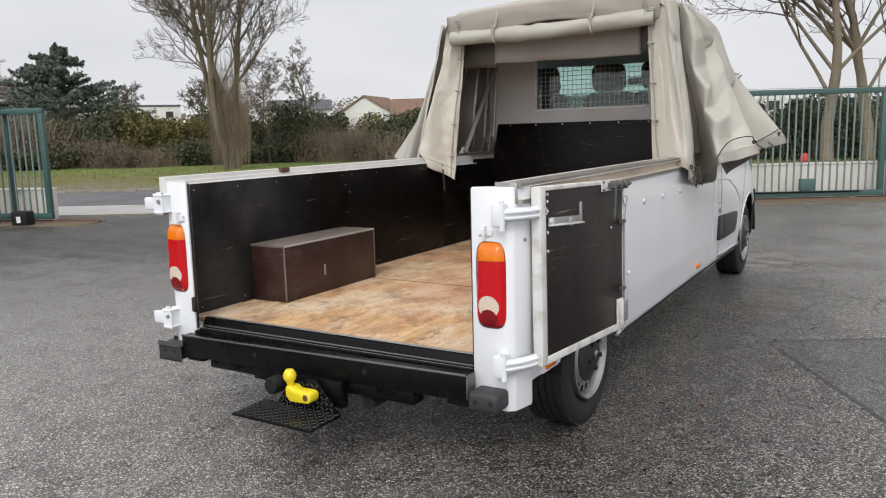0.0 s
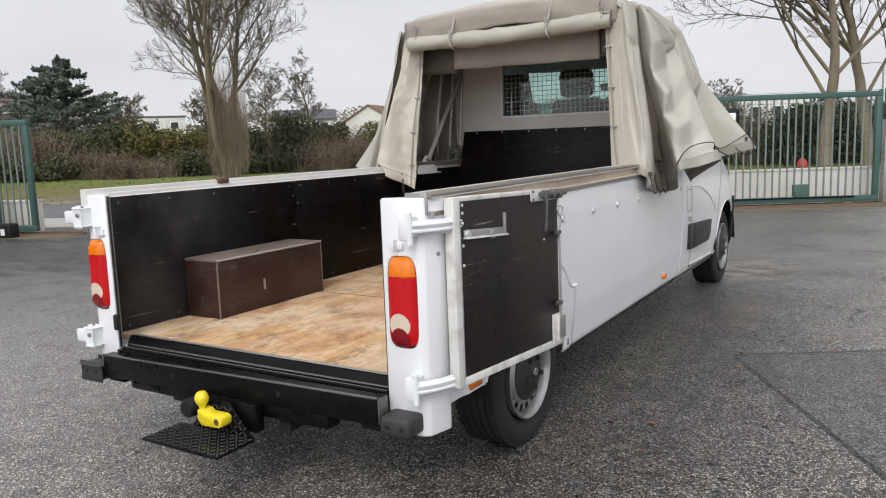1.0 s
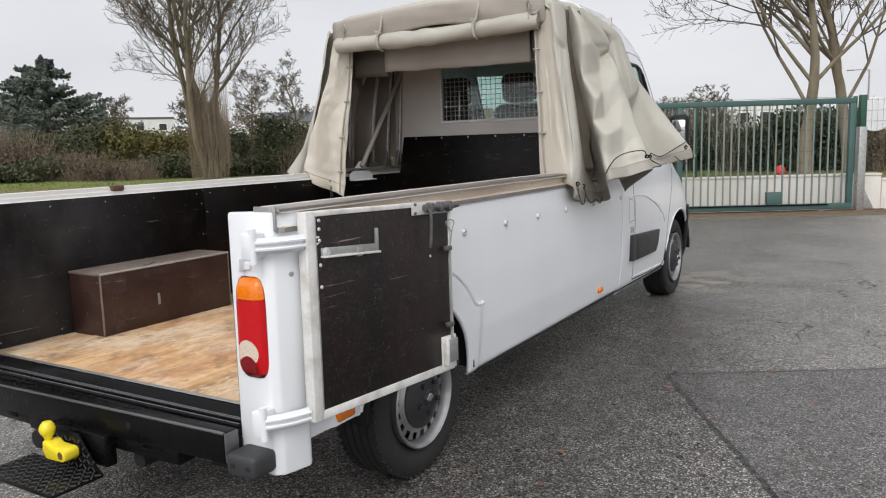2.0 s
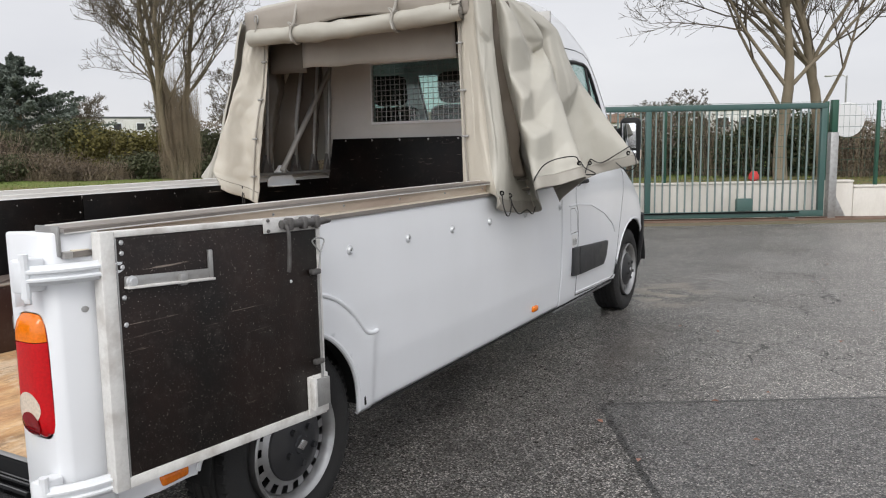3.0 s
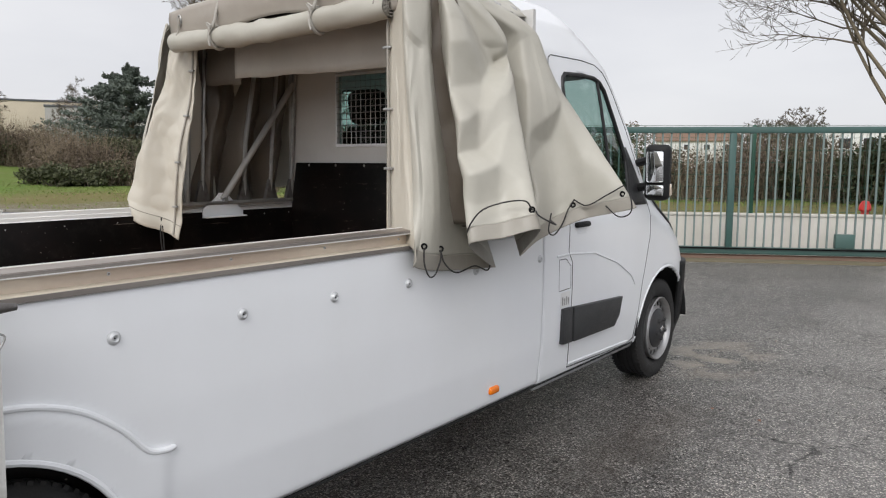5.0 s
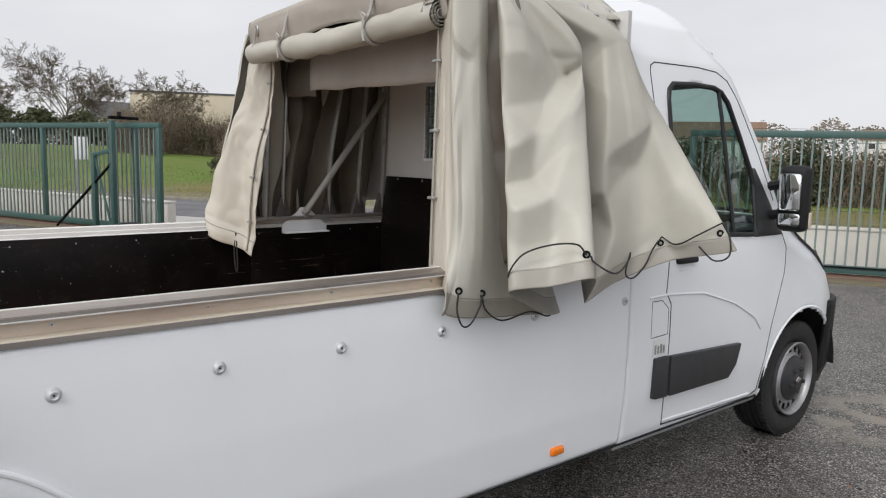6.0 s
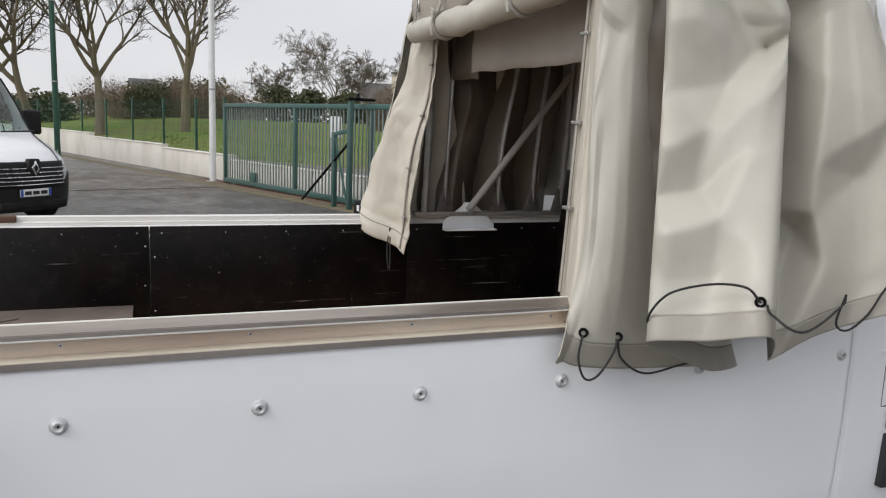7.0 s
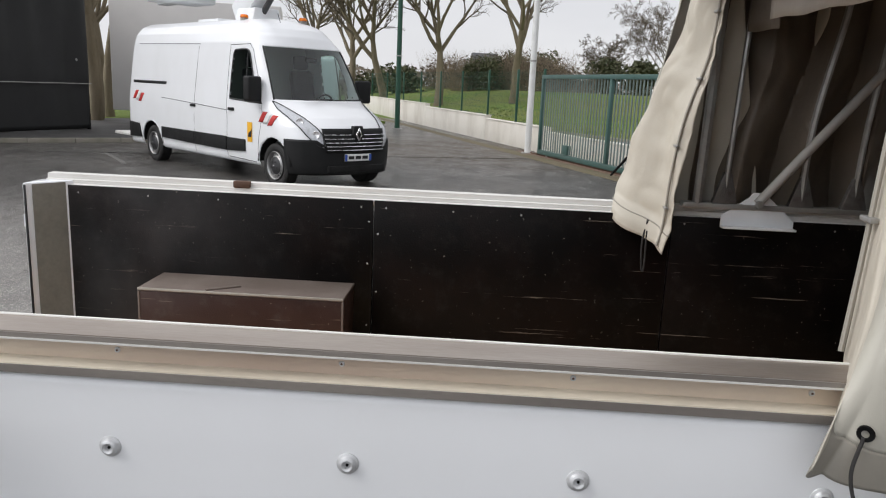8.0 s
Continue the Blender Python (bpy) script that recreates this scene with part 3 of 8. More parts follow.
LEAF_DARK = leaf_mat("dark_evergreen_leaf", (0.062, 0.072, 0.040), (0.125, 0.130, 0.070))
LEAF_OLIVE = leaf_mat("olive_leaf", (0.115, 0.105, 0.035), (0.19, 0.165, 0.055))
LEAF_BROWN = leaf_mat("brown_winter_shrub", (0.105, 0.080, 0.060), (0.19, 0.150, 0.115))
LEAF_CEDAR = leaf_mat("blue_green_needles", (0.115, 0.140, 0.118), (0.20, 0.225, 0.19))
LEAF_WOOD = leaf_mat("far_bare_wood", (0.20, 0.165, 0.14), (0.28, 0.235, 0.20))
BLADE = leaf_mat("grass_blade", (0.17, 0.26, 0.06), (0.29, 0.29, 0.11))
LEAF_LITTER = leaf_mat("fallen_leaf", (0.26, 0.12, 0.08), (0.38, 0.22, 0.17))
MOSS = surface("mossy_dirt", (0.15, 0.125, 0.08), (0.10, 0.105, 0.045), 0.95, big=3, fine=40, amount=0.8, grain=0.4, bump=0.6)


# ---- building helpers ----
def mesh_of(name, bm, mat, smooth=None):
    me = bpy.data.meshes.new(name)
    bm.normal_update()
    bm.to_mesh(me)
    bm.free()
    me.materials.append(mat)
    if smooth is not None:
        me.shade_smooth()
        me.set_sharp_from_angle(angle=radians(smooth))
    return me


def part(name, bm, mat, parent, label="", smooth=35):
    ob = new(name, mesh_of(name, bm, mat, smooth))
    ob.parent = parent
    if label:
        tagged(ob, label)
    return ob


def thing(name, label, category, m=None, group="", kind=""):
    ob = new(name)
    ob.empty_display_size = 0.2
    if m is not None:
        ob.matrix_basis = m
    return tagged(ob, label, category, group, kind)


def solo(name, bm, mat, label, category, group="", kind="", smooth=35):
    return tagged(new(name, mesh_of(name, bm, mat, smooth)), label, category, group, kind)


def box(x0, x1, y0, y1, z0, z1, bevel=0.0, bm=None, m=None, segs=2):
    own = bmesh.new()
    bmesh.ops.create_cube(own, size=1.0)
    for v in own.verts:
        v.co = Vector((x0 + (v.co.x + 0.5) * (x1 - x0), y0 + (v.co.y + 0.5) * (y1 - y0), z0 + (v.co.z + 0.5) * (z1 - z0)))
    if bevel:
        bmesh.ops.bevel(own, geom=own.edges[:], offset=bevel, segments=segs, affect="EDGES", profile=0.5)
    if m is not None:
        bmesh.ops.transform(own, matrix=m, verts=own.verts[:])
    return merge(bm, own)


def merge(bm, own):
    if bm is None:
        return own
    me = bpy.data.meshes.new("tmp")
    own.to_mesh(me)
    own.free()
    bm.from_mesh(me)
    bpy.data.meshes.remove(me)
    return bm


def tube(points, r, seg=8, bm=None, closed=False):
    """A round tube through points; r is one radius or one for each point."""
    bm = bm or bmesh.new()
    pts = [Vector(p) for p in points]
    n = len(pts)
    radii = r if isinstance(r, (list, tuple)) else [r] * n
    rings, ref = [], None
    for i, p in enumerate(pts):
        a = pts[(i - 1) % n] if (closed or i > 0) else p
        b = pts[(i + 1) % n] if (closed or i < n - 1) else p
        d = (b - a).normalized()
        if ref is None:
            ref = d.orthogonal().normalized()
        ref = (ref - d * ref.dot(d)).normalized()
        side = d.cross(ref)
        rings.append([bm.verts.new(p + (ref * math.cos(k * math.tau / seg) + side * math.sin(k * math.tau / seg)) * radii[i]) for k in range(seg)])
    for i in range(n if closed else n - 1):
        A, B = rings[i], rings[(i + 1) % n]
        for k in range(seg):
            bm.faces.new((A[k], A[(k + 1) % seg], B[(k + 1) % seg], B[k]))
    if not closed:
        bm.faces.new(rings[0][::-1])
        bm.faces.new(rings[-1])
    return bm


def smooth_path(pts, n=8, closed=False):
    """Catmull-Rom points through pts."""
    P = [Vector(p) for p in pts]
    out, k = [], len(P)
    for i in range(k if closed else k - 1):
        p0 = P[(i - 1) % k] if (closed or i > 0) else P[0] * 2 - P[1]
        p1, p2 = P[i], P[(i + 1) % k]
        p3 = P[(i + 2) % k] if (closed or i + 2 < k) else p2 * 2 - p1
        for j in range(n):
            t = j / n
            out.append(0.5 * ((2 * p1) + (p2 - p0) * t + (2 * p0 - 5 * p1 + 4 * p2 - p3) * t * t + (3 * p1 - p0 - 3 * p2 + p3) * t ** 3))
    if not closed:
        out.append(P[-1])
    return out


def lathe(profile, seg=32, bm=None, m=None):
    """Turns (radius, height) pairs about local z."""
    own = bmesh.new()
    rings = []
    for r, h in profile:
        if r < 1e-6:
            rings.append([own.verts.new((0, 0, h))])
        else:
            rings.append([own.verts.new((r * math.cos(k * math.tau / seg), r * math.sin(k * math.tau / seg), h)) for k in range(seg)])
    for A, B in zip(rings, rings[1:]):
        for k in range(seg):
            k2 = (k + 1) % seg
            if len(A) == 1 and len(B) > 1:
                own.faces.new((A[0], B[k2], B[k]))
            elif len(B) == 1 and len(A) > 1:
                own.faces.new((A[k], A[k2], B[0]))
            elif len(A) > 1:
                own.faces.new((A[k], A[k2], B[k2], B[k]))
    if m is not None:
        bmesh.ops.transform(own, matrix=m, verts=own.verts[:])
    bmesh.ops.recalc_face_normals(own, faces=own.faces[:])
    return merge(bm, own)


def prism(outline, lo, hi, axis="z", bevel=0.0, bm=None, m=None):
    """A straight prism of a flat outline; axis: the direction of its depth, the outline's pair being the other two axes in order."""
    own = bmesh.new()
    place = {"z": lambda a, b, c: (a, b, c), "y": lambda a, b, c: (a, c, b), "x": lambda a, b, c: (c, a, b)}[axis]
    A = [own.verts.new(place(a, b, lo)) for a, b in outline]
    B = [own.verts.new(place(a, b, hi)) for a, b in outline]
    own.faces.new(A[::-1])
    own.faces.new(B)
    for i in range(len(A)):
        j = (i + 1) % len(A)
        own.faces.new((A[i], A[j], B[j], B[i]))
    bmesh.ops.recalc_face_normals(own, faces=own.faces[:])
    if bevel:
        bmesh.ops.bevel(own, geom=own.edges[:], offset=bevel, segments=2, affect="EDGES", profile=0.5)
    if m is not None:
        bmesh.ops.transform(own, matrix=m, verts=own.verts[:])
    return merge(bm, own)


def sheet(nu, nv, f, keep=None, bm=None):
    """A grid of (nu + 1) x (nv + 1) points f(u, v), u and v from 0 to 1; keep(centre) drops faces."""
    bm = bm or bmesh.new()
    V = [[bm.verts.new(f(i / nu, j / nv)) for j in range(nv + 1)] for i in range(nu + 1)]
    for i in range(nu):
        for j in range(nv):
            q = (V[i][j], V[i + 1][j], V[i + 1][j + 1], V[i][j + 1])
            if keep and not keep((q[0].co + q[1].co + q[2].co + q[3].co) / 4):
                continue
            if (q[0].co - q[2].co).length < 1e-6 or (q[1].co - q[3].co).length < 1e-6:
                continue
            try:
                bm.faces.new(q)
            except ValueError:
                pass
    loose = [v for v in bm.verts if not v.link_faces]
    bmesh.ops.delete(bm, geom=loose, context="VERTS")
    return bm


def interp(x, table):
    """Piecewise smooth look-up in (x, y) pairs."""
    if x <= table[0][0]:
        return table[0][1]
    for (a, ya), (b, yb) in zip(table, table[1:]):
        if x <= b:
            return ya + (yb - ya) * (x - a) / (b - a)
    return table[-1][1]


def inside(pt, poly):
    x, y = pt
    c = False
    for (ax, ay), (bx, by) in zip(poly, poly[1:] + poly[:1]):
        if (ay > y) != (by > y) and x < (bx - ax) * (y - ay) / (by - ay) + ax:
            c = not c
    return c


def thick(ob, t, offset=-1.0):
    md = ob.modifiers.new("thickness", "SOLIDIFY")
    md.thickness, md.offset = t, offset
    return ob


# fence line of the yard: s runs along it, o outwards to the road
FENCE_ANGLE = 29.1
FENCE = pose(0, 12.9, 0, 0, 0, FENCE_ANGLE)


FENCE_W = pose(-11.067, 5.635, 0, 0, 0, 20.0)


def fence_at(s, o=0.0, z=0.0):
    return FENCE @ Vector((s, o, z))


def rise(x, y):
    """Height of the land: the grass bank climbs slowly to the west, beyond the road."""
    q = FENCE.inverted() @ Vector((x, y, 0))
    if q.x < -13:
        q.y = min(q.y, (FENCE_W.inverted() @ Vector((x, y, 0))).y - 0.5)
    w = min(1.0, max(0.0, (-q.x - 22) / 26))
    n = min(1.0, max(0.0, (q.y - 7) / 14))
    n = max(n, min(1.0, max(0.0, (q.y - 1) / 10)) * w)
    k = min(1.0, max(0.0, (-q.x - 4) / 30))
    return 1.35 * w * w * (3 - 2 * w) * n + 0.25 * n * k


# ---- ground ----
def ground():
    bm = bmesh.new()
    F = FENCE.inverted()
    xs = sorted(set([-900, -400, -200, -120] + [-90 + 3 * k for k in range(61)] + [120, 200, 400, 900]))
    V = {}
    for i, a in enumerate(xs):
        for j, b in enumerate(xs):
            w = FENCE @ Vector((a, b, 0))
            V[i, j] = bm.verts.new((w.x, w.y, rise(w.x, w.y) if abs(a) < 130 and abs(b) < 130 else 0.0))
    grass = []
    for i in range(len(xs) - 1):
        for j in range(len(xs) - 1):
            f = bm.faces.new((V[i, j], V[i + 1, j], V[i + 1, j + 1], V[i, j + 1]))
            if (xs[j] + xs[j + 1]) / 2 > 0.4:
                f.material_index = 1
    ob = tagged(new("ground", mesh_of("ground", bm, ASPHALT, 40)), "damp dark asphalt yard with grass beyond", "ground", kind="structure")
    ob.data.materials.append(GRASS)
    return ob


ground()


solo("yard", box(-44, -6.2, -14, 0.5, -0.05, 0.009, 0, m=FENCE_W), ASPHALT, "damp asphalt yard along the western wall", "ground", kind="structure")


def strip(name, s0, s1, o0, o1, z, mat, label, category):
    bm = bmesh.new()
    n = 40
    rows = []
    for k in range(n + 1):
        s = s0 + (s1 - s0) * k / n
        a, b = fence_at(s, o0), fence_at(s, o1)
        rows.append((bm.verts.new((a.x, a.y, z)), bm.verts.new((b.x, b.y, z))))
    for (a, b), (c, d) in zip(rows, rows[1:]):
        bm.faces.new((a, c, d, b))
    return solo(name, bm, mat, label, category, kind="structure")


strip("apron", -20, 30, 0.3, 2.5, 0.006, APRON, "pale concrete strip across the gateway", "pavement")
strip("road", -27, 60, 2.5, 6.9, 0.012, ROAD, "grey asphalt road outside the yard", "road")


def kerb_line(name, s0, s1, o, label):
    t = thing(name, label, "kerb", FENCE, kind="structure")
    n = int((s1 - s0) / 1.0)
    stone = mesh_of("kerb_stone", box(0, 0.985, -0.06, 0.06, -0.05, 0.10, 0.015), KERB, 30)
    for k in range(n):
        ob = new("kerb_stone", stone)
        ob.parent = t
        ob.matrix_basis = pose(s0 + k, o, 0)
    return t


kerb_line("road_kerb", -46, 6, 6.95, "grey concrete kerb along the grass verge")


# ---- boundary walls ----
def low_wall(name, label, steps, m=FENCE, o=0.45, thickness=0.2):
    """steps: (s0, s1, top) pieces of one rendered wall."""
    t = thing(name, label, "wall", m, kind="structure")
    for s0, s1, top in steps:
        bm = box(s0, s1, o, o + thickness, -0.1, top - 0.04, 0.012)
        part("wall_panel", bm, RENDER, t)
        bm = box(s0 - 0.004, s1 + 0.004, o - 0.02, o + thickness + 0.02, top - 0.04, top, 0.01)
        part("coping", bm, RENDER, t)
    return t


low_wall("wall_east", "low white rendered wall behind the sliding gate", [(-4.3, 3.05, 0.68), (3.06, 9.0, 0.58), (9.01, 20.0, 0.50)])
low_wall("wall_west", "low white rendered wall with stepped top", [(-7.7, -0.3, 0.60), (-12.5, -7.71, 0.72), (-20.0, -12.51, 0.82), (-38.0, -20.01, 0.95)], FENCE_W)


# ---- green mesh fence on the walls ----
def mesh_fence(name, label, posts, tops, m=FENCE, o=0.55):
    t = thing(name, label, "fence", m)
    for s, z in posts:
        part("post", box(s - 0.03, s + 0.03, o - 0.03, o + 0.03, z, tops, 0.006), GREEN_POST, t)
    bm = bmesh.new()
    for (s0, z0), (s1, z1) in zip(posts, posts[1:]):
        z = max(z0, z1)
        n = max(2, int(abs(s1 - s0) / 0.1))
        for k in range(1, n):
            s = s0 + (s1 - s0) * k / n
            own = (s - 0.0022, s + 0.0022, o - 0.0022, o + 0.0022, z + 0.03, tops - 0.04)
            x0, x1, y0, y1, a, b = own
            q = [bm.verts.new(c) for c in ((x0, y0, a), (x1, y0, a), (x1, y1, a), (x0, y0, b), (x1, y0, b), (x1, y1, b))]
            for f in ((0, 1, 4, 3), (1, 2, 5, 4), (2, 0, 3, 5)):
                bm.faces.new([q[i] for i in f])
        zz = z + 0.05
        while zz < tops:
            lo, hi = sorted((s0, s1))
            q = [bm.verts.new(c) for c in ((lo, o, zz), (lo, o + 0.006, zz), (lo, o, zz + 0.006), (hi, o, zz), (hi, o + 0.006, zz), (hi, o, zz + 0.006))]
            for f in ((0, 1, 4, 3), (1, 2, 5, 4), (2, 0, 3, 5)):
                bm.faces.new([q[i] for i in f])
            zz += 0.2
    ob = part("wire_mesh", bm, GREEN_POST, t, smooth=None)
    tagged(ob, kind="stuff")
    return t


mesh_fence("mesh_fence", "green welded mesh fence on the western wall", [(-8.2, 0.7), (-10.1, 0.7), (-12.6, 0.8), (-15.4, 0.8), (-18.2, 0.8), (-21.2, 0.95), (-24.4, 0.95), (-28, 0.95), (-32, 0.95)], 2.25, FENCE_W)
mesh_fence("mesh_fence", "green welded mesh fence beside the sliding gate", [(-3.4, 0.66), (-0.41, 0.66), (2.55, 0.6), (3.5, 0.5), (6.0, 0.5), (8.6, 0.5), (11.2, 0.45), (14, 0.45), (17, 0.45)], 2.12)


# ---- sliding gates ----
def sliding_gate(name, label, m, length, flip=False, braced=False):
    """A leaf from x = 0 to length, in its own frame, standing on y = 0."""
    g = thing(name, label, "gate", m, group="sliding gates")
    part("top_rail", box(-0.05, length + 0.05, -0.04, 0.04, 1.97, 2.07, 0.01), GREEN, g)
    part("bottom_rail", box(-0.05, length + 0.05, -0.05, 0.05, 0.06, 0.17, 0.01), GREEN, g)
    ups = [0.0, length / 2, length]
    for u in ups:
        part("upright", box(u - 0.05, u + 0.05, -0.042, 0.042, 0.17, 1.97, 0.008), GREEN, g)
    n = int(length / 0.132)
    bar = mesh_of("bar", box(-0.0125, 0.0125, -0.0125, 0.0125, 0.17, 1.97, 0.0), GREY_BAR, 30)
    for k in range(1, n):
        u = length * k / n
        if min(abs(u - q) for q in ups) < 0.08:
            continue
        ob = new("bar", bar)
        ob.parent = g
        ob.matrix_basis = pose(u, 0, 0)
    part("lock_box", box(length * 0.78 - 0.14, length * 0.78 + 0.14, -0.06, 0.05, 0.18, 0.40, 0.01), GREEN, g)
    for u in (0.5, length - 0.5):
        wheel = lathe([(0.0, -0.02), (0.06, -0.02), (0.06, -0.008), (0.045, 0), (0.06, 0.008), (0.06, 0.02), (0.0, 0.02)], 20, m=pose(u, 0, 0.062, 90, 0, 0))
        part("roller", wheel, GALV, g)
    part("gear_rack", box(0.2, length - 0.4, -0.075, -0.052, 0.14, 0.165), BLACK_STEEL, g)
    return g


sliding_gate("sliding_gate", "open green barred steel sliding gate before a white wall", FENCE @ pose(-3.95, 0.05, 0), 6.2)
sliding_gate("sliding_gate", "open green barred steel sliding gate with a diagonal brace", FENCE_W @ pose(0, 0.05, 0, 0, 0, 180), 7.1)


def guide_frame():
    """Frame of posts and a brace at which the western leaf is guided."""
    g = thing("gate_guide", "green steel guide frame with diagonal brace and motor", "gate post", FENCE_W @ pose(-0.85, -0.42, 0))
    for x, y in ((0, 0.12), (0, 0.62), (-0.55, 0.12)):
        part("post", box(x - 0.045, x + 0.045, y - 0.045, y + 0.045, 0, 2.10 if y > 0.5 or x == 0 else 1.50, 0.008), GREEN, g)
    part("crossbar", box(-0.62, 0.04, 0.085, 0.155, -0.035, 0.035, 0.006, m=pose(0, 0, 1.55, 0, -9, 0)), GREEN, g)
    part("head", box(-0.05, 0.05, 0.07, 0.67, 2.12, 2.18, 0.008), BLACK_STEEL, g)
    part("guide_roller", lathe([(0.0, -0.06), (0.04, -0.06), (0.04, 0.06), (0.0, 0.06)], 16, m=pose(0.0, 0.28, 2.2)), BLACK_PLASTIC, g)
    part("brace", tube([(-1.75, 0.10, 0.05), (0.0, 0.10, 1.32)], 0.028, 8), BLACK_STEEL, g)
    part("brace", tube([(-0.08, 0.12, 0.08), (-0.52, 0.12, 1.4)], 0.022, 8), GREEN, g)
    motor = part("motor_box", box(0.50, 0.82, -0.12, 0.1, 0.0, 0.26, 0.03), BLACK_PLASTIC, g)
    part("motor_label", box(0.62, 0.70, -0.127, -0.122, 0.06, 0.17), SIGN_WHITE, motor)
    return g


guide_frame()


def gate_track():
    g = thing("gate_track", "rusty steel gate rail on a timber-brown concrete beam", "rail", FENCE, kind="structure")
    part("rail", box(-11.5, 2.9, 0.035, 0.065, 0.0, 0.05, 0.006), RUSTY, g)
    part("rail_bed", box(-5.0, 4.2, -0.20, 0.24, -0.05, 0.028, 0.008), WOOD_RAIL, g)
    part("mossy_strip", box(-6.0, 9.0, -0.62, -0.2, -0.05, 0.010, 0.004), MOSS, g, "brown mossy strip along the rail")
    w = thing("gate_track", "rusty steel gate rail in a mossy strip", "rail", FENCE_W, kind="structure")
    part("rail", box(-8.2, 1.0, 0.035, 0.065, 0.0, 0.05, 0.006), RUSTY, w)
    part("rail_bed", box(-8.4, 1.0, -0.1, 0.2, -0.05, 0.018, 0.008), WOOD_RAIL, w)
    part("mossy_strip", box(-30.0, 1.0, -0.55, -0.1, -0.05, 0.010, 0.004), MOSS, w, "brown mossy strip along the wall")


gate_track()


def gate_post(s, o, label):
    g = thing("gate_post", label, "post", FENCE @ pose(s, o, 0))
    part("column", box(-0.07, 0.07, -0.07, 0.07, 0, 1.55, 0.01), GALV, g)
    part("upper_column", box(-0.055, 0.055, -0.055, 0.055, 1.55, 2.12, 0.008), GREEN_POST, g)
    part("stop_plate", prism([(0.07, 0.0), (0.30, 0.0), (0.07, 0.45)], -0.02, 0.02, "y", 0.004), GALV, g)
    return g


gate_post(2.46, 0.1, "grey steel stop post at the end of the gate")


def disc_sign():
    """Plain white disc, seen from behind, wired to the fence."""
    g = thing("round_sign", "white round sign fixed to the mesh fence", "sign", FENCE @ pose(2.97, 0.62, 1.78, 90, 0, 0))
    part("plate", lathe([(0.0, -0.006), (0.31, -0.006), (0.318, 0.0), (0.31, 0.006), (0.0, 0.006)], 40), SIGN_WHITE, g)
    part("clamp", box(-0.04, 0.04, 0.1, 0.13, -0.05, -0.006, 0.004), GALV, g)
    return g


disc_sign()


def pole(name, x, y, h, r, mat, label, z=0.0, taper=0.8):
    g = thing(name, label, "pole", pose(x, y, z))
    part("shaft", lathe([(0.0, 0.0), (r, 0.0), (r * taper, h), (0.0, h)], 16), mat, g)
    part("base_plate", box(-r * 1.8, r * 1.8, -r * 1.8, r * 1.8, 0.0, 0.03, 0.004), GALV, g)
    for k in (0.3, 0.6):
        part("band", lathe([(r * 1.12, h * k), (r * 1.12, h * k + 0.05), (0, h * k + 0.05)], 16), GALV, g)
    return g


pole("white_pole", -18.36, 2.98, 8.0, 0.088, POLE_WHITE, "tall white steel pole beside the gate")
pole("dark_pole", -27.0, -1.6, 9.0, 0.10, GREEN_POST, "tall dark green lamp post behind the wall")
lamp = pole("street_lamp_post", 0.95, 57.5, 5.7, 0.07, GALV, "slender grey street lamp post among trees")
part("lamp_arm", tube([(0.0, 0.0, 5.62), (-0.25, 0.0, 5.74), (-0.9, 0.0, 5.76)], 0.04, 8), GALV, lamp)
part("lamp_head", box(-1.35, -0.85, -0.09, 0.09, 5.69, 5.79, 0.03), GALV, lamp, "flat grey lantern")


def hydrant():
    p = Vector((0.12, 19.6, 0))
    g = thing("fire_hydrant", "small red fire hydrant on the grass", "hydrant", pose(p.x, p.y, 0.0))
    part("body", lathe([(0, 0), (0.14, 0), (0.14, 0.05), (0.08, 0.07), (0.08, 0.42), (0.12, 0.46), (0.12, 0.58), (0.07, 0.66), (0, 0.68)], 20), RED_PAINT, g)
    for sx in (-1, 1):
        part("outlet", lathe([(0, 0), (0.06, 0), (0.06, 0.12), (0, 0.12)], 14, m=pose(0, 0, 0.50, 0, 90 * sx, 0)), RED_PAINT, g)
    return g


hydrant()


# ---- shared vehicle shell ----
HALF = [(0.30, 0.925), (0.36, 0.955), (0.55, 0.975), (0.80, 0.983), (1.05, 0.980), (1.16, 0.975), (1.30, 0.957), (1.60, 0.915), (1.90, 0.870), (2.10, 0.830), (2.26, 0.770), (2.38, 0.655), (2.46, 0.46), (2.51, 0.0)]
NOSE = [(0.30, 6.00), (0.42, 6.09), (0.62, 6.12), (0.80, 6.10), (0.95, 6.02), (1.08, 5.84), (1.20, 5.55), (1.27, 5.40), (2.06, 4.77), (2.20, 4.67), (2.32, 4.53), (2.41, 4.32), (2.48, 4.0), (2.51, 3.62)]
CORNER = [(0.30, 0.70), (0.80, 0.77), (1.10, 0.80), (1.28, 0.62), (1.70, 0.42), (2.06, 0.34), (2.25, 0.55), (2.45, 0.3)]
WHEEL_F, WHEEL_R, WHEEL_X, TYRE = 5.263, 0.931, 0.85, 0.345


def half_width(z):
    return interp(z, HALF)


def skin_x(y, z, lift=0.0):
    """x of the right-hand outer skin at (y, z)."""
    X, yf, ry = half_width(z) + lift, interp(z, NOSE) + lift, interp(z, CORNER)
    q = (y - (yf - ry)) / ry
    if q <= 0:
        return X
    return X * max(0.0, 1 - min(1.0, q) ** 2.6) ** (1 / 2.6)


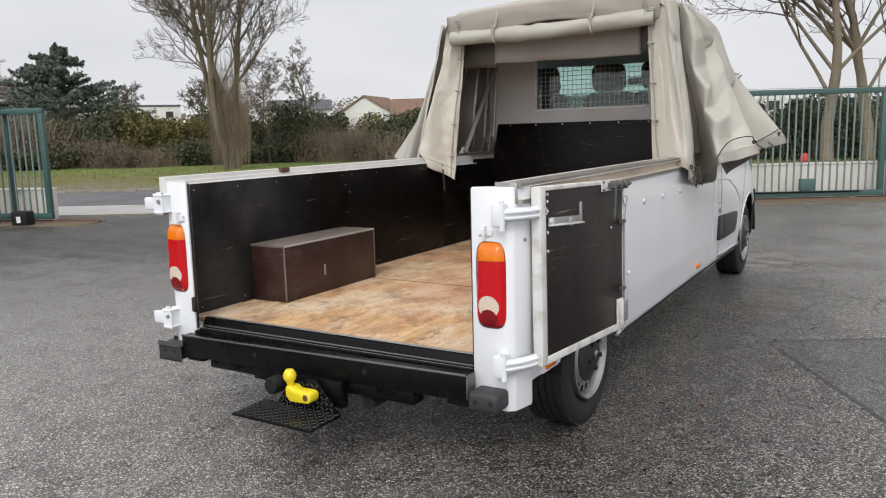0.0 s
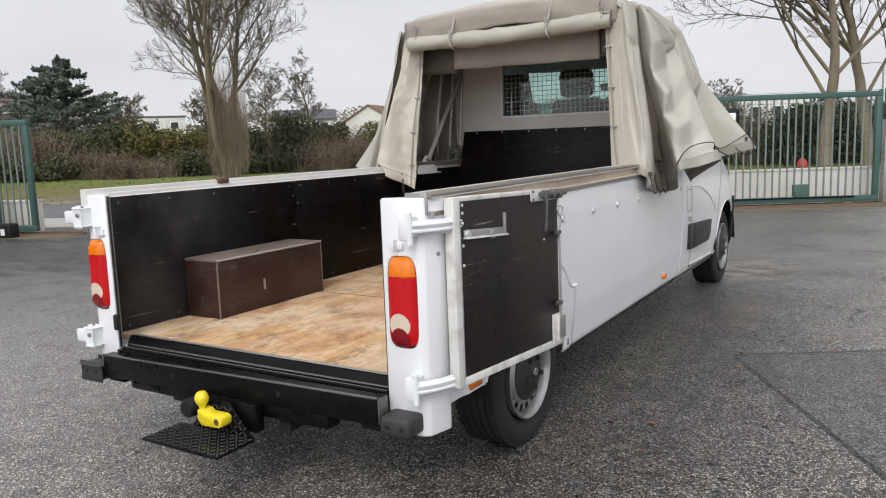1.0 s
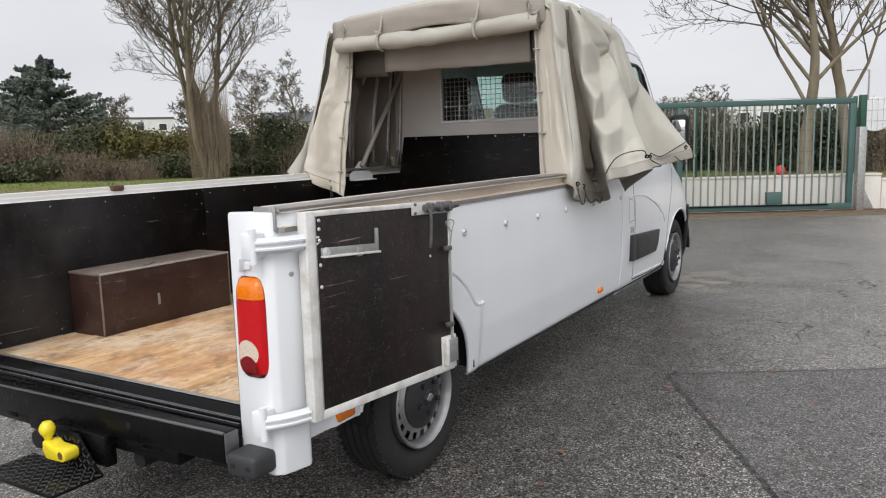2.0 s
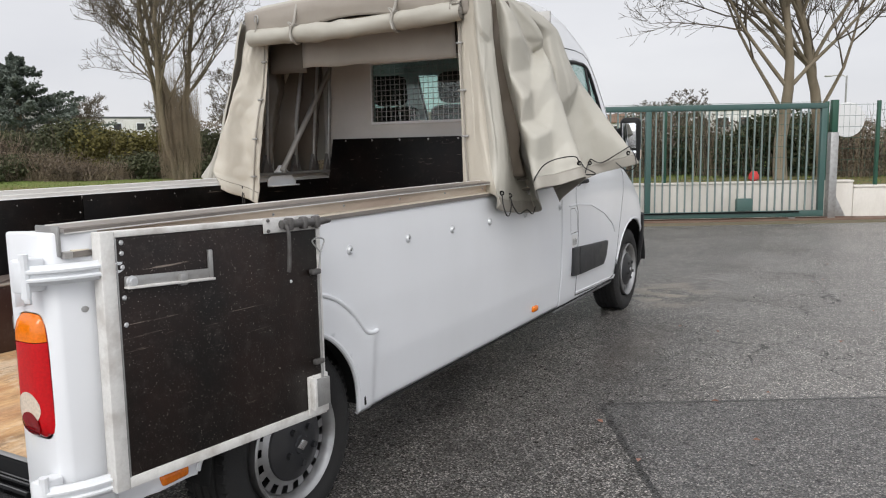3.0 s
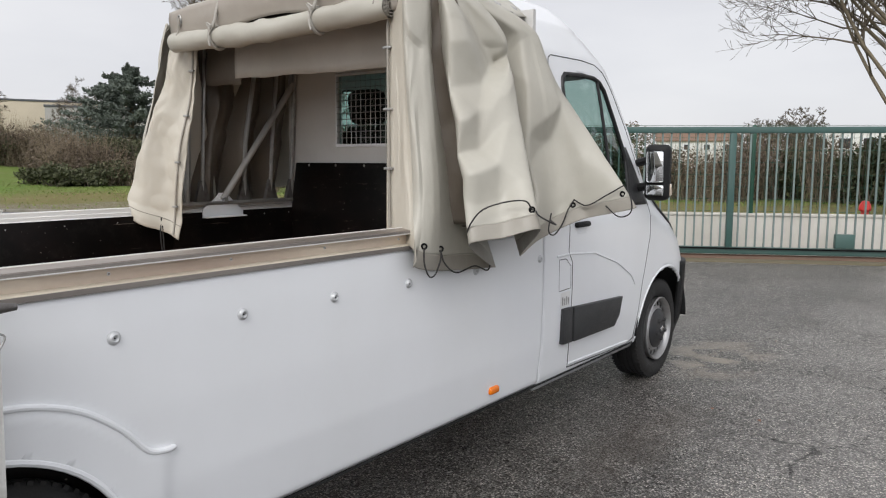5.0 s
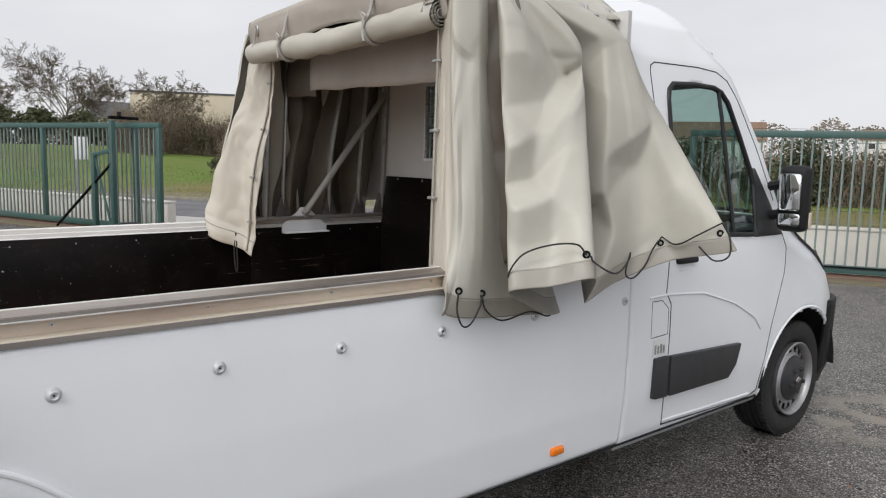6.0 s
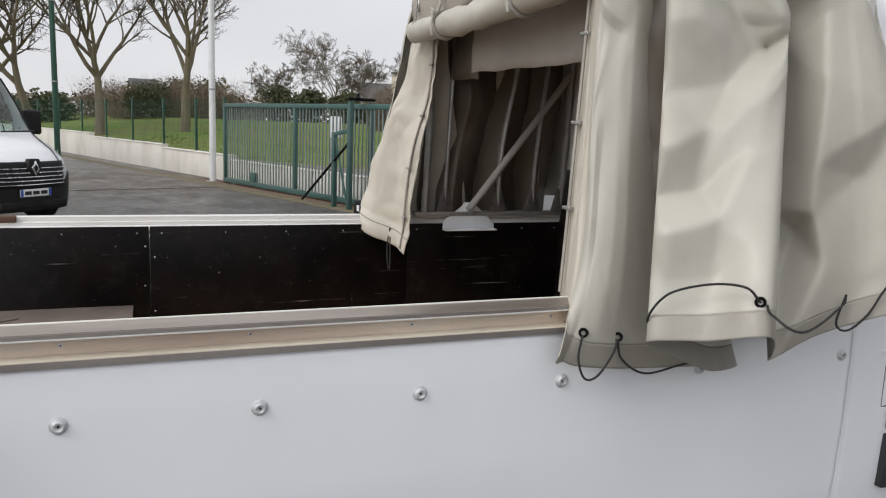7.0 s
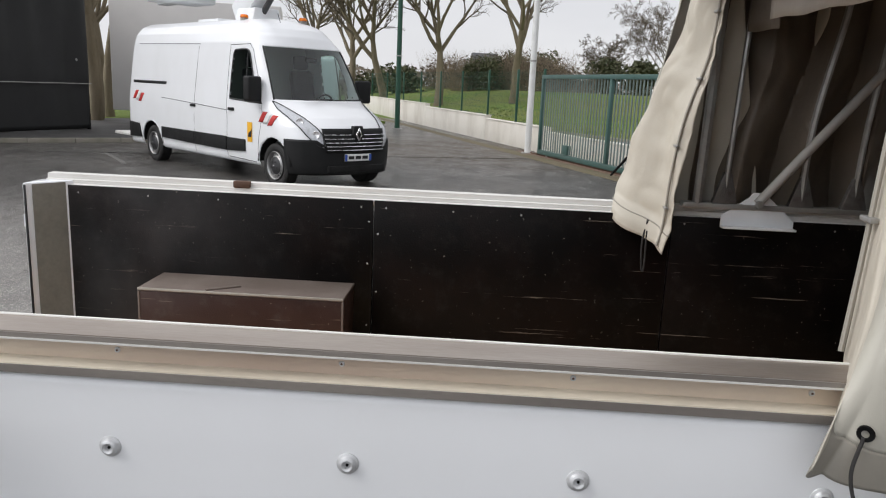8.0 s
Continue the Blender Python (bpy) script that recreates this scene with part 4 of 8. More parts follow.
def skin(y_rear, z, u, split=0.62):
    """Point of the skin: u runs from the rear edge forwards and round to the middle of the nose."""
    X, yf, ry = half_width(z), interp(z, NOSE), interp(z, CORNER)
    y1 = yf - ry
    if u < split or X < 1e-5:
        return Vector((X, y_rear + (y1 - y_rear) * min(1, u / split), z))
    a = (u - split) / (1 - split) * math.pi / 2
    n = 2 / 2.6
    return Vector((X * max(0.0, math.cos(a)) ** n, y1 + ry * max(0.0, math.sin(a)) ** n, z))


SIDE_GLASS = [(3.945, 1.275), (3.93, 1.295), (3.92, 1.60), (3.92, 1.91), (3.932, 1.955), (3.97, 1.985), (4.15, 1.995), (4.32, 1.992), (4.39, 1.972), (4.44, 1.925), (4.53, 1.76), (4.62, 1.58), (4.645, 1.50), (4.64, 1.25)]


def in_screen(c):
    return 1.30 < c.z < 2.04 and c.y > interp(c.z, NOSE) - interp(c.z, CORNER) * 0.62 and abs(c.x) < half_width(c.z) * 0.90


def on_arch(c, centres, r):
    return any((c.y - y) ** 2 + (c.z - 0.345) ** 2 < r * r for y in centres) and abs(c.x) > 0.5


def surface_line(pts, lift=0.0, n=10):
    """Points on the right-hand skin along a broken line of (y, z)."""
    out = []
    for (ya, za), (yb, zb) in zip(pts, pts[1:]):
        for k in range(n):
            y, z = ya + (yb - ya) * k / n, za + (zb - za) * k / n
            out.append((skin_x(y, z) + lift, y, z))
    y, z = pts[-1]
    out.append((skin_x(y, z) + lift, y, z))
    return out


def mirrored(bm):
    own = bm.copy()
    for v in own.verts:
        v.co.x = -v.co.x
    bmesh.ops.reverse_faces(own, faces=own.faces[:])
    return merge(bm, own)


def shell_parts(t, y_rear, arches, arch_r=0.44, cells=0.02, windows=True):
    """Painted skin, windscreen and side glass of the front of the vehicle."""
    nu = int((5.0 - y_rear) / cells / 0.62 * 0.8)
    nz = 104

    def f(u, v):
        z = 0.30 + 2.21 * (1 - (1 - v) ** 1.25)
        return skin(y_rear, z, u)

    def glass_at(c):
        return inside((c.y, c.z), SIDE_GLASS) and c.x > 0.5 or in_screen(c)

    bm = sheet(nu, nz, f, lambda c: not glass_at(c) and not on_arch(c, arches, arch_r) and not (c.z < 0.62 and c.y > 5.62))
    for v in bm.verts:
        for y in arches:
            d = Vector((v.co.y - y, v.co.z - 0.345))
            if arch_r <= d.length < arch_r + cells * 1.1 and v.co.z > 0.33:
                v.co.y, v.co.z = y + d.x / d.length * arch_r, 0.345 + d.y / d.length * arch_r
    bm = mirrored(bm)
    bmesh.ops.remove_doubles(bm, verts=bm.verts[:], dist=0.0005)
    body = part("body", bm, WHITE, t, "glossy white painted van body", 40)
    thick(body, 0.012)
    bm = sheet(nu, nz, f, lambda c: in_screen(c))
    for v in bm.verts:
        v.co.y -= 0.006
    bm = mirrored(bm)
    bmesh.ops.remove_doubles(bm, verts=bm.verts[:], dist=0.0005)
    ws = part("windscreen", bm, GLASS, t, "tinted windscreen")
    ws.visible_shadow = False
    for side in (1, -1):
        bm = sheet(nu, nz, f, lambda c: inside((c.y, c.z), SIDE_GLASS) and c.x > 0.5)
        for v in bm.verts:
            v.co.x = (v.co.x - 0.006) * side
        g = part("side_window", bm, DOOR_GLASS, t, "tinted side window in a black seal")
        g.visible_shadow = False
        pts = smooth_path([Vector(p) for p in surface_line(SIDE_GLASS + SIDE_GLASS[:1], 0.0, 4)[:-1]], 2, True)
        part("window_seal", tube([(p.x * side, p.y, p.z) for p in pts], 0.013, 8, closed=True), SEAL, g)
        part("window_divider", tube([(x * side, y, z) for x, y, z in surface_line([(4.42, 1.26), (4.365, 1.975)], 0.0, 6)], 0.010, 8), SEAL, g)
        # black corner plate behind the mirror
        bm = sheet(8, 10, lambda u, v: (lambda y, z: Vector(((skin_x(y, z) + 0.006) * side, y, z)))(4.63 + u * (0.30 - 0.27 * v), 1.235 + 0.36 * v))
        thick(part("corner_plate", bm, DARK_TRIM, t, "black plastic corner plate"), 0.012)
    for side in (1, -1):
        pts = []
        for k in range(25):
            z = 1.30 + 0.74 * k / 24
            y = interp(z, NOSE) - interp(z, CORNER) * 0.62
            x = min(skin_x(y, z), half_width(z) * 0.90) if skin_x(y, z) < half_width(z) * 0.9 else half_width(z) * 0.90
            X, yf, ry = half_width(z), interp(z, NOSE), interp(z, CORNER)
            y = yf - ry + ry * (1 - 0.90 ** 2.6) ** (1 / 2.6)
            pts.append((half_width(z) * 0.90 * side, max(y, yf - ry * 0.62), z))
        part("pillar_seal", tube(pts, 0.014, 6), SEAL, ws)
    return body


def wheel_parts(t, x, y, side, dark_cap=True):
    """Steel wheel with vent holes: tyre and hub cap are its own parts."""
    m = pose(x, y, TYRE, 0, 90 * side, 0)
    own = bmesh.new()
    seg = 72
    prof = [(0.085, 0.045), (0.125, 0.048), (0.148, 0.030), (0.157, 0.024), (0.188, 0.020), (0.194, 0.010), (0.198, 0.032), (0.206, 0.052), (0.216, 0.060), (0.222, 0.054), (0.215, 0.020), (0.208, -0.10)]
    rings = [[own.verts.new((r * math.cos(k * math.tau / seg), r * math.sin(k * math.tau / seg), h)) for k in range(seg)] for r, h in prof]
    for i, (A, B) in enumerate(zip(rings, rings[1:])):
        for k in range(seg):
            if i in (3, ) and k % 4 in (0, 1):
                continue
            own.faces.new((A[k], A[(k + 1) % seg], B[(k + 1) % seg], B[k]))
    bmesh.ops.transform(own, matrix=m @ pose(0, 0, 0.055), verts=own.verts[:])
    bmesh.ops.recalc_face_normals(own, faces=own.faces[:])
    w = part("wheel", own, RIM, t, "silver steel wheel with round vent holes", 40)
    part("brake_drum", lathe([(0, 0.03), (0.175, 0.03), (0.18, -0.08), (0, -0.08)], 32, m=m), DARK_VOID, w)
    tyre = [(0.214, 0.058), (0.226, 0.080), (0.250, 0.098), (0.285, 0.107), (0.315, 0.103), (0.334, 0.093), (0.342, 0.082)]
    for k in range(5):
        h = 0.075 - k * 0.036
        tyre += [(0.345, h), (0.345, h - 0.024), (0.336, h - 0.026), (0.336, h - 0.034)]
    tyre += [(0.342, -0.100), (0.315, -0.115), (0.25, -0.108), (0.212, -0.09)]
    ty = lathe(tyre, 64, m=m @ pose(0, 0, 0.0))
    # tread blocks on the shoulder
    for k in range(64):
        a = k * 360 / 64
        for h in (0.074, -0.088):
            box(-0.006, 0.006, -0.0075, 0.0075, -0.016, 0.016, 0, ty, m @ pose(0, 0, 0, 0, 0, a) @ pose(0.3415, 0, h))
    part("tyre", ty, RUBBER, w, "black road tyre with wet tread")
    cap = lathe([(0, 0.088), (0.032, 0.088), (0.036, 0.082), (0.075, 0.080), (0.10, 0.070), (0.135, 0.055), (0.142, 0.040)], 40, m=m @ pose(0, 0, 0.045))
    for k in range(5):
        lathe([(0, 0.018), (0.012, 0.018), (0.014, 0.0)], 8, cap, m @ pose(0, 0, 0.045) @ pose(0.07 * math.cos(k * math.tau / 5), 0.07 * math.sin(k * math.tau / 5), 0.075))
    c = part("hub_cap", cap, HUBCAP, w, "dark grey plastic hub cap")
    part("cap_badge", prism([(0, -0.030), (0.021, 0), (0, 0.030), (-0.021, 0)], 0.128, 0.136, "z", 0.002, m=m @ pose(0, 0, 0.0)), CHROME, w)
    return w


def wheel_well(t, y, side, r=0.445):
    bm = bmesh.new()
    def f(u, v):
        a = math.pi * (0.02 + 0.96 * u)
        return Vector((side * (0.970 - 0.235 * v), y + r * math.cos(a), 0.345 + r * math.sin(a)))
    sheet(32, 4, f, bm=bm)
    thick(part("wheel_well", bm, DARK_VOID, t, "black wheel housing"), 0.01)


def seat(t, x, y=4.05, w=0.46):
    s = part("seat", box(x - w / 2, x + w / 2, y, y + 0.5, 0.95, 1.12, 0.05), SEATCLOTH, t, "black cloth cab seat")
    part("seat_back", box(x - w / 2, x + w / 2, -0.07, 0.08, 0.0, 0.66, 0.06, m=pose(0, y - 0.02, 1.08, 10, 0, 0)), SEATCLOTH, s)
    part("headrest", box(x - 0.15, x + 0.15, -0.05, 0.06, 0.67, 0.90, 0.055, m=pose(0, y - 0.02, 1.08, 10, 0, 0)), SEATCLOTH, s)
    for q in (-0.06, 0.06):
        part("headrest_post", tube([(x + q, y - 0.12, 1.66), (x + q, y - 0.14, 1.78)], 0.007, 6), GALV, s)


def door_mirror(t, side, grow=0.0):
    m = pose(side * 1.10, 4.80, 1.285, 0, 0, 8 * side)
    h = part("door_mirror", box(-0.10 - grow, 0.055 + grow, -0.045, 0.065 + grow, -0.02, 0.33, 0.04, m=m, segs=4), BLACK_PLASTIC, t, "tall black door mirror")
    tilt = m @ pose(0, 0, 0, 5, 0, 0)  # the glass looks down along the flank
    part("mirror_glass", box(-0.075, 0.032, -0.058, -0.052, 0.10, 0.295, 0.012, m=tilt), MIRROR, h)
    part("blind_spot_glass", box(-0.075, 0.032, -0.058, -0.052, 0.02, 0.085, 0.01, m=tilt), MIRROR, h)
    part("indicator", box(0.046 if side > 0 else -0.106, 0.060 if side > 0 else -0.092, 0.005, 0.055, 0.01, 0.085, 0.006, m=m), LENS_CLEAR, h, "clear indicator lens")
    for z in (1.36, 1.52):
        part("mirror_arm", tube([(side * 0.94, 4.80, z - 0.02), (side * 1.03, 4.79, z)], 0.026, 8), BLACK_PLASTIC, h)


def front_end(t):
    """Bumper, grille, headlights and badge of the nose."""
    def f(u, v):
        a = (-1 + 2 * u) * math.pi / 2
        n = 2 / 2.2
        s, c = math.sin(a), math.cos(a)
        z = 0.26 + (0.36 + 0.17 * min(1.0, max(0.0, (abs(s) - 0.42) / 0.25))) * v
        zz = max(z, 0.31)
        grow = 1.0 - 0.05 * max(0, 0.30 - z) * 6
        return Vector((math.copysign(abs(s) ** n, s) * (half_width(zz) - 0.032) * grow, 5.565 + 0.545 * abs(c) ** n * grow, z))
    bm = sheet(60, 14, f)
    b = part("front_bumper", bm, BLACK_PLASTIC, t, "black plastic front bumper", 40)
    thick(b, 0.03)
    part("lower_grille", box(-0.55, 0.55, 6.10, 6.15, 0.30, 0.40, 0.015), DARK_VOID, b)
    # grille with bars
    def g(u, v):
        x = -0.60 + 1.20 * u
        z = 0.60 + 0.35 * v
        k = 0.10 * (1 - v)
        x *= 1 - k
        return Vector((x, 6.150 - 0.22 * x * x - 0.10 * max(0, v - 0.45), z))
    gr = part("grille", sheet(20, 8, g), BLACK_PLASTIC, t, "black grille with grey bars")
    thick(gr, 0.012, 0.0)
    for k in range(5):
        v = 0.12 + 0.16 * k
        pts = [g(u / 16, v) + Vector((0, 0.016, 0)) for u in range(17)]
        part("grille_bar", tube(pts, 0.0075, 6), CHROME, gr)
    badge = prism([(0, -0.10), (0.065, 0), (0, 0.10), (-0.065, 0)], 6.12, 6.185, "y", 0.01, m=pose(0, 0, 0.87))
    part("badge_plate", prism([(-0.03, -0.15), (0.03, -0.15), (0.11, 0.0), (0.085, 0.12), (-0.085, 0.12), (-0.11, 0.0)], 6.08, 6.165, "y", 0.012, m=pose(0, 0, 0.87)), BLACK_PLASTIC, gr)
    part("badge", badge, CHROME, gr, "bright diamond-shaped badge")
    part("badge_core", prism([(0, -0.055), (0.035, 0), (0, 0.055), (-0.035, 0)], 6.18, 6.188, "y", m=pose(0, 0, 0.87)), BLACK_PLASTIC, gr)
    for side in (1, -1):
        def h(u, v):
            a = radians(27 + 34 * u)
            wide = 0.020 + 0.165 * math.sin(math.pi * min(1.0, 0.04 + 0.80 * u)) ** 0.8
            z = 1.235 - 0.47 * u + wide * (2 * v - 1) * 0.9
            X, yf, ry = half_width(z) + 0.014, interp(z, NOSE) + 0.014, interp(z, CORNER)
            n = 2 / 2.6
            return Vector((X * math.cos(a) ** n * side, yf - ry + ry * math.sin(a) ** n, z))
        hl = part("headlight", sheet(18, 8, h), LENS_HEAD, t, "clear swept-back headlight")
        thick(hl, 0.012)
        edge = [h(k / 18, 0.0) for k in range(19)] + [h(1.0, k / 6) for k in range(1, 6)] + [h(1 - k / 18, 1.0) for k in range(19)]
        part("lamp_seal", tube(edge, 0.008, 6, closed=True), SEAL, hl)
        for uu in (0.45, 0.80):
            c = h(uu, 0.5)
            part("reflector_bowl", lathe([(0, 0.004), (0.030, 0.008), (0.052, 0.016), (0.058, 0.010)], 20, m=look(c, c + Vector((0.75 * side, 0.65, 0.1))) @ pose(0, 0, 0, 180, 0, 0)), CHROME, hl)
    for x in (-0.35, 0.25):
        part("wiper", tube([(x - 0.35, 5.36, 1.325), (x, 5.40, 1.318), (x + 0.25, 5.41, 1.315)], 0.011, 6), SEAL, t)
    # dashboard and steering wheel behind the windscreen
    d = part("dashboard", box(-0.78, 0.78, 4.72, 5.20, 1.0, 1.26, 0.08), DASH, t, "dark dashboard")
    part("steering_wheel", tube([(-0.42 + 0.19 * math.cos(a), 4.62 + 0.09 * math.sin(a), 1.22 + 0.16 * math.sin(a)) for a in [k * math.tau / 24 for k in range(24)]], 0.016, 6, closed=True), SEATCLOTH, d)
    part("rear_view_mirror", box(-0.11, 0.11, 4.86, 4.90, 1.84, 1.91, 0.015), SEAL, t, "black interior mirror")


def seam(t, pts, r=0.0045, name="panel_gap", mat=None, lift=-0.0025, side=1):
    return part(name, tube([(x * side, y, z) for x, y, z in surface_line(pts, lift, 6)], r, 6), mat or SEAL, t)


# ---- the pickup lorry ----
RIGHT, LEFT = 0.975, -0.925
truck = thing("pickup_truck", "white van converted to an open dropside pickup, standing on wet asphalt", "truck")
shell_parts(truck, 3.56, [WHEEL_F])
front_end(truck)
for q in (1, -1):
    door_mirror(truck, q)
for q in (-0.56, 0.03, 0.46):
    seat(truck, q)

# bed sides
SWOOSH = [(1.415, 0.668), (1.37, 0.668), (1.322, 0.686), (1.25, 0.765), (1.147, 0.842), (1.04, 0.884), (0.92, 0.90), (0.75, 0.88), (0.6, 0.80)]
ARCH_Y, ARCH_R = 0.858, 0.432


def crest(y):
    """Height of the pressed line above the rear arch at y."""
    for (a, za), (b, zb) in zip(SWOOSH, SWOOSH[1:]):
        if b <= y <= a:
            return zb + (za - zb) * (y - b) / (a - b)
    return 0.668 if y > 1.415 else 0.80 - (0.6 - y) * 1.1


def bed_side(side, x_off):
    def f(u, v):
        y, z = 0.13 + 3.43 * u, 0.342 + 0.808 * v
        if y < 0.62 and z < 0.44:
            z = 0.44 + (z - 0.44) * 0.05
        x = half_width(z) + x_off
        flare = min(1.0, max(0.0, (crest(y) - z) / 0.018)) * min(1.0, max(0.0, (1.41 - y) / 0.04))
        x += 0.010 * flare
        return Vector((x * side, y, z))
    bm = sheet(190, 46, f, lambda c: math.hypot(c.y - ARCH_Y, c.z - 0.345) > ARCH_R)
    for v in bm.verts:
        d = Vector((v.co.y - ARCH_Y, v.co.z - 0.345))
        if ARCH_R - 0.025 < d.length < ARCH_R + 0.022 and v.co.z > 0.345:
            v.co.y, v.co.z = ARCH_Y + d.x / d.length * ARCH_R, 0.345 + d.y / d.length * ARCH_R
    if side < 0:
        bmesh.ops.reverse_faces(bm, faces=bm.faces[:])
    ob = part("side_panel", bm, WHITE, truck, "smooth white bed side with pressed wheel arch", 30)
    thick(ob, 0.015)
    lip = [(side * (half_width(0.345 + ARCH_R * math.sin(a)) + x_off + 0.006), ARCH_Y + ARCH_R * math.cos(a), 0.345 + ARCH_R * math.sin(a)) for a in [math.radians(2 + 165 * k / 30) for k in range(31)]]
    part("arch_lip", tube(lip, 0.011, 8), WHITE, ob)
    # pressed swoosh above the arch
    pts = smooth_path([(side * (half_width(z) + x_off + 0.005), y, z) for y, z in SWOOSH], 6)
    part("pressed_line", tube(pts, [0.005] + [0.0095] * (len(pts) - 1), 10), WHITE, ob)
    for k, y in enumerate((1.242, 1.668, 2.069, 2.481, 2.95, 3.517)):
        m = pose(side * (half_width(1.02) + x_off), y, 1.0295 - 0.005 * y, 0, 90 * side, 0)
        b = part("fastener", lathe([(0, 0.005), (0.005, 0.005), (0.0065, 0.009), (0.010, 0.011), (0.0135, 0.009), (0.0155, 0.004), (0.0195, 0.002), (0.020, 0.0)], 24, m=m), ZINC, ob, "round zinc tarpaulin fastener")
        part("fastener_pin", lathe([(0, 0.0075), (0.0022, 0.0075), (0.003, 0.004)], 10, m=m), BLACK_STEEL, b)
    return ob


side_r = bed_side(1, 0.0)
bed_side(-1, LEFT + RIGHT)
part("side_marker", box(0.952, 0.979, 3.093, 3.168, 0.400, 0.437, 0.012, segs=3), LENS_AMBER, truck, "orange side marker lamp")
part("side_marker", box(0.955, 0.984, 0.30, 0.40, 0.445, 0.482, 0.012, segs=3), LENS_AMBER, truck, "orange side reflector")
part("sill_strip", tube([(0.945, y, 0.333) for y in (1.375, 2.2, 3.0, 3.9, 4.8)], 0.006, 6), BLACK_PLASTIC, truck)
part("panel_joint", tube([(half_width(z) + 0.001, 3.56, z) for z in [0.34 + 0.082 * k for k in range(11)]], 0.003, 6), WHITE, truck)
for q in (1, -1):
    wheel_parts(truck, q * 0.835, WHEEL_F, q)
    wheel_parts(truck, q * 0.835 + (0.0 if q > 0 else 0.04), WHEEL_R, q)
    wheel_well(truck, WHEEL_F, q, 0.45)
    wheel_well(truck, 0.905, q, 0.42)
arch = [(half_width(0.345 + 0.446 * math.sin(a)) + 0.0, WHEEL_F + 0.446 * math.cos(a), 0.345 + 0.446 * math.sin(a)) for a in [math.radians(40 + 142 * k / 30) for k in range(31)]]
part("arch_lip", tube([(skin_x(y, z) - 0.004, y, z) for x, y, z in arch], 0.010, 8), WHITE, truck)

# cab door: gaps, swage lines, plastic strip, handle, fuel flap
seam(truck, [(3.80, 2.03), (3.81, 1.70), (3.845, 1.15), (3.83, 1.02), (3.872, 0.96), (3.872, 0.50), (3.885, 0.365)])
seam(truck, [(3.885, 0.365), (4.30, 0.352), (4.70, 0.342), (4.78, 0.37), (4.80, 0.47)])
seam(truck, [(4.80, 0.47), (4.86, 0.76), (4.955, 1.02), (4.965, 1.16), (4.93, 1.24)])
seam(truck, [(3.80, 2.03), (3.808, 2.058), (3.84, 2.075), (4.20, 2.082), (4.37, 2.072), (4.46, 2.035), (4.53, 1.96), (4.70, 1.70), (4.86, 1.42)])
seam(truck, [(3.70, 1.005), (3.86, 1.008), (4.15, 0.985), (4.45, 0.90), (4.66, 0.80), (4.73, 0.73)], 0.006, "swage_line", WHITE, 0.001)
seam(truck, [(3.885, 0.385), (4.30, 0.374), (4.70, 0.364)], 0.006, "swage_line", WHITE, 0.001)
part("rub_strip", prism([(3.757, 0.522), (3.86, 0.518), (3.86, 0.716), (3.757, 0.716)], 0.968, 1.0, "x", 0.006), DARK_TRIM, truck, "dark grey plastic rub strip")
part("rub_strip", prism([(3.876, 0.518), (4.40, 0.515), (4.47, 0.575), (4.512, 0.684), (3.876, 0.712)], 0.968, 1.002, "x", 0.006), DARK_TRIM, truck, "dark grey plastic rub strip")
h = part("door_handle", box(0.965, 1.0, 3.90, 4.06, 1.145, 1.175, 0.012), BLACK_PLASTIC, truck, "black door handle")
part("handle_recess", box(0.962, 0.978, 3.92, 4.04, 1.10, 1.145, 0.008), WHITE, h)
seam(truck, [(3.725, 0.985), (3.80, 0.985), (3.855, 0.94), (3.855, 0.82), (3.725, 0.815), (3.725, 0.985)], 0.0035, "fuel_flap_gap")
lab = part("fuel_label", box(0.981, 0.9845, 3.745, 3.845, 0.725, 0.805), SIGN_WHITE, truck, "small white label with grey print")
for k in range(4):
    part("print_line", box(0.9850, 0.9862, 3.755 + 0.022 * k, 3.768 + 0.022 * k, 0.735, 0.780 - 0.008 * (k % 2)), GALV, lab)

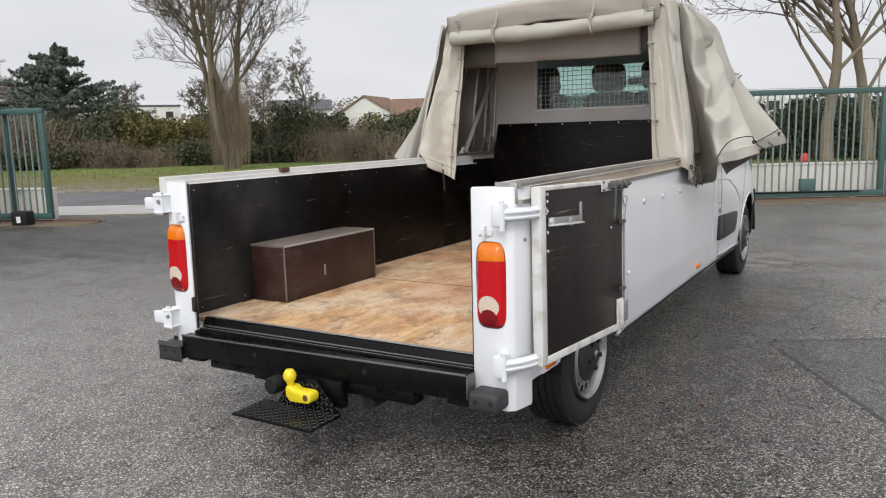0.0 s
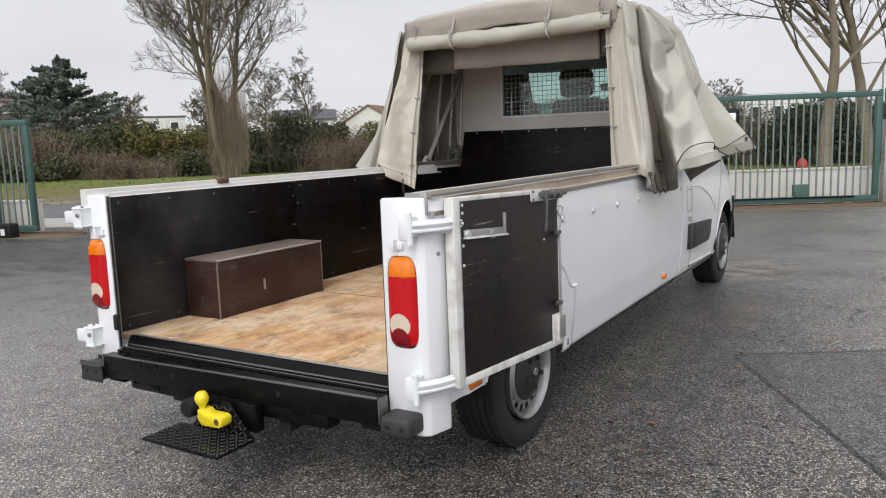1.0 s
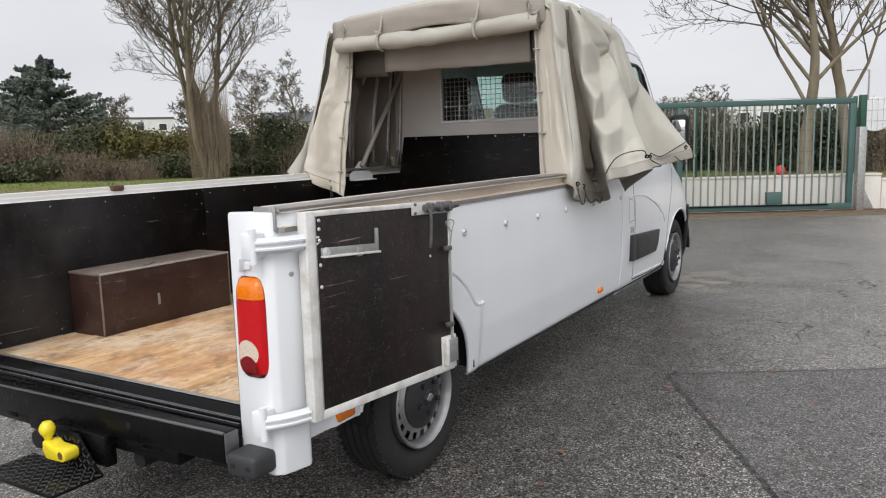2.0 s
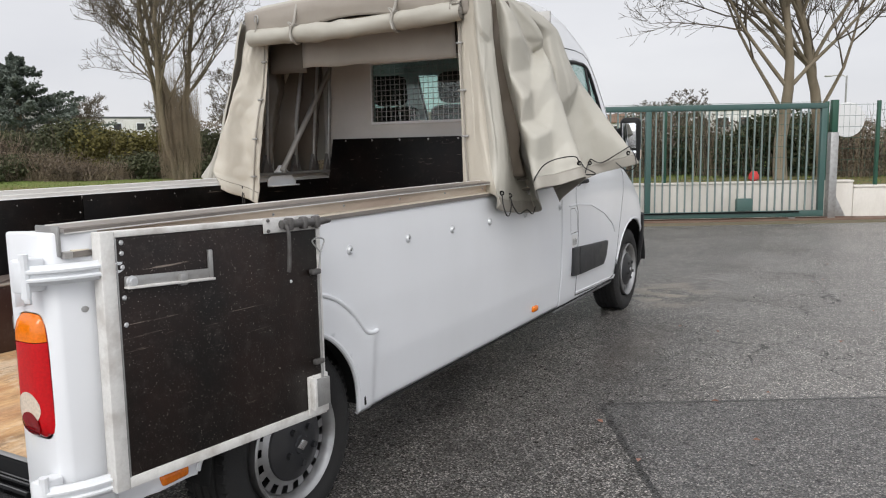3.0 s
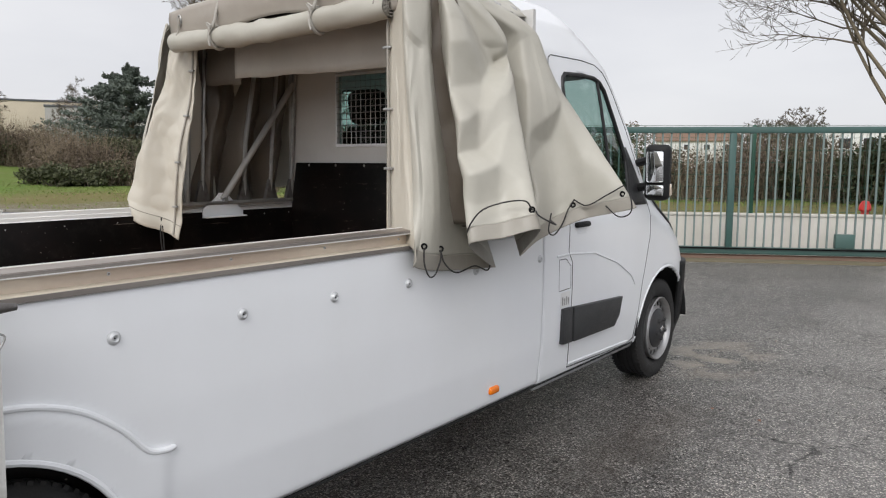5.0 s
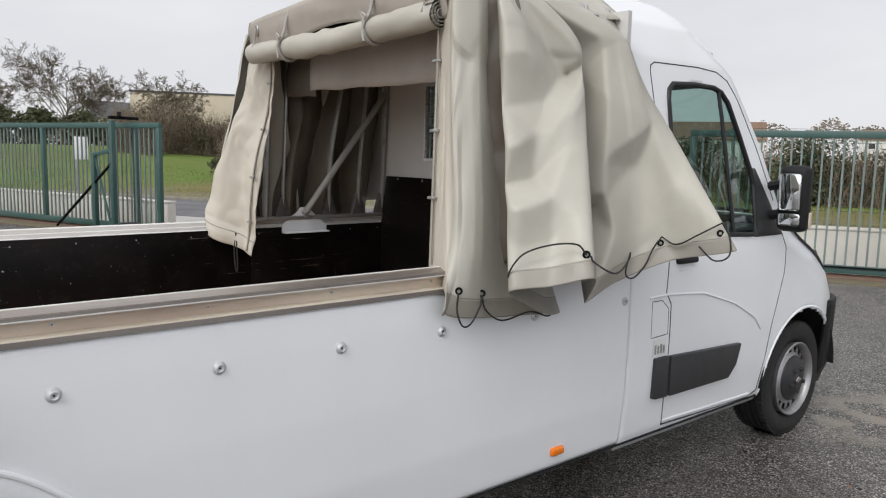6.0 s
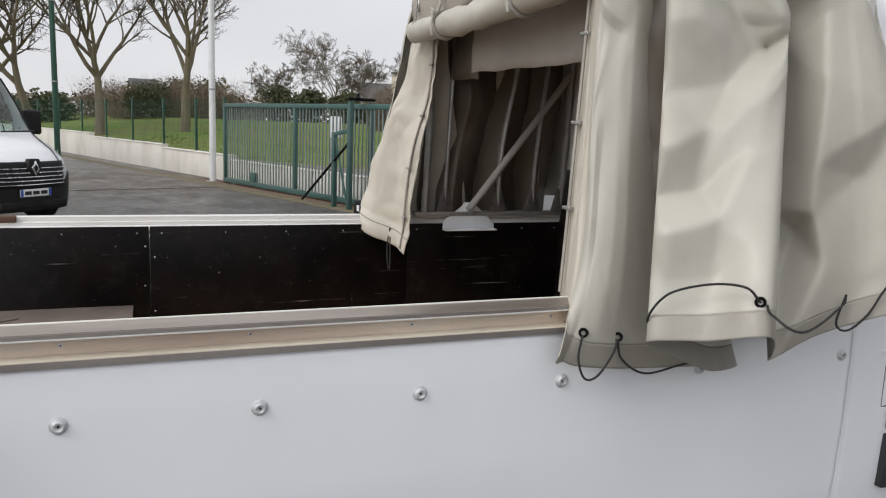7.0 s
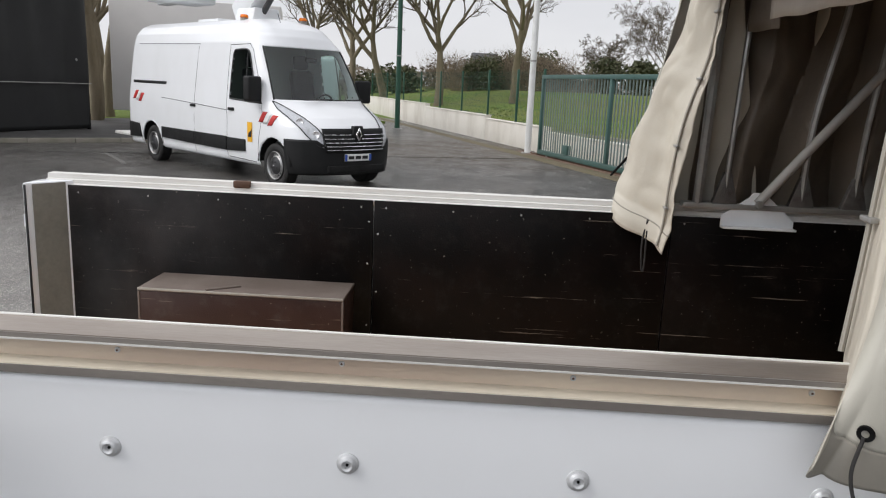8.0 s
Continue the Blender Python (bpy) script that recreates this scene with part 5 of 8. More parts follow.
# rear corner posts, lamps, hinges
def post(side):
    """Corner post: flat rear face, chamfer, then the flank."""
    k = 1 if side > 0 else -1
    o = 0.0 if side > 0 else 0.04
    face_y = 0.020 if side > 0 else 0.004
    e = 0.790 if side > 0 else 0.762
    face = [(e, face_y), (0.935 - o, face_y), (0.962 - o, face_y + 0.02), (0.985 - o, 0.14), (0.975 - o, 0.16), (0.918 - o, 0.112), (e, face_y + 0.012)]
    ob = part("corner_post", prism([(x * k, y) for x, y in face], 0.352, 1.218, "z", 0.008), WHITE, truck, "white painted rear corner post")
    part("post_liner", prism([((e + 0.012) * k, face_y + 0.036), ((e + 0.019) * k, face_y + 0.030), ((0.876 if side > 0 else 0.905) * k, 0.108), ((0.862 if side > 0 else 0.888) * k, 0.120)], 0.53, 1.212, "z"), LINER, ob, "bare grey metal inner face")
    part("edge_seal", box(min((e - 0.008) * k, (e - 0.0015) * k), max((e - 0.008) * k, (e - 0.0015) * k), face_y + 0.009, face_y + 0.018, 0.50, 1.212, 0.002), SEAL, ob)
    # lamp: a tall rounded lens in four fields
    cx, cz, hw, hh, y0 = (0.872 if side > 0 else 0.851) * k, 0.846, 0.0625, 0.168, face_y + 0.004

    def lens(u, v, lift=0.0):
        w = hw * (1 - abs(v) ** 7) ** 0.22 * (1.0 - 0.05 * v)
        bulge = 0.030 * (1 - abs(u) ** 5) * (1 - abs(v) ** 9) + lift
        return Vector((cx + u * w, y0 - bulge, cz + v * hh))

    def field(v0, v1, lift=0.0):
        bm = sheet(16, 12, lambda a, b: lens(2 * a - 1, v0 + (v1 - v0) * b, lift))
        bmesh.ops.recalc_face_normals(bm, faces=bm.faces[:])
        return bm

    base = part("tail_lamp", prism([(cx + math.cos(q) * abs(math.cos(q)) ** -0.55 * 0.063, cz + math.sin(q) * abs(math.sin(q)) ** -0.6 * 0.168) for q in [(j + 0.5) * math.tau / 40 for j in range(40)]], y0 - 0.004, y0 + 0.01, "y"), LENS_DARKRED, truck, "upright red and orange tail lamp")
    part("indicator_lens", field(0.57, 0.999), LENS_AMBER, base, "orange indicator lens")
    part("stop_lens", field(-0.999, 0.56), LENS_RED, base, "red stop and tail lens")
    for nm, zc, r0, mt, lb in (("reverse_lens", -0.47, 0.043, LENS_CLEAR, "milky round reversing lens"), ("reflector", -0.74, 0.036, LENS_DARKRED, "dark red reflector")):
        bm = sheet(6, 24, lambda a, b: lens(a * r0 * math.cos(b * math.tau) / hw, zc + a * r0 * math.sin(b * math.tau) / hh, 0.002 + (0.001 if nm == "reflector" else 0.0)))
        bmesh.ops.recalc_face_normals(bm, faces=bm.faces[:])
        part(nm, bm, mt, base, lb)
    # bump stop and hook
    bs = part("bump_stop", box((0.812 - o * 0.3) * k, (0.940 - o * 0.3) * k, -0.078, face_y + 0.01, 0.372 if side > 0 else 0.360, 0.446 if side > 0 else 0.425, 0.016, segs=3), DARK_TRIM, truck, "dark grey rubber bump stop")
    for q in (0.835, 0.90):
        part("bolt_hole", lathe([(0, 0.002), (0.009, 0.002), (0.010, 0.0)], 12, m=pose((q + 0.012 - o * 0.3) * k, -0.0785, 0.41 if side > 0 else 0.393, 90, 0, 0)), SEAL, bs)
    hk = part("hook_plate", box((0.825 - o) * k, (0.885 - o) * k, face_y - 0.008, face_y + 0.002, 1.035, 1.06, 0.003), WHITE_SATIN, truck)
    part("hook", box((0.850 - o) * k, (0.861 - o) * k, face_y - 0.03, face_y - 0.004, 1.03, 1.075, 0.003), WHITE_SATIN, hk)
    return ob


post(1)
post(-1)
part("lamp_reflector", box(-0.765, -0.738, -0.012, 0.012, 0.585, 0.66, 0.008), SEAL, truck, "small black number lamp")
part("post_screw", lathe([(0, 0.014), (0.010, 0.012), (0.016, 0.0)], 14, m=pose(0.965, 0.105, 1.015, 0, 80, -12)), GALV, truck)


def hinge(z, side=1):
    k = side
    o = 0.0 if side > 0 else 0.03
    h = part("hinge_bracket", box((0.905 - o) * k, (0.950 - o) * k, -0.052 + (0.008 if side > 0 else 0), 0.022 if side > 0 else 0.006, z - 0.042, z + 0.042, 0.008), WHITE_SATIN, truck, "white steel strap hinge")
    part("hinge_pin", tube([((0.945 - o) * k, -0.03, z - 0.055), ((0.945 - o) * k, -0.03, z + 0.055)], 0.012, 10), WHITE_SATIN, h)
    part("hinge_bolt", lathe([(0, 0.01), (0.009, 0.01), (0.011, 0)], 8, m=pose((0.918 - o) * k, -0.052 + (0.02 if side > 0 else 0), z + 0.012, 90, 0, 0)), GALV, h)
    if side > 0:
        def f(u, v):
            a = u
            x = 0.945 + 0.083 * math.sin(min(1, a * 1.05) * math.pi / 2)
            y = -0.03 + 0.21 * a ** 1.25
            return Vector((x, y, z - 0.025 + 0.05 * v))
        thick(part("hinge_strap", sheet(14, 2, f), WHITE_SATIN, h), 0.012)
        for q in (-0.021, 0.021):
            part("strap_rib", tube([f(u / 14, 0.5 + q * 20 * 0.5) + Vector((0.004, -0.003, 0)) for u in range(15)], 0.006, 6), WHITE_SATIN, h)
    else:
        part("hinge_stub", box(-1.005, -0.915, -0.048, -0.02, z - 0.03, z + 0.03, 0.008), WHITE_SATIN, h)


for zz in (1.118, 0.548):
    hinge(zz)
    hinge(zz, -1)

# open tailgate leaf folded round to the side
LEAF = pose(1.0245, 0.103, 0.525, -1.45, -1.4, -5.1)
leaf = part("tailgate_leaf", box(-0.018, 0.016, 0.0, 0.795, 0.0, 0.689, 0.004, m=LEAF), WHITE_WORN, truck, "open tailgate leaf with scratched dark board and worn white frame")
part("leaf_board", box(0.010, 0.0205, 0.046, 0.778, 0.030, 0.672, 0.003, m=LEAF), LEAF_BOARD, leaf, "scratched dark brown film-faced board")
for a in ((0.0, 0.040, 0.0, 0.689), (0.778, 0.795, 0.0, 0.689), (0.040, 0.778, 0.0, 0.030), (0.040, 0.778, 0.672, 0.689)):
    part("leaf_edge", box(0.008, 0.024, a[0], a[1], a[2], a[3], 0.003, m=LEAF), WHITE_WORN, leaf)
part("leaf_trim", box(0.008, 0.0225, 0.0405, 0.0455, 0.030, 0.672, 0.001, m=LEAF), GALV, leaf, "bare metal edge of the board")
lat = part("slide_latch", box(0.021, 0.028, 0.060, 0.338, 0.536, 0.564, 0.003, m=LEAF @ pose(0, 0.2, 0.55, -2.0, 0, 0) @ pose(0, -0.2, -0.55)), GALV, leaf, "galvanised latch bar")
part("latch_keeper", box(0.024, 0.042, 0.220, 0.245, 0.524, 0.558, 0.004, m=LEAF), GALV, lat)
part("latch_end", box(0.021, 0.032, 0.326, 0.341, 0.532, 0.614, 0.003, m=LEAF), GALV, lat)
part("latch_flange", box(0.021, 0.044, 0.060, 0.338, 0.531, 0.538, 0.002, m=LEAF @ pose(0, 0.2, 0.55, -2.0, 0, 0) @ pose(0, -0.2, -0.55)), WHITE_WORN, lat)
part("pivot_bolt", lathe([(0, 0.012), (0.010, 0.012), (0.011, 0.005), (0.016, 0.004), (0.017, 0)], 12, m=LEAF @ pose(0.028, 0.079, 0.553, 0, 90, 0)), ZINC, lat)
bolt = part("bolt_plate", box(0.021, 0.027, 0.543, 0.790, 0.642, 0.690, 0.004, m=LEAF), WORN_PLATE, leaf, "white-worn bolt plate with a dark sliding bolt")
for q in (0.56, 0.772):
    for z in (0.650, 0.683):
        part("plate_bolt", lathe([(0, 0.005), (0.005, 0.005), (0.006, 0)], 8, m=LEAF @ pose(0.027, q, z, 0, 90, 0)), PITTED, bolt)
for q in (0.635, 0.70, 0.757):
    part("bolt_guide", box(0.027, 0.058, q - 0.010, q + 0.010, 0.648, 0.688, 0.006, m=LEAF), PITTED, bolt)
part("bolt_barrel", tube([LEAF @ Vector((0.040, 0.605, 0.668)), LEAF @ Vector((0.040, 0.785, 0.668)), LEAF @ Vector((0.040, 0.825, 0.668))], [0.014, 0.013, 0.008], 12), PITTED, bolt)
part("bolt_handle", tube(smooth_path([LEAF @ Vector(c) for c in ((0.045, 0.612, 0.668), (0.058, 0.616, 0.650), (0.056, 0.620, 0.60), (0.050, 0.622, 0.53), (0.046, 0.622, 0.515))], 4), 0.0065, 8), PITTED, bolt)
rod = part("locking_rod", tube([LEAF @ Vector(c) for c in ((0.034, 0.768, 0.13), (0.034, 0.768, 0.505))], 0.0048, 8), GALV, leaf)
for zq in (0.192, 0.500):
    part("rod_clip", box(0.022, 0.042, 0.735, 0.776, zq - 0.010, zq + 0.008, 0.004, m=LEAF), PITTED, rod)
part("pull_wire", tube(smooth_path([LEAF @ Vector(c) for c in ((0.034, 0.770, 0.500), (0.036, 0.776, 0.535), (0.036, 0.782, 0.563), (0.036, 0.800, 0.602), (0.036, 0.770, 0.612), (0.036, 0.744, 0.604), (0.036, 0.760, 0.582), (0.036, 0.780, 0.563))], 5), 0.0026, 6), GALV, rod)
part("catch_base", box(0.020, 0.030, 0.706, 0.800, 0.008, 0.145, 0.004, m=LEAF), WHITE_WORN, leaf)
part("lower_catch", box(0.030, 0.050, 0.712, 0.728, 0.030, 0.142, 0.004, m=LEAF), WHITE_WORN, leaf)
part("catch_cover", box(0.030, 0.042, 0.730, 0.798, 0.035, 0.132, 0.005, m=LEAF), GALV, leaf)
for z in (0.658, 0.63, 0.593, 0.512, 0.44):
    part("rivet", lathe([(0, 0.004), (0.005, 0.003), (0.007, 0)], 8, m=LEAF @ pose(0.0205, 0.060, z, 0, 90, 0)), ZINC, leaf)
part("rivet", lathe([(0, 0.004), (0.004, 0.003), (0.006, 0)], 8, m=LEAF @ pose(0.0205, 0.655, 0.478, 0, 90, 0)), ZINC, leaf)

# rails along the top of the bed
prof = [(0.905, 1.160), (0.982, 1.160), (0.982, 1.176), (0.952, 1.180), (0.950, 1.224), (0.982, 1.226), (0.982, 1.235), (0.925, 1.2395), (0.905, 1.239)]
rail_r = part("side_rail", prism([(x, z) for x, z in prof], 0.055, 3.56, "y"), ALU, truck, "weathered aluminium channel rail, stained inside")
part("rail_web", box(0.9505, 0.9535, 0.06, 3.55, 1.1805, 1.2235), ALU_WEB, rail_r, "pinkish stained web of the rail")
part("rail_flange", prism([(0.9535, 1.178), (0.9815, 1.1755), (0.9815, 1.1785), (0.9535, 1.1830)], 0.078, 3.555, "y"), RAIL_CREAM, rail_r, "dusty cream lower flange")
part("rail_edge", box(0.9815, 0.9835, 0.078, 3.555, 1.1605, 1.1755), RAIL_GRIME, rail_r, "grimy outer edge of the rail")
part("rail_edge", box(0.9815, 0.9830, 0.058, 3.555, 1.2255, 1.2345), RAIL_GRIME, rail_r)
part("rail_top", prism([(0.909, 1.2385), (0.9815, 1.2352), (0.9815, 1.2370), (0.909, 1.2408)], 0.059, 3.554, "y"), RAIL_TOP, rail_r, "scuffed brown-grey top flange")
part("rail_edge", box(0.9815, 0.9842, 0.058, 3.555, 1.2225, 1.2258), ALU_WHITE, rail_r)
part("rail_lip", box(0.902, 0.909, 0.058, 3.555, 1.2385, 1.2435, 0.001), ALU_WHITE, rail_r, "pale inner lip of the rail")
for k in range(8):
    rs = part("rail_screw", lathe([(0, 0.003), (0.0045, 0.0025), (0.0055, 0)], 10, m=pose(0.9536, 0.45 + 0.4 * k, 1.203, 0, 90, 0)), ZINC, rail_r)
    part("screw_slot", lathe([(0, 0.0035), (0.0022, 0.0035), (0.0024, 0.002)], 6, m=pose(0.9536, 0.45 + 0.4 * k, 1.203, 0, 90, 0)), RUSTY, rs)
rail_r.location = (0, 0, -0.008)
part("rail_end", box(0.880, 0.972, 0.046, 0.055, 1.165, 1.243, 0.003), GALV, rail_r)
prof = [(-0.965, 1.165), (-0.902, 1.165), (-0.893, 1.192), (-0.898, 1.202), (-0.908, 1.204), (-0.910, 1.220), (-0.922, 1.222), (-0.924, 1.242), (-0.965, 1.244)]
rail_l = part("side_rail", prism(prof, 0.02, 3.56, "y"), ALU_WHITE, truck, "white ribbed aluminium rail")
part("rail_catch", box(-0.935, -0.900, 0.83, 0.90, 1.221, 1.250, 0.006), RUSTY, rail_l)

# load bed
bed = part("load_floor", box(-0.89, 0.87, 0.105, 3.545, 0.505, 0.53, 0.003), FLOOR_PLY, truck, "worn bare plywood load floor")
for yy in (1.32, 2.54):
    part("board_joint", box(-0.80, 0.85, yy - 0.002, yy + 0.002, 0.5302, 0.5312), BLACK_STEEL, bed)
for side, x in ((-1, -0.900), (1, 0.872)):
    for y0, y1 in ((0.117, 1.425), (1.429, 2.645), (2.649, 3.545)):
        ob = part("side_board", box(x - 0.009, x + 0.009, y0, y1, 0.531, 1.200, 0.002), FILM_PLY, truck, "scratched dark film-faced side board")
        n = 5
        for k in range(n):
            for z in (0.56, 1.17):
                part("screw", lathe([(0, 0.0015), (0.0035, 0.001), (0.004, 0)], 8, m=pose(x - side * 0.009, y0 + 0.05 + (y1 - y0 - 0.1) * k / (n - 1), z, 0, -90 * side, 0)), GALV, ob)
    if side < 0:
        for q, z in ((-0.02, 0.66), (0.018, 0.81), (-0.022, 0.93), (0.02, 1.06), (-0.018, 1.11)):
            part("screw", lathe([(0, 0.0015), (0.003, 0.001), (0.004, 0)], 8, m=pose(x + 0.009, 1.427 + q, z, 0, 90, 0)), ZINC, ob)
dark = part("front_board", prism([(-0.890, 0.531), (0.862, 0.531), (0.862, 1.20), (0.80, 1.490), (-0.840, 1.490), (-0.890, 1.20)], 3.522, 3.540, "y", 0.002), FILM_PLY, truck, "dark film-faced front board with cut corners")
for k in range(7):
    part("screw", lathe([(0, 0.003), (0.007, 0.002), (0.008, 0)], 8, m=pose(-0.72 + 0.24 * k, 3.522, 1.475, 90, 0, 0)), GALV, dark)
# white bulkhead with a window
wx, z0, z1 = 0.475, 1.605, 2.015
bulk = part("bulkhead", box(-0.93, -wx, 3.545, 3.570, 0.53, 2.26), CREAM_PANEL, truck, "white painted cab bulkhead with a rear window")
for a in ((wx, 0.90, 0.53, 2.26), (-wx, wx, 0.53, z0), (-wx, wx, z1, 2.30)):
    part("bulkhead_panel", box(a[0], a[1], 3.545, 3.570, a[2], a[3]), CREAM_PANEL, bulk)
rw = part("rear_window", box(-wx, wx, 3.553, 3.558, z0, z1), GLASS, bulk, "tinted rear window")
rw.visible_shadow = False
frame_bm = box(-wx - 0.012, wx + 0.012, 3.530, 3.545, z0 - 0.018, z0, 0.003)
for a in ((-wx - 0.012, -wx, z0, z1), (wx, wx + 0.012, z0, z1), (-wx - 0.012, wx + 0.012, z1, z1 + 0.012)):
    box(a[0], a[1], 3.530, 3.545, a[2], a[3], 0.003, frame_bm)
grid = part("window_guard", frame_bm, WHITE_SATIN, truck, "white framed black wire mesh window guard")
bm = bmesh.new()
for k in range(1, 24):
    x = -wx + 2 * wx * k / 24
    tube([(x, 3.536, z0), (x, 3.536, z1)], 0.0022, 5, bm)
for k in range(1, 11):
    z = z0 + (z1 - z0) * k / 11
    tube([(-wx, 3.532, z), (wx, 3.532, z)], 0.0022, 5, bm)
part("guard_mesh", bm, GALV, grid, "fine welded wire mesh", None)
part("roof_back", prism([(x, z) for z, x in HALF if z > 1.95] + [(-x, z) for z, x in HALF[::-1] if z > 1.95 and x > 0], 3.558, 3.575, "y"), WHITE, truck, "white back of the cab roof")
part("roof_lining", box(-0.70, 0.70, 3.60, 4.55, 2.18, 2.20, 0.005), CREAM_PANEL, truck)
part("cab_floor", box(-0.90, 0.90, 3.58, 5.55, 0.50, 0.55, 0.005), DARK_VOID, truck)

# rear sill, step and tow ball
part("sill_edge", prism([(0.118, 0.512), (0.118, 0.5345), (0.104, 0.536), (0.094, 0.530), (0.076, 0.497), (0.076, 0.482)], -0.795, 0.790, "x", 0.002), BLACK_STEEL, truck, "black steel riser under the load floor edge")
part("riser_edge", tube([(-0.79, 0.0765, 0.4975), (0.788, 0.0765, 0.4985)], 0.0028, 6), WORN_EDGE, truck, "worn bright edge of the riser")
part("floor_trim", box(-0.775, 0.790, 0.098, 0.118, 0.5362, 0.5385, 0.001), GALV, truck, "bare metal trim along the floor edge")
tread = part("sill_tread", box(-0.765, 0.790, -0.004, 0.078, 0.462, 0.492, 0.004), BLACK_STEEL, truck, "black ribbed sill tread")
for y, r in ((0.058, 0.008), (0.020, 0.011)):
    part("tread_rib", tube([(-0.742, y, 0.494), (0.788, y, 0.497)], r, 10), BLACK_STEEL, tread)
    part("rib_wear", tube([(-0.735, y - 0.003, 0.4945 + r * 0.92), (0.785, y - 0.003, 0.4972 + r * 0.92)], 0.0022, 6), WORN_EDGE, tread)
part("tread_screw", lathe([(0, 0.003), (0.006, 0.002), (0.007, 0)], 8, m=pose(0.535, 0.040, 0.494)), ZINC, tread)
BEAM = pose(0.0, 0.0, 0.4945, 0, -0.85, 0)
beam = part("rear_beam", box(-0.785, 0.800, -0.068, -0.006, -0.106, -0.002, 0.005, m=BEAM), BLACK_STEEL, truck, "black steel rear cross beam")
part("beam_lip", box(-0.785, 0.800, -0.071, -0.060, -0.006, 0.0015, 0.002, m=BEAM), WORN_EDGE, beam, "worn grey top edge of the beam")
part("beam_end", box(0.8005, 0.806, -0.066, -0.008, -0.10, -0.004, 0.002, m=BEAM), WORN_EDGE, beam, "grey beam end plate")
for x in (-0.30, 0.32):
    part("beam_hole", lathe([(0, 0.001), (0.012, 0.001), (0.013, 0)], 14, m=BEAM @ pose(x, -0.0685, -0.048, 90, 0, 0)), DARK_VOID, beam)
for x0, x1, z in ((-0.77, -0.66, -0.128), (-0.50, -0.42, -0.135), (-0.33, -0.12, -0.165), (0.36, 0.47, -0.135)):
    part("beam_bracket", box(x0, x1, -0.055, 0.02, z, -0.104, 0.006, m=BEAM), BLACK_STEEL, beam)
part("tow_eye", tube(smooth_path([(-0.575 + 0.018 * math.cos(q), -0.05, 0.382 - 0.018 * math.sin(q)) for q in [k * math.pi / 6 for k in range(7)]], 3), 0.005, 6), BLACK_STEEL, beam)
for x in (-0.70, 0.74):
    part("chassis_rail", box(x - 0.05, x + 0.05, -0.03, 3.4, 0.36, 0.46, 0.01), DARK_VOID, truck)
part("underbody", box(-0.84, 0.84, 0.15, 5.55, 0.40, 0.50, 0.02), DARK_VOID, truck, "dark underside")
# dark strip added so the pale floor edge doesn't show in the arch
part("outer_rail", box(0.8715, 0.885, 0.40, 1.45, 0.42, 0.545, 0.003), DARK_VOID, truck)
part("rear_axle", tube([(-0.75, WHEEL_R, 0.33), (0.75, WHEEL_R, 0.33)], 0.05, 12), DARK_VOID, truck)
part("bumper_bar", box(-0.62, 0.55, -0.05, 0.03, 0.335, 0.392, 0.01), BLACK_STEEL, truck, "black under-run bar")
part("exhaust_pipe", tube([(0.30, -0.02, 0.30), (0.30, 0.5, 0.31), (0.36, 1.4, 0.31)], 0.032, 12), DARK_VOID, truck)
part("tow_socket", lathe([(0, 0.03), (0.034, 0.03), (0.040, 0.02), (0.040, -0.03), (0, -0.03)], 18, m=pose(-0.155, -0.10, 0.335, 90, 0, 0)), BLACK_PLASTIC, truck, "grey tow socket")
hitch = part("tow_bracket", box(-0.10, 0.22, -0.10, -0.05, 0.28, 0.40, 0.01), BLACK_STEEL, truck, "black tow bracket with a yellow ball")
part("tow_ball", lathe([(0, 0.0), (0.016, 0.002), (0.025, 0.014), (0.029, 0.029), (0.025, 0.044), (0.016, 0.055), (0.012, 0.075), (0.0, 0.078)][::-1], 24, m=pose(0.016, -0.185, 0.455, 180, 0, 0)), YELLOW, hitch, "yellow painted tow ball")
part("tow_neck", prism([(0.004, 0.372), (0.000, 0.345), (0.022, 0.318), (0.12, 0.322), (0.138, 0.332), (0.140, 0.362), (0.125, 0.372), (0.05, 0.372), (0.032, 0.385), (0.004, 0.385)], -0.205, -0.145, "y", 0.008), YELLOW, hitch, "yellow cast tow neck")
part("neck_hole", lathe([(0, 0.002), (0.012, 0.002), (0.014, 0)], 14, m=pose(0.112, -0.2055, 0.348, 90, 0, 0)), RUSTY, hitch)
stp = part("step_plate", box(-0.195, 0.235, -0.325, -0.125, 0.262, 0.272, 0.002), BLACK_STEEL, truck, "black chequer-plate rear step")
bm = bmesh.new()
for i in range(17):
    for j in range(8):
        x, y = -0.175 + 0.025 * i, -0.31 + 0.024 * j
        box(-0.010, 0.010, -0.0026, 0.0026, 0, 0.0035, 0, bm, pose(x, y, 0.272, 0, 0, 45 if (i + j) % 2 else -45))
tagged(part("tread_pattern", bm, WORN_TREAD, stp, smooth=None), kind="stuff")
part("step_bracket", prism([(-0.115, 0.272), (0.235, 0.272), (0.20, 0.30), (0.11, 0.405), (-0.02, 0.405)], -0.132, -0.124, "y", 0.002), BLACK_STEEL, stp)
bm = bmesh.new()
for i in range(12):
    for j in range(5):
        x, z = -0.085 + 0.025 * i, 0.285 + 0.023 * j
        if x < 0.20 - (z - 0.30) * 0.8 and x > -0.115 + (z - 0.272) * 0.72:
            box(-0.010, 0.010, 0, 0.0035, -0.0026, 0.0026, 0, bm, pose(x, -0.1342, z, 0, 45 if (i + j) % 2 else -45, 0))
tagged(part("tread_pattern", bm, WORN_TREAD, stp, smooth=None), kind="stuff")


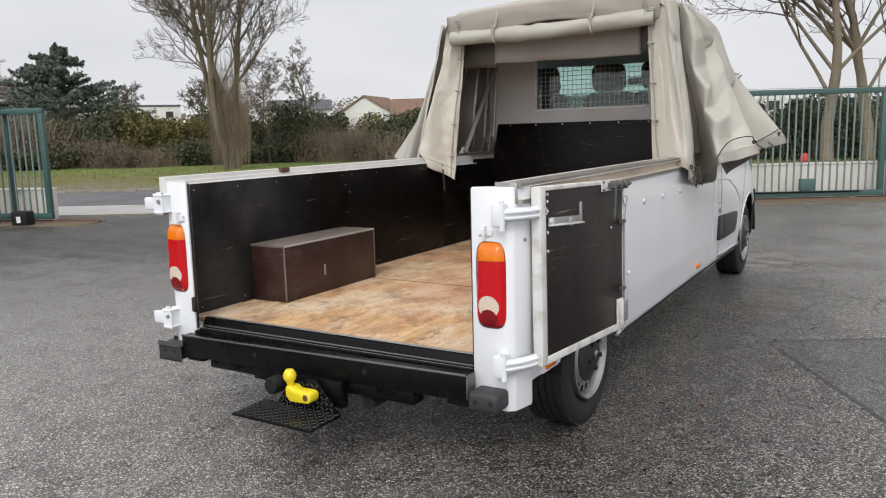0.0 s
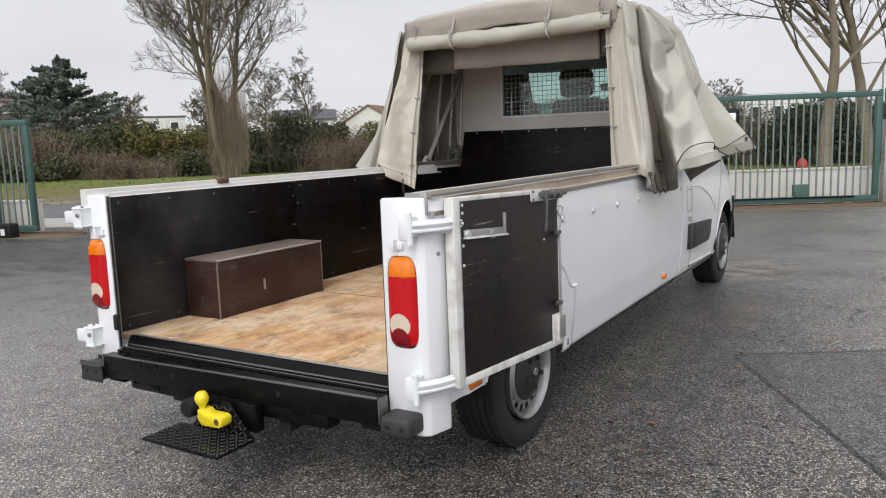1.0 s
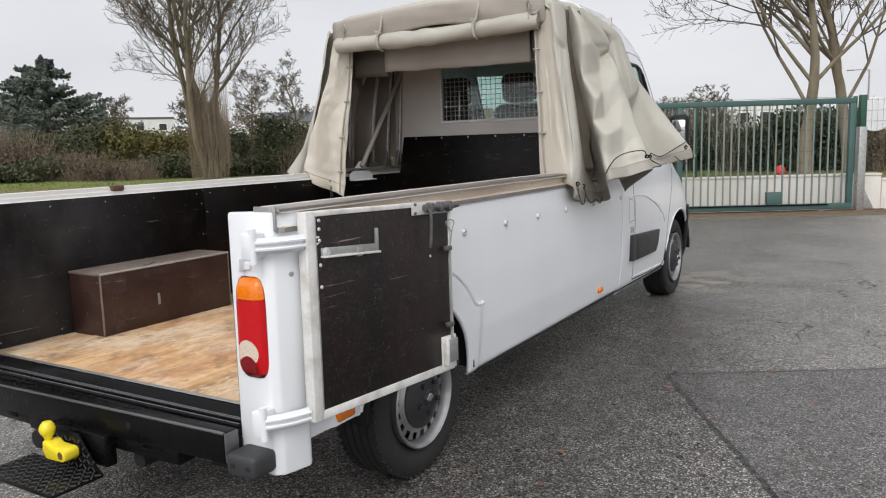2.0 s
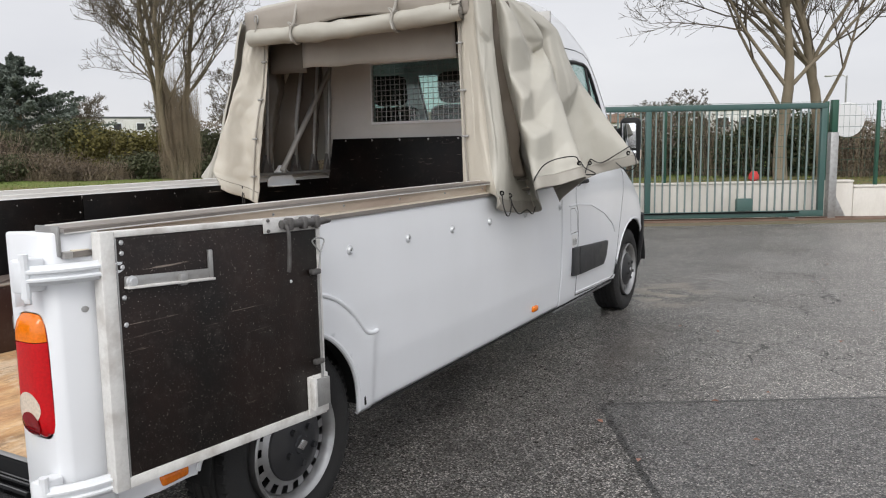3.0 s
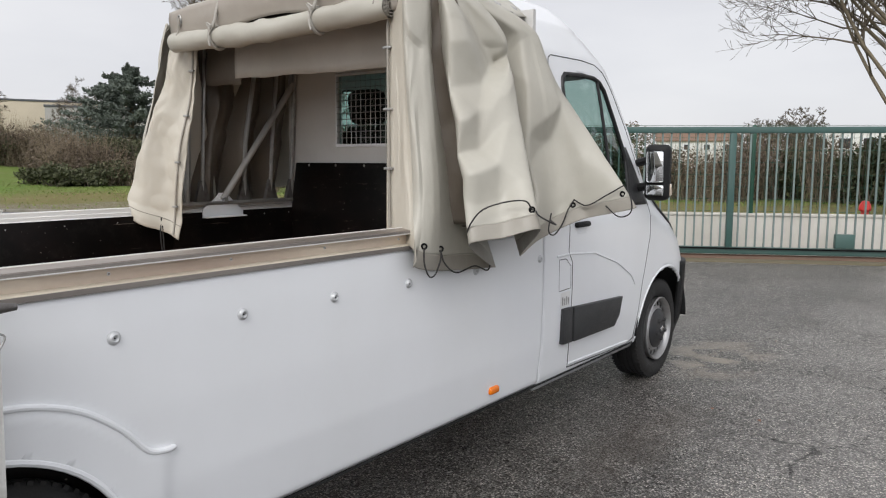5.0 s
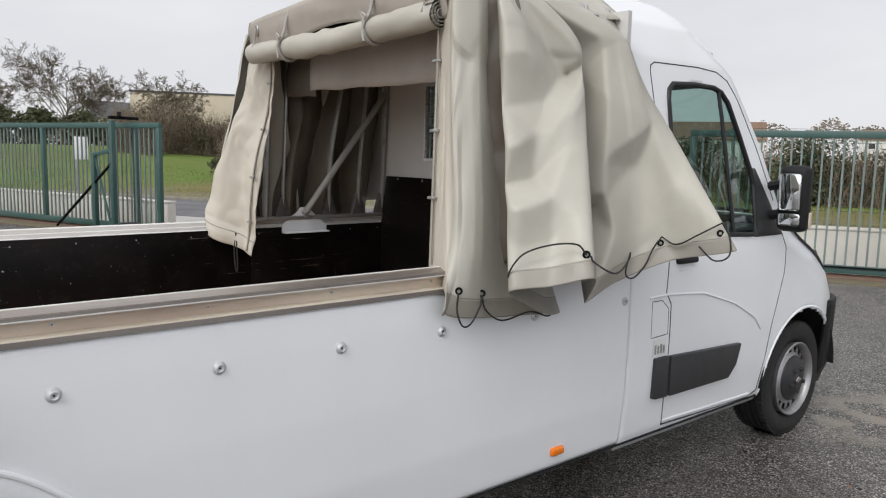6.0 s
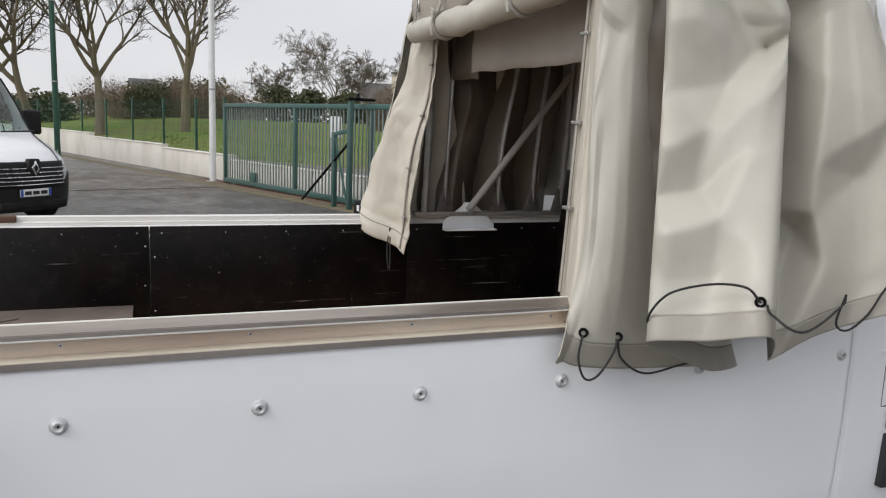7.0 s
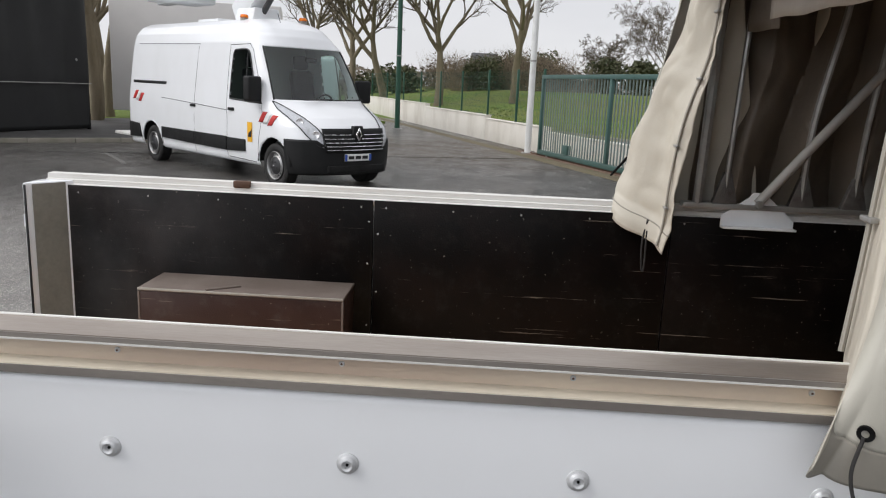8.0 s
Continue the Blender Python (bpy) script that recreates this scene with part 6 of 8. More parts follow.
# storage box in the bed
def storage_box():
    t = thing("storage_box", "brown plywood wheel-arch box with dusty lid in the load bed", "box", pose(-0.760, 0.94, 0.531))
    part("carcass", box(-0.128, 0.12, -0.41, 0.41, 0.0, 0.298, 0.003), BOX_PLY, t)
    part("lid", box(-0.128, 0.123, -0.413, 0.413, 0.299, 0.312, 0.003), BOX_TOP, t, "dusty worn lid")
    for y in (-0.41, 0.41):
        part("corner_strip", box(0.114, 0.1225, y - 0.004, y + 0.004, 0.0, 0.298, 0.002), BOX_TOP, t, "pale chipped corner")
    part("scrap_of_wood", box(-0.02, 0.0, -0.19, -0.05, 0.312, 0.318, 0.002, m=pose(0.01, 0.02, 0, 0, 0, 35)), BOX_TOP, t)
    part("hasp", box(0.1202, 0.125, -0.09, -0.075, 0.10, 0.16, 0.002), GALV, t)
    part("lid_edge", box(0.121, 0.1245, -0.413, 0.413, 0.303, 0.3125, 0.001), STRAP, t, "pale chipped lid edge")


storage_box()


# ---- canvas canopy ----
canopy = thing("canvas_canopy", "grey-beige tarpaulin canopy pushed up behind the cab, sides hanging loose", "canopy")

# folds of the hanging side: at the top (x, y), at the hem (x, y, z)
FOLDS = [
    (0.70, 2.675, 0.775, 2.582, 1.205),
    (0.75, 2.655, 0.860, 2.556, 1.200),
    (0.80, 2.638, 0.955, 2.510, 1.190),
    (0.85, 2.620, 1.035, 2.440, 1.098),
    (0.885, 2.700, 1.040, 2.600, 1.060),
    (0.845, 2.790, 0.998, 3.060, 1.020),
    (0.875, 2.790, 1.120, 2.860, 1.060),
    (0.90, 2.775, 1.195, 2.590, 1.178),
    (0.90, 2.830, 1.300, 2.680, 1.205),
    (0.92, 2.950, 1.412, 2.768, 1.240),
    (0.88, 2.990, 1.200, 3.000, 1.120),
    (0.87, 3.030, 1.165, 3.030, 1.090),
    (0.895, 3.100, 1.155, 3.215, 1.150),
    (0.88, 3.250, 1.265, 3.430, 1.235),
    (0.84, 3.480, 1.497, 3.490, 1.298),
    (0.78, 3.640, 1.180, 3.600, 1.320),
    (0.76, 3.660, 0.930, 3.640, 1.340),
]


def spline(vals, s):
    i = min(int(s), len(vals) - 2)
    t = s - i
    p1, p2 = vals[i], vals[i + 1]
    p0 = vals[i - 1] if i > 0 else 2 * p1 - p2
    p3 = vals[i + 2] if i + 2 < len(vals) else 2 * p2 - p1
    k = 0.42
    m1, m2 = k * (p2 - p0), k * (p3 - p1)
    return (2 * t ** 3 - 3 * t * t + 1) * p1 + (t ** 3 - 2 * t * t + t) * m1 + (-2 * t ** 3 + 3 * t * t) * p2 + (t ** 3 - t * t) * m2


COLS = [list(c) for c in zip(*FOLDS)]


def crease(q, a, b, width, depth):
    """Push of a crease that runs from a to b: sharp along the line, fading out sideways."""
    a, b = Vector(a), Vector(b)
    d = b - a
    k = min(1.0, max(0.0, (q - a).dot(d) / d.length_squared))
    r = (q - (a + d * k)).length / width
    return depth * math.exp(-r) if depth < 0 else depth * math.exp(-r * r)


# soft hollows of the right-hand side: line, width, depth
CREASES = [
    ((0.98, 2.98, 1.87), (1.06, 3.04, 1.97), 0.03, -0.05),
    ((0.93, 2.76, 1.95), (1.03, 2.86, 1.35), 0.07, -0.05),
]

# breaks in the cloth: line in (fold, fall), push on its left and right as it runs, and how far each spreads
BREAKS = [
    ([(2.7, 0.14), (3.04, 0.19), (3.48, 0.22), (3.8, 0.23)], 0.006, -0.008, 0.05, 0.05),
    ([(3.2, 0.40), (3.0, 0.60), (2.9, 0.82)], -0.007, 0.005, 0.05, 0.05),
    ([(1.2, 0.25), (1.4, 0.55), (1.2, 0.85)], -0.010, 0.008, 0.04, 0.05),
    ([(1.8, 0.40), (1.6, 0.70), (1.9, 0.95)], 0.010, -0.008, 0.04, 0.05),
]
FOLD_W, FALL_W = 0.115, 1.05

# buckles of the stiff cloth, as corners of flat facets: (fold, fall, push)
BUCKLES = [
    (7.2, 0.41, -0.030), (8.1, 0.39, -0.030), (8.45, 0.31, -0.042), (8.15, 0.19, -0.035), (8.85, 0.22, 0.030),
    (8.65, 0.38, 0.028), (8.52, 0.56, 0.016), (7.55, 0.22, 0.030), (7.15, 0.27, 0.008), (7.7, 0.665, -0.032),
    (6.85, 0.675, -0.016), (7.05, 0.54, 0.020), (7.4, 0.54, 0.020), (7.78, 0.50, -0.014), (8.15, 0.50, 0.012),
    (7.35, 0.745, 0.032), (8.1, 0.715, 0.018), (7.4, 0.87, 0.0), (8.2, 0.86, -0.016), (8.6, 0.80, 0.008),
    (11.65, 0.725, -0.050), (11.2, 0.20, -0.042), (11.15, 0.45, -0.052), (11.15, 0.65, -0.040), (12.2, 0.12, 0.030),
    (12.1, 0.35, 0.042), (11.9, 0.56, 0.036), (11.85, 0.68, 0.024), (12.6, 0.62, -0.016), (13.2, 0.45, 0.016),
]
LOW_BUCKLES = [(11.3, 0.83, -0.040), (12.0, 0.83, 0.024), (12.6, 0.89, -0.014), (11.6, 0.94, 0.016), (13.3, 0.74, 0.012)]


def buckle_grid():
    """Heights of the facets over (fold, fall), slightly rounded along the creases."""
    pts = BUCKLES + LOW_BUCKLES
    for t in (0.0, 0.25, 0.5, 0.75, 1.0):
        pts = pts + [(e, t, 0.0) for e in (0.0, 6.5, 9.25, 10.1, 14.2, float(len(FOLDS)))]
    pts += [(e, t, 0.0) for e in (7.5, 8.4, 11.2, 12.2, 13.2) for t in (0.0, 1.0)]
    flat = [Vector((a * 0.20, b * FALL_W)) for a, b, h in pts]
    tri = geometry.delaunay_2d_cdt(flat, [], [], 0, 1e-5)
    ns, nt = 22 * len(FOLDS), 180
    S, T = np.meshgrid(np.linspace(0, len(FOLDS), ns) * 0.20, np.linspace(0, 1, nt) * FALL_W, indexing="ij")
    H = np.zeros((ns, nt))
    for f in tri[2]:
        (ax, ay), (bx, by), (cx, cy) = [tri[0][k] for k in f]
        ha, hb, hc = [pts[tri[3][k][0]][2] for k in f]
        det = (by - cy) * (ax - cx) + (cx - bx) * (ay - cy)
        u = ((by - cy) * (S - cx) + (cx - bx) * (T - cy)) / det
        v = ((cy - ay) * (S - cx) + (ax - cx) * (T - cy)) / det
        w = 1 - u - v
        inn = (u > -1e-6) & (v > -1e-6) & (w > -1e-6)
        H[inn] = (u * ha + v * hb + w * hc)[inn]
    for k in range(6):
        P = np.pad(H, 1, mode="edge")
        H = (P[:-2, 1:-1] + P[2:, 1:-1] + P[1:-1, :-2] + P[1:-1, 2:] + 2 * H) / 6
    return H


BUCKLED = buckle_grid()


def buckled(s, t):
    a = min(max(s, 0.0), len(FOLDS)) / len(FOLDS) * (BUCKLED.shape[0] - 1)
    b = min(max(t, 0.0), 1.0) * (BUCKLED.shape[1] - 1)
    i, j = min(int(a), BUCKLED.shape[0] - 2), min(int(b), BUCKLED.shape[1] - 2)
    a, b = a - i, b - j
    return float((BUCKLED[i, j] * (1 - a) + BUCKLED[i + 1, j] * a) * (1 - b) + (BUCKLED[i, j + 1] * (1 - a) + BUCKLED[i + 1, j + 1] * a) * b)


def broken(s, t):
    """Push of all the breaks at one place of the cloth."""
    out = 0.0
    q = Vector((s * FOLD_W, t * FALL_W))
    for line, hl, hr, wl_, wr_ in BREAKS:
        if s < min(a for a, b in line) - 2.4 or s > max(a for a, b in line) + 2.4:
            continue
        pts = [Vector((a * FOLD_W, b * FALL_W)) for a, b in line]
        best, n = None, len(pts) - 1
        for i in range(n):
            d = pts[i + 1] - pts[i]
            k = min(1.0, max(0.0, (q - pts[i]).dot(d) / d.length_squared))
            r = q - (pts[i] + d * k)
            if best is None or r.length < best[0]:
                best = (r.length, (i + k) / n, d.x * r.y - d.y * r.x)
        r, k, turn = best
        fade = min(1.0, k / 0.28, (1 - k) / 0.28)
        fade = fade * fade * (3 - 2 * fade)
        h, w = (hl, wl_) if turn < 0 else (hr, wr_)
        mean = (hl + hr) / 2
        soft = min(1.0, r / (0.010 if hr == 0.0 or hl == 0.0 else 0.016))
        soft = soft * soft * (3 - 2 * soft)
        out += 1.35 * fade * (mean + (h - mean) * soft) * math.exp(-(r / w))
    return out


# where the cloth breaks over the frame: fold number, (x, y) of the knee
KNEES = {4: (0.915, 2.685), 5: (0.855, 2.815), 6: (0.90, 2.80), 7: (0.955, 2.755), 8: (1.00, 2.92), 9: (1.012, 3.112), 10: (0.93, 3.150), 11: (0.915, 3.170), 12: (0.945, 3.285), 13: (0.985, 3.435), 14: (0.90, 3.585)}
KNEE_T = 0.185
KX = [KNEES[i][0] if i in KNEES else f[0] + (f[2] - f[0]) * 0.19 for i, f in enumerate(FOLDS)]
KY = [KNEES[i][1] if i in KNEES else f[1] + (f[3] - f[1]) * 0.19 for i, f in enumerate(FOLDS)]


def drape(s, t, seed=0.0, amp=1.0):
    """Point of the hanging cloth: s along the folds, t from the top (0) to the hem (1)."""
    xt, yt = spline(COLS[0], s), spline(COLS[1], s)
    xh, yh, zh = spline(COLS[2], s), spline(COLS[3], s), spline(COLS[4], s)
    zt = 2.235
    kx, ky = spline(KX, s), spline(KY, s)
    kt = KNEE_T + 0.05 * math.sin(2.3 * s + 0.7)
    if t < kt:
        g = t / kt
        g = 1 - (1 - g) ** 1.5
        p = Vector((xt + (kx - xt) * g, yt + (ky - yt) * g, zt + (zh - zt) * t))
    else:
        g = (t - kt) / (1 - kt)
        g = g ** (1.0 if s < 12.5 else 0.93)
        p = Vector((kx + (xh - kx) * g, ky + (yh - ky) * g, zt + (zh - zt) * t))
    # cloth over the frame bends before it hangs
    n = noise.noise(Vector((s * 0.55 + seed, t * 3.0, 1.7))) * 0.016 + noise.noise(Vector((s * 1.3 + seed, t * 5.5 + s * 0.5, 4.1))) * 0.008
    n += abs(noise.noise(Vector((s * 0.9 + seed, t * 4.0 - s * 0.7, 8.3)))) * 0.012
    # short sharp pinches in the stiff cloth
    pin = noise.noise(Vector((s * 0.8 + seed, t * 4.2 + 0.35 * s, 12.6)))
    n += 0.020 * max(0.0, 0.22 - abs(pin)) / 0.22 * max(0.0, noise.noise(Vector((s * 0.5 + seed, t * 2.2, 3.3))) + 0.25)
    n *= amp * min(1.0, t * 3 + 0.15) * (1.0 - 0.35 * t) * (0.55 if s > 6.5 else 0.8)
    p += Vector((0.75, -0.55, 0.0)) * n
    if seed == 0.0:
        d = 0.0
        for ca, cb, w, dp in CREASES:
            d += crease(p, ca, cb, w, dp)
        d += broken(s, t) + (1.5 if s < 9.5 else 2.1) * buckled(s, t)
        p += Vector((0.8, -0.6, 0.0)) * d
        # the corner of the cloth lies out over the rail
        fl = (s / 2.35 if s < 2.35 else max(0.0, (3.1 - s) / 0.75)) * max(0.0, (t - 0.80) / 0.20) ** 2
        p += Vector((0.095, -0.072, -0.045)) * fl
        p.x += 0.03 * max(0.0, 1 - abs(s - 3.6) / 1.5) * math.sin(math.pi * t ** 2.2)
        p.x -= 0.045 * max(0.0, 1 - abs(s - 5.0) / 1.1) * math.sin(math.pi * t)
        p.y += 0.05 * max(0.0, 1 - abs(s - 3.0) / 1.3) * math.sin(math.pi * t ** 2.5)
    return p


NS = len(FOLDS) - 1
HEM = 0.945


def cloth_side(side, seed, s0, s1, t0, t1, mat, label, name="side_curtain", push=0.0):
    nu, nv = int((s1 - s0) * 22), int((t1 - t0) * 170) + 2
    def f(u, v):
        p = drape(s0 + (s1 - s0) * u, t0 + (t1 - t0) * v, seed)
        p += Vector((0.006, -0.004, 0)) * push
        p.x = p.x * side
        return p
    ob = part(name, sheet(nu, nv, f), mat, canopy, label, 60)
    thick(ob, 0.0025, 0.0)
    return ob


cloth_side(1, 0.0, 0.0, 2.35, 0.0, 1.0, TARP_LIGHT, "cream tarpaulin corner flap")
right = cloth_side(1, 0.0, 2.35, NS, 0.0, HEM, TARP, "grey-beige tarpaulin hanging in deep folds")
hem = cloth_side(1, 0.0, 2.35, NS, HEM, 1.0, TARP_HEM, "taupe hem with eyelets, dirty and darkened for shade", "hem")
hem.parent = right
left = cloth_side(-1, 7.3, 2.6, NS, 0.0, 1.0, TARP, "grey-beige tarpaulin hanging outside the left rail")


# left rear flap: broad at its foot, drawn outwards
def left_flap(u, v):
    top_in, top_out = Vector((-0.712, 2.73, 2.12)), Vector((-0.83, 2.66, 2.20))
    bot_in, bot_out = Vector((-0.755, 2.60, 1.066)), Vector((-0.905, 2.405, 1.185))
    a, b = top_in.lerp(top_out, u), bot_in.lerp(bot_out, u)
    p = a.lerp(b, v)
    p.x -= (0.085 * max(0.0, v - 0.25) / 0.75 * (1.0 if v < 0.9 else max(0.0, 1 - (v - 0.9) / 0.06))) * u
    p += Vector((0.2, -1, 0)) * (0.026 * noise.noise(Vector((u * 2.2 + 3, v * 5, 2))) + 0.012 * abs(noise.noise(Vector((u * 4.0, v * 11, 6)))) + 0.014 * math.sin(u * 7 + v * 2) * v)
    return p


flap = part("corner_flap", sheet(32, 90, left_flap), TARP_LIGHT, canopy, "cream tarpaulin rear flap", 60)
thick(flap, 0.0025, 0.0)
for v0, nm in ((0.93, "hem_line"),):
    part(nm, tube([left_flap(k / 16, v0) + Vector((0, -0.004, 0)) for k in range(17)], 0.003, 6), TARP_HEM, flap)


# lacing bars: a cord held by clips down both edges of the opening
def lacing(points, parent, name="lacing_cord"):
    c = part(name, tube(smooth_path(points, 6), 0.0055, 6), TARP_HEM, parent, "taupe edge cord")
    return c


edge_l = [left_flap(0.12, v) + Vector((0, -0.01, 0)) for v in (0.02, 0.15, 0.3, 0.5, 0.7, 0.9, 0.985)]
lacing(edge_l, flap)
for v in (0.14, 0.37, 0.61, 0.84):
    p = left_flap(0.12, v) + Vector((0, -0.012, 0))
    part("lacing_clip", box(-0.02, 0.02, -0.008, 0.006, -0.005, 0.005, 0.002, m=Matrix.Translation(p)), GALV, flap)
edge_r = [drape(0.45, t) + Vector((-0.004, -0.012, 0)) for t in (0.03, 0.2, 0.4, 0.6, 0.8, 0.97)]
lacing(edge_r, right)
for t in (0.25, 0.5, 0.74):
    p = drape(0.45, t) + Vector((-0.004, -0.014, 0))
    part("lacing_clip", box(-0.022, 0.022, -0.008, 0.008, -0.005, 0.005, 0.002, m=Matrix.Translation(p)), GALV, right)


# roof cloth over the bows
def roof(u, v):
    x = -0.86 + 1.72 * u
    y = 2.615 + 0.965 * v
    e = abs(2 * u - 1)
    z = 2.325 + 0.035 * (1 - e * e) - 0.10 * max(0.0, e - 0.84) / 0.16
    z += 0.012 * noise.noise(Vector((u * 3, v * 4, 9.0))) - 0.012 * math.sin(v * math.pi * 3) ** 2
    z -= 0.05 * max(0.0, 0.05 - v) / 0.05
    return Vector((x, y, z))


top = part("roof_cloth", sheet(40, 30, roof), TARP, canopy, "grey-beige tarpaulin roof", 60)
thick(top, 0.0025, 0.0)


def header(u, v):
    x = -0.80 + 1.60 * u
    z = 2.285 + 0.035 * (1 - (2 * u - 1) ** 2) - (0.15 + 0.02 * math.sin(u * 9)) * v
    y = 2.612 - 0.010 * math.sin(v * math.pi) - 0.010 * noise.noise(Vector((u * 6, v * 2, 3))) + 0.02 * v
    return Vector((x, y, z))


hd = part("header_cloth", sheet(40, 8, header), TARP_MID_SHADE, canopy, "grey-beige band above the opening, shade in its colour", 60)
thick(hd, 0.0025, 0.0)


# rolled-up rear curtain with straps
def roll_axis(u):
    return Vector((-0.765 + 1.53 * u, 2.622, 2.128 + 0.018 * u - 0.018 * math.sin(u * math.pi)))


bm = bmesh.new()
rings = []
for k in range(61):
    c = roll_axis(k / 60)
    r0 = 0.053 + 0.008 * noise.noise(Vector((k * 0.22, 0, 5))) - 0.010 * sum(math.exp(-((k / 60 - q) / 0.012) ** 2) for q in (0.24, 0.72))
    rings.append([bm.verts.new(c + Vector((0, math.cos(a), math.sin(a))) * (r0 + 0.005 * noise.noise(Vector((math.cos(a) * 1.2 + k * 0.35, math.sin(a) * 1.2, 7))) + 0.003 * math.sin(2 * a + k * 0.2))) for a in [j * math.tau / 20 for j in range(20)]])
for A, B in zip(rings, rings[1:]):
    for j in range(20):
        bm.faces.new((A[j], A[(j + 1) % 20], B[(j + 1) % 20], B[j]))
roll = part("rolled_curtain", bm, TARP, canopy, "rolled-up tarpaulin rear curtain", 60)
for u, q in ((0.0, -1), (1.0, 1)):
    c = roll_axis(u)
    sp = [c + Vector((q * 0.001, math.cos(a) * r, math.sin(a) * r)) for a, r in [(k * 0.42, 0.008 + 0.00085 * k) for k in range(52)]]
    bm = bmesh.new()
    for a, b in zip(sp, sp[1:]):
        d = Vector((-q * 0.05, 0, 0))
        bm.faces.new([bm.verts.new(w) for w in (a, b, b + d, a + d)])
    thick(part("roll_spiral", bm, TARP_HEM, roll, "spiral end of the roll", 60), 0.003)
for u in (0.24, 0.72):
    c = roll_axis(u)
    st = part("roll_strap", tube([c + Vector((0.003 * math.sin(a * 2), math.cos(a) * 0.056, math.sin(a) * 0.056)) for a in [k * math.tau / 24 for k in range(24)]], 0.009, 6, closed=True), STRAP, roll)
    part("strap_tail", tube(smooth_path([c + Vector((0.0, -0.055, 0.02)), c + Vector((0.012, -0.03, 0.075)), c + Vector((0.02, -0.022, 0.13)), c + Vector((0.018, 0.0, 0.19))], 5), 0.008, 6), STRAP, roll)
    part("strap_knot", tube(smooth_path([c + Vector((x, -0.06, z)) for x, z in ((0, 0.03), (0.02, 0.05), (-0.012, 0.065), (0.012, 0.03), (0.0, -0.01), (0.012, -0.05))], 4), 0.005, 6), STRAP, roll)
for x in (-0.70, 0.70):
    part("eyelet_ring", tube([(x + 0.014 * math.cos(a), 2.603, 2.235 + 0.026 * math.sin(a)) for a in [k * math.tau / 16 for k in range(16)]], 0.004, 6, closed=True), GALV, hd)
    part("rubber_hook", tube(smooth_path([(x, 2.598, 2.245), (x + 0.008, 2.59, 2.215), (x + 0.004, 2.592, 2.18), (x + 0.01, 2.575, 2.15)], 5), 0.005, 6), TARP_HEM, hd)


# inner hanging strip below the roll
def strip_cloth(u, v, x0, x1, y, drop):
    x = x0 + (x1 - x0) * u
    return Vector((x, y + 0.02 * math.sin(u * 3) * v + 0.012 * noise.noise(Vector((x * 4, v * 2, 1))), 2.20 - drop * v - 0.015 * u + 0.01 * noise.noise(Vector((x * 6, 0, 8)))))


thick(part("inner_valance", sheet(30, 8, lambda u, v: strip_cloth(u, v, -0.50, 0.62, 2.80, 0.262)), TARP_MID_SHADE, canopy, "pale folded valance inside the opening, shade in its colour", 60), 0.0025, 0.0)
thick(part("inner_valance", sheet(16, 8, lambda u, v: strip_cloth(u, v, -0.80, -0.495, 2.83, 0.275)), TARP_IN_SHADE, canopy, "taupe valance end, shade in its colour", 60), 0.0025, 0.0)
thick(part("inner_valance", sheet(8, 8, lambda u, v: strip_cloth(u, v, 0.60, 0.78, 2.82, 0.25)), TARP_IN_SHADE, canopy, "taupe valance end, shade in its colour", 60), 0.0025, 0.0)


# inner lining of the left side, hanging in loose folds between the bows
def lining(u, v, side=-1):
    y = 2.72 + 0.77 * u
    w = (u * 3.3 + 0.25 * v + 0.5 * noise.noise(Vector((u * 2.2, v * 1.6, 5)))) % 1.0  # sharp pleats, one flank steeper
    x = 0.80 + 0.15 * (w / 0.72 if w < 0.72 else (1 - w) / 0.28) * (0.55 + 0.45 * v) + 0.03 * noise.noise(Vector((u * 5, v * 4, 2)))
    x += 0.025 * abs(noise.noise(Vector((u * 7 + 3 * v, v * 5, 9))))
    return Vector((side * (x + 0.06 * v + 0.03), y, 2.21 - 0.97 * v))


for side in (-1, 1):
    thick(part("inner_lining", sheet(90, 40, lambda u, v: lining(u, v, side)), TARP_IN_SHADE, canopy, "taupe inside of the tarpaulin, shade in its colour", 60), 0.0025, 0.0)

# frame: bows, braces, feet
for y, yt, r in ((2.74, 2.74, 0.020), (2.845, 2.85, 0.011), (3.145, 3.20, 0.014), (3.35, 3.375, 0.012), (3.52, 3.52, 0.014)):
    bow = part("bow", tube(smooth_path([(-0.895, y, 1.255), (-0.870, y, 1.6), (-0.845, yt, 2.0), (-0.815, yt, 2.20), (-0.72, yt, 2.285), (0.0, yt, 2.315), (0.72, yt, 2.285), (0.815, yt, 2.20), (0.845, yt, 2.0), (0.87, y, 1.6), (0.895, y, 1.255)], 5), r, 8), GALV, canopy, "grey steel canopy bow")
    if r < 0.018:
        for q in (-1, 1):
            part("bow_foot", prism([(y - 0.055, 1.247), (y + 0.055, 1.247), (y + 0.014, 1.385), (y - 0.014, 1.385)], q * 0.893 - 0.014, q * 0.893 + 0.014, "x", 0.003), PITTED, bow, "dark steel bow foot")
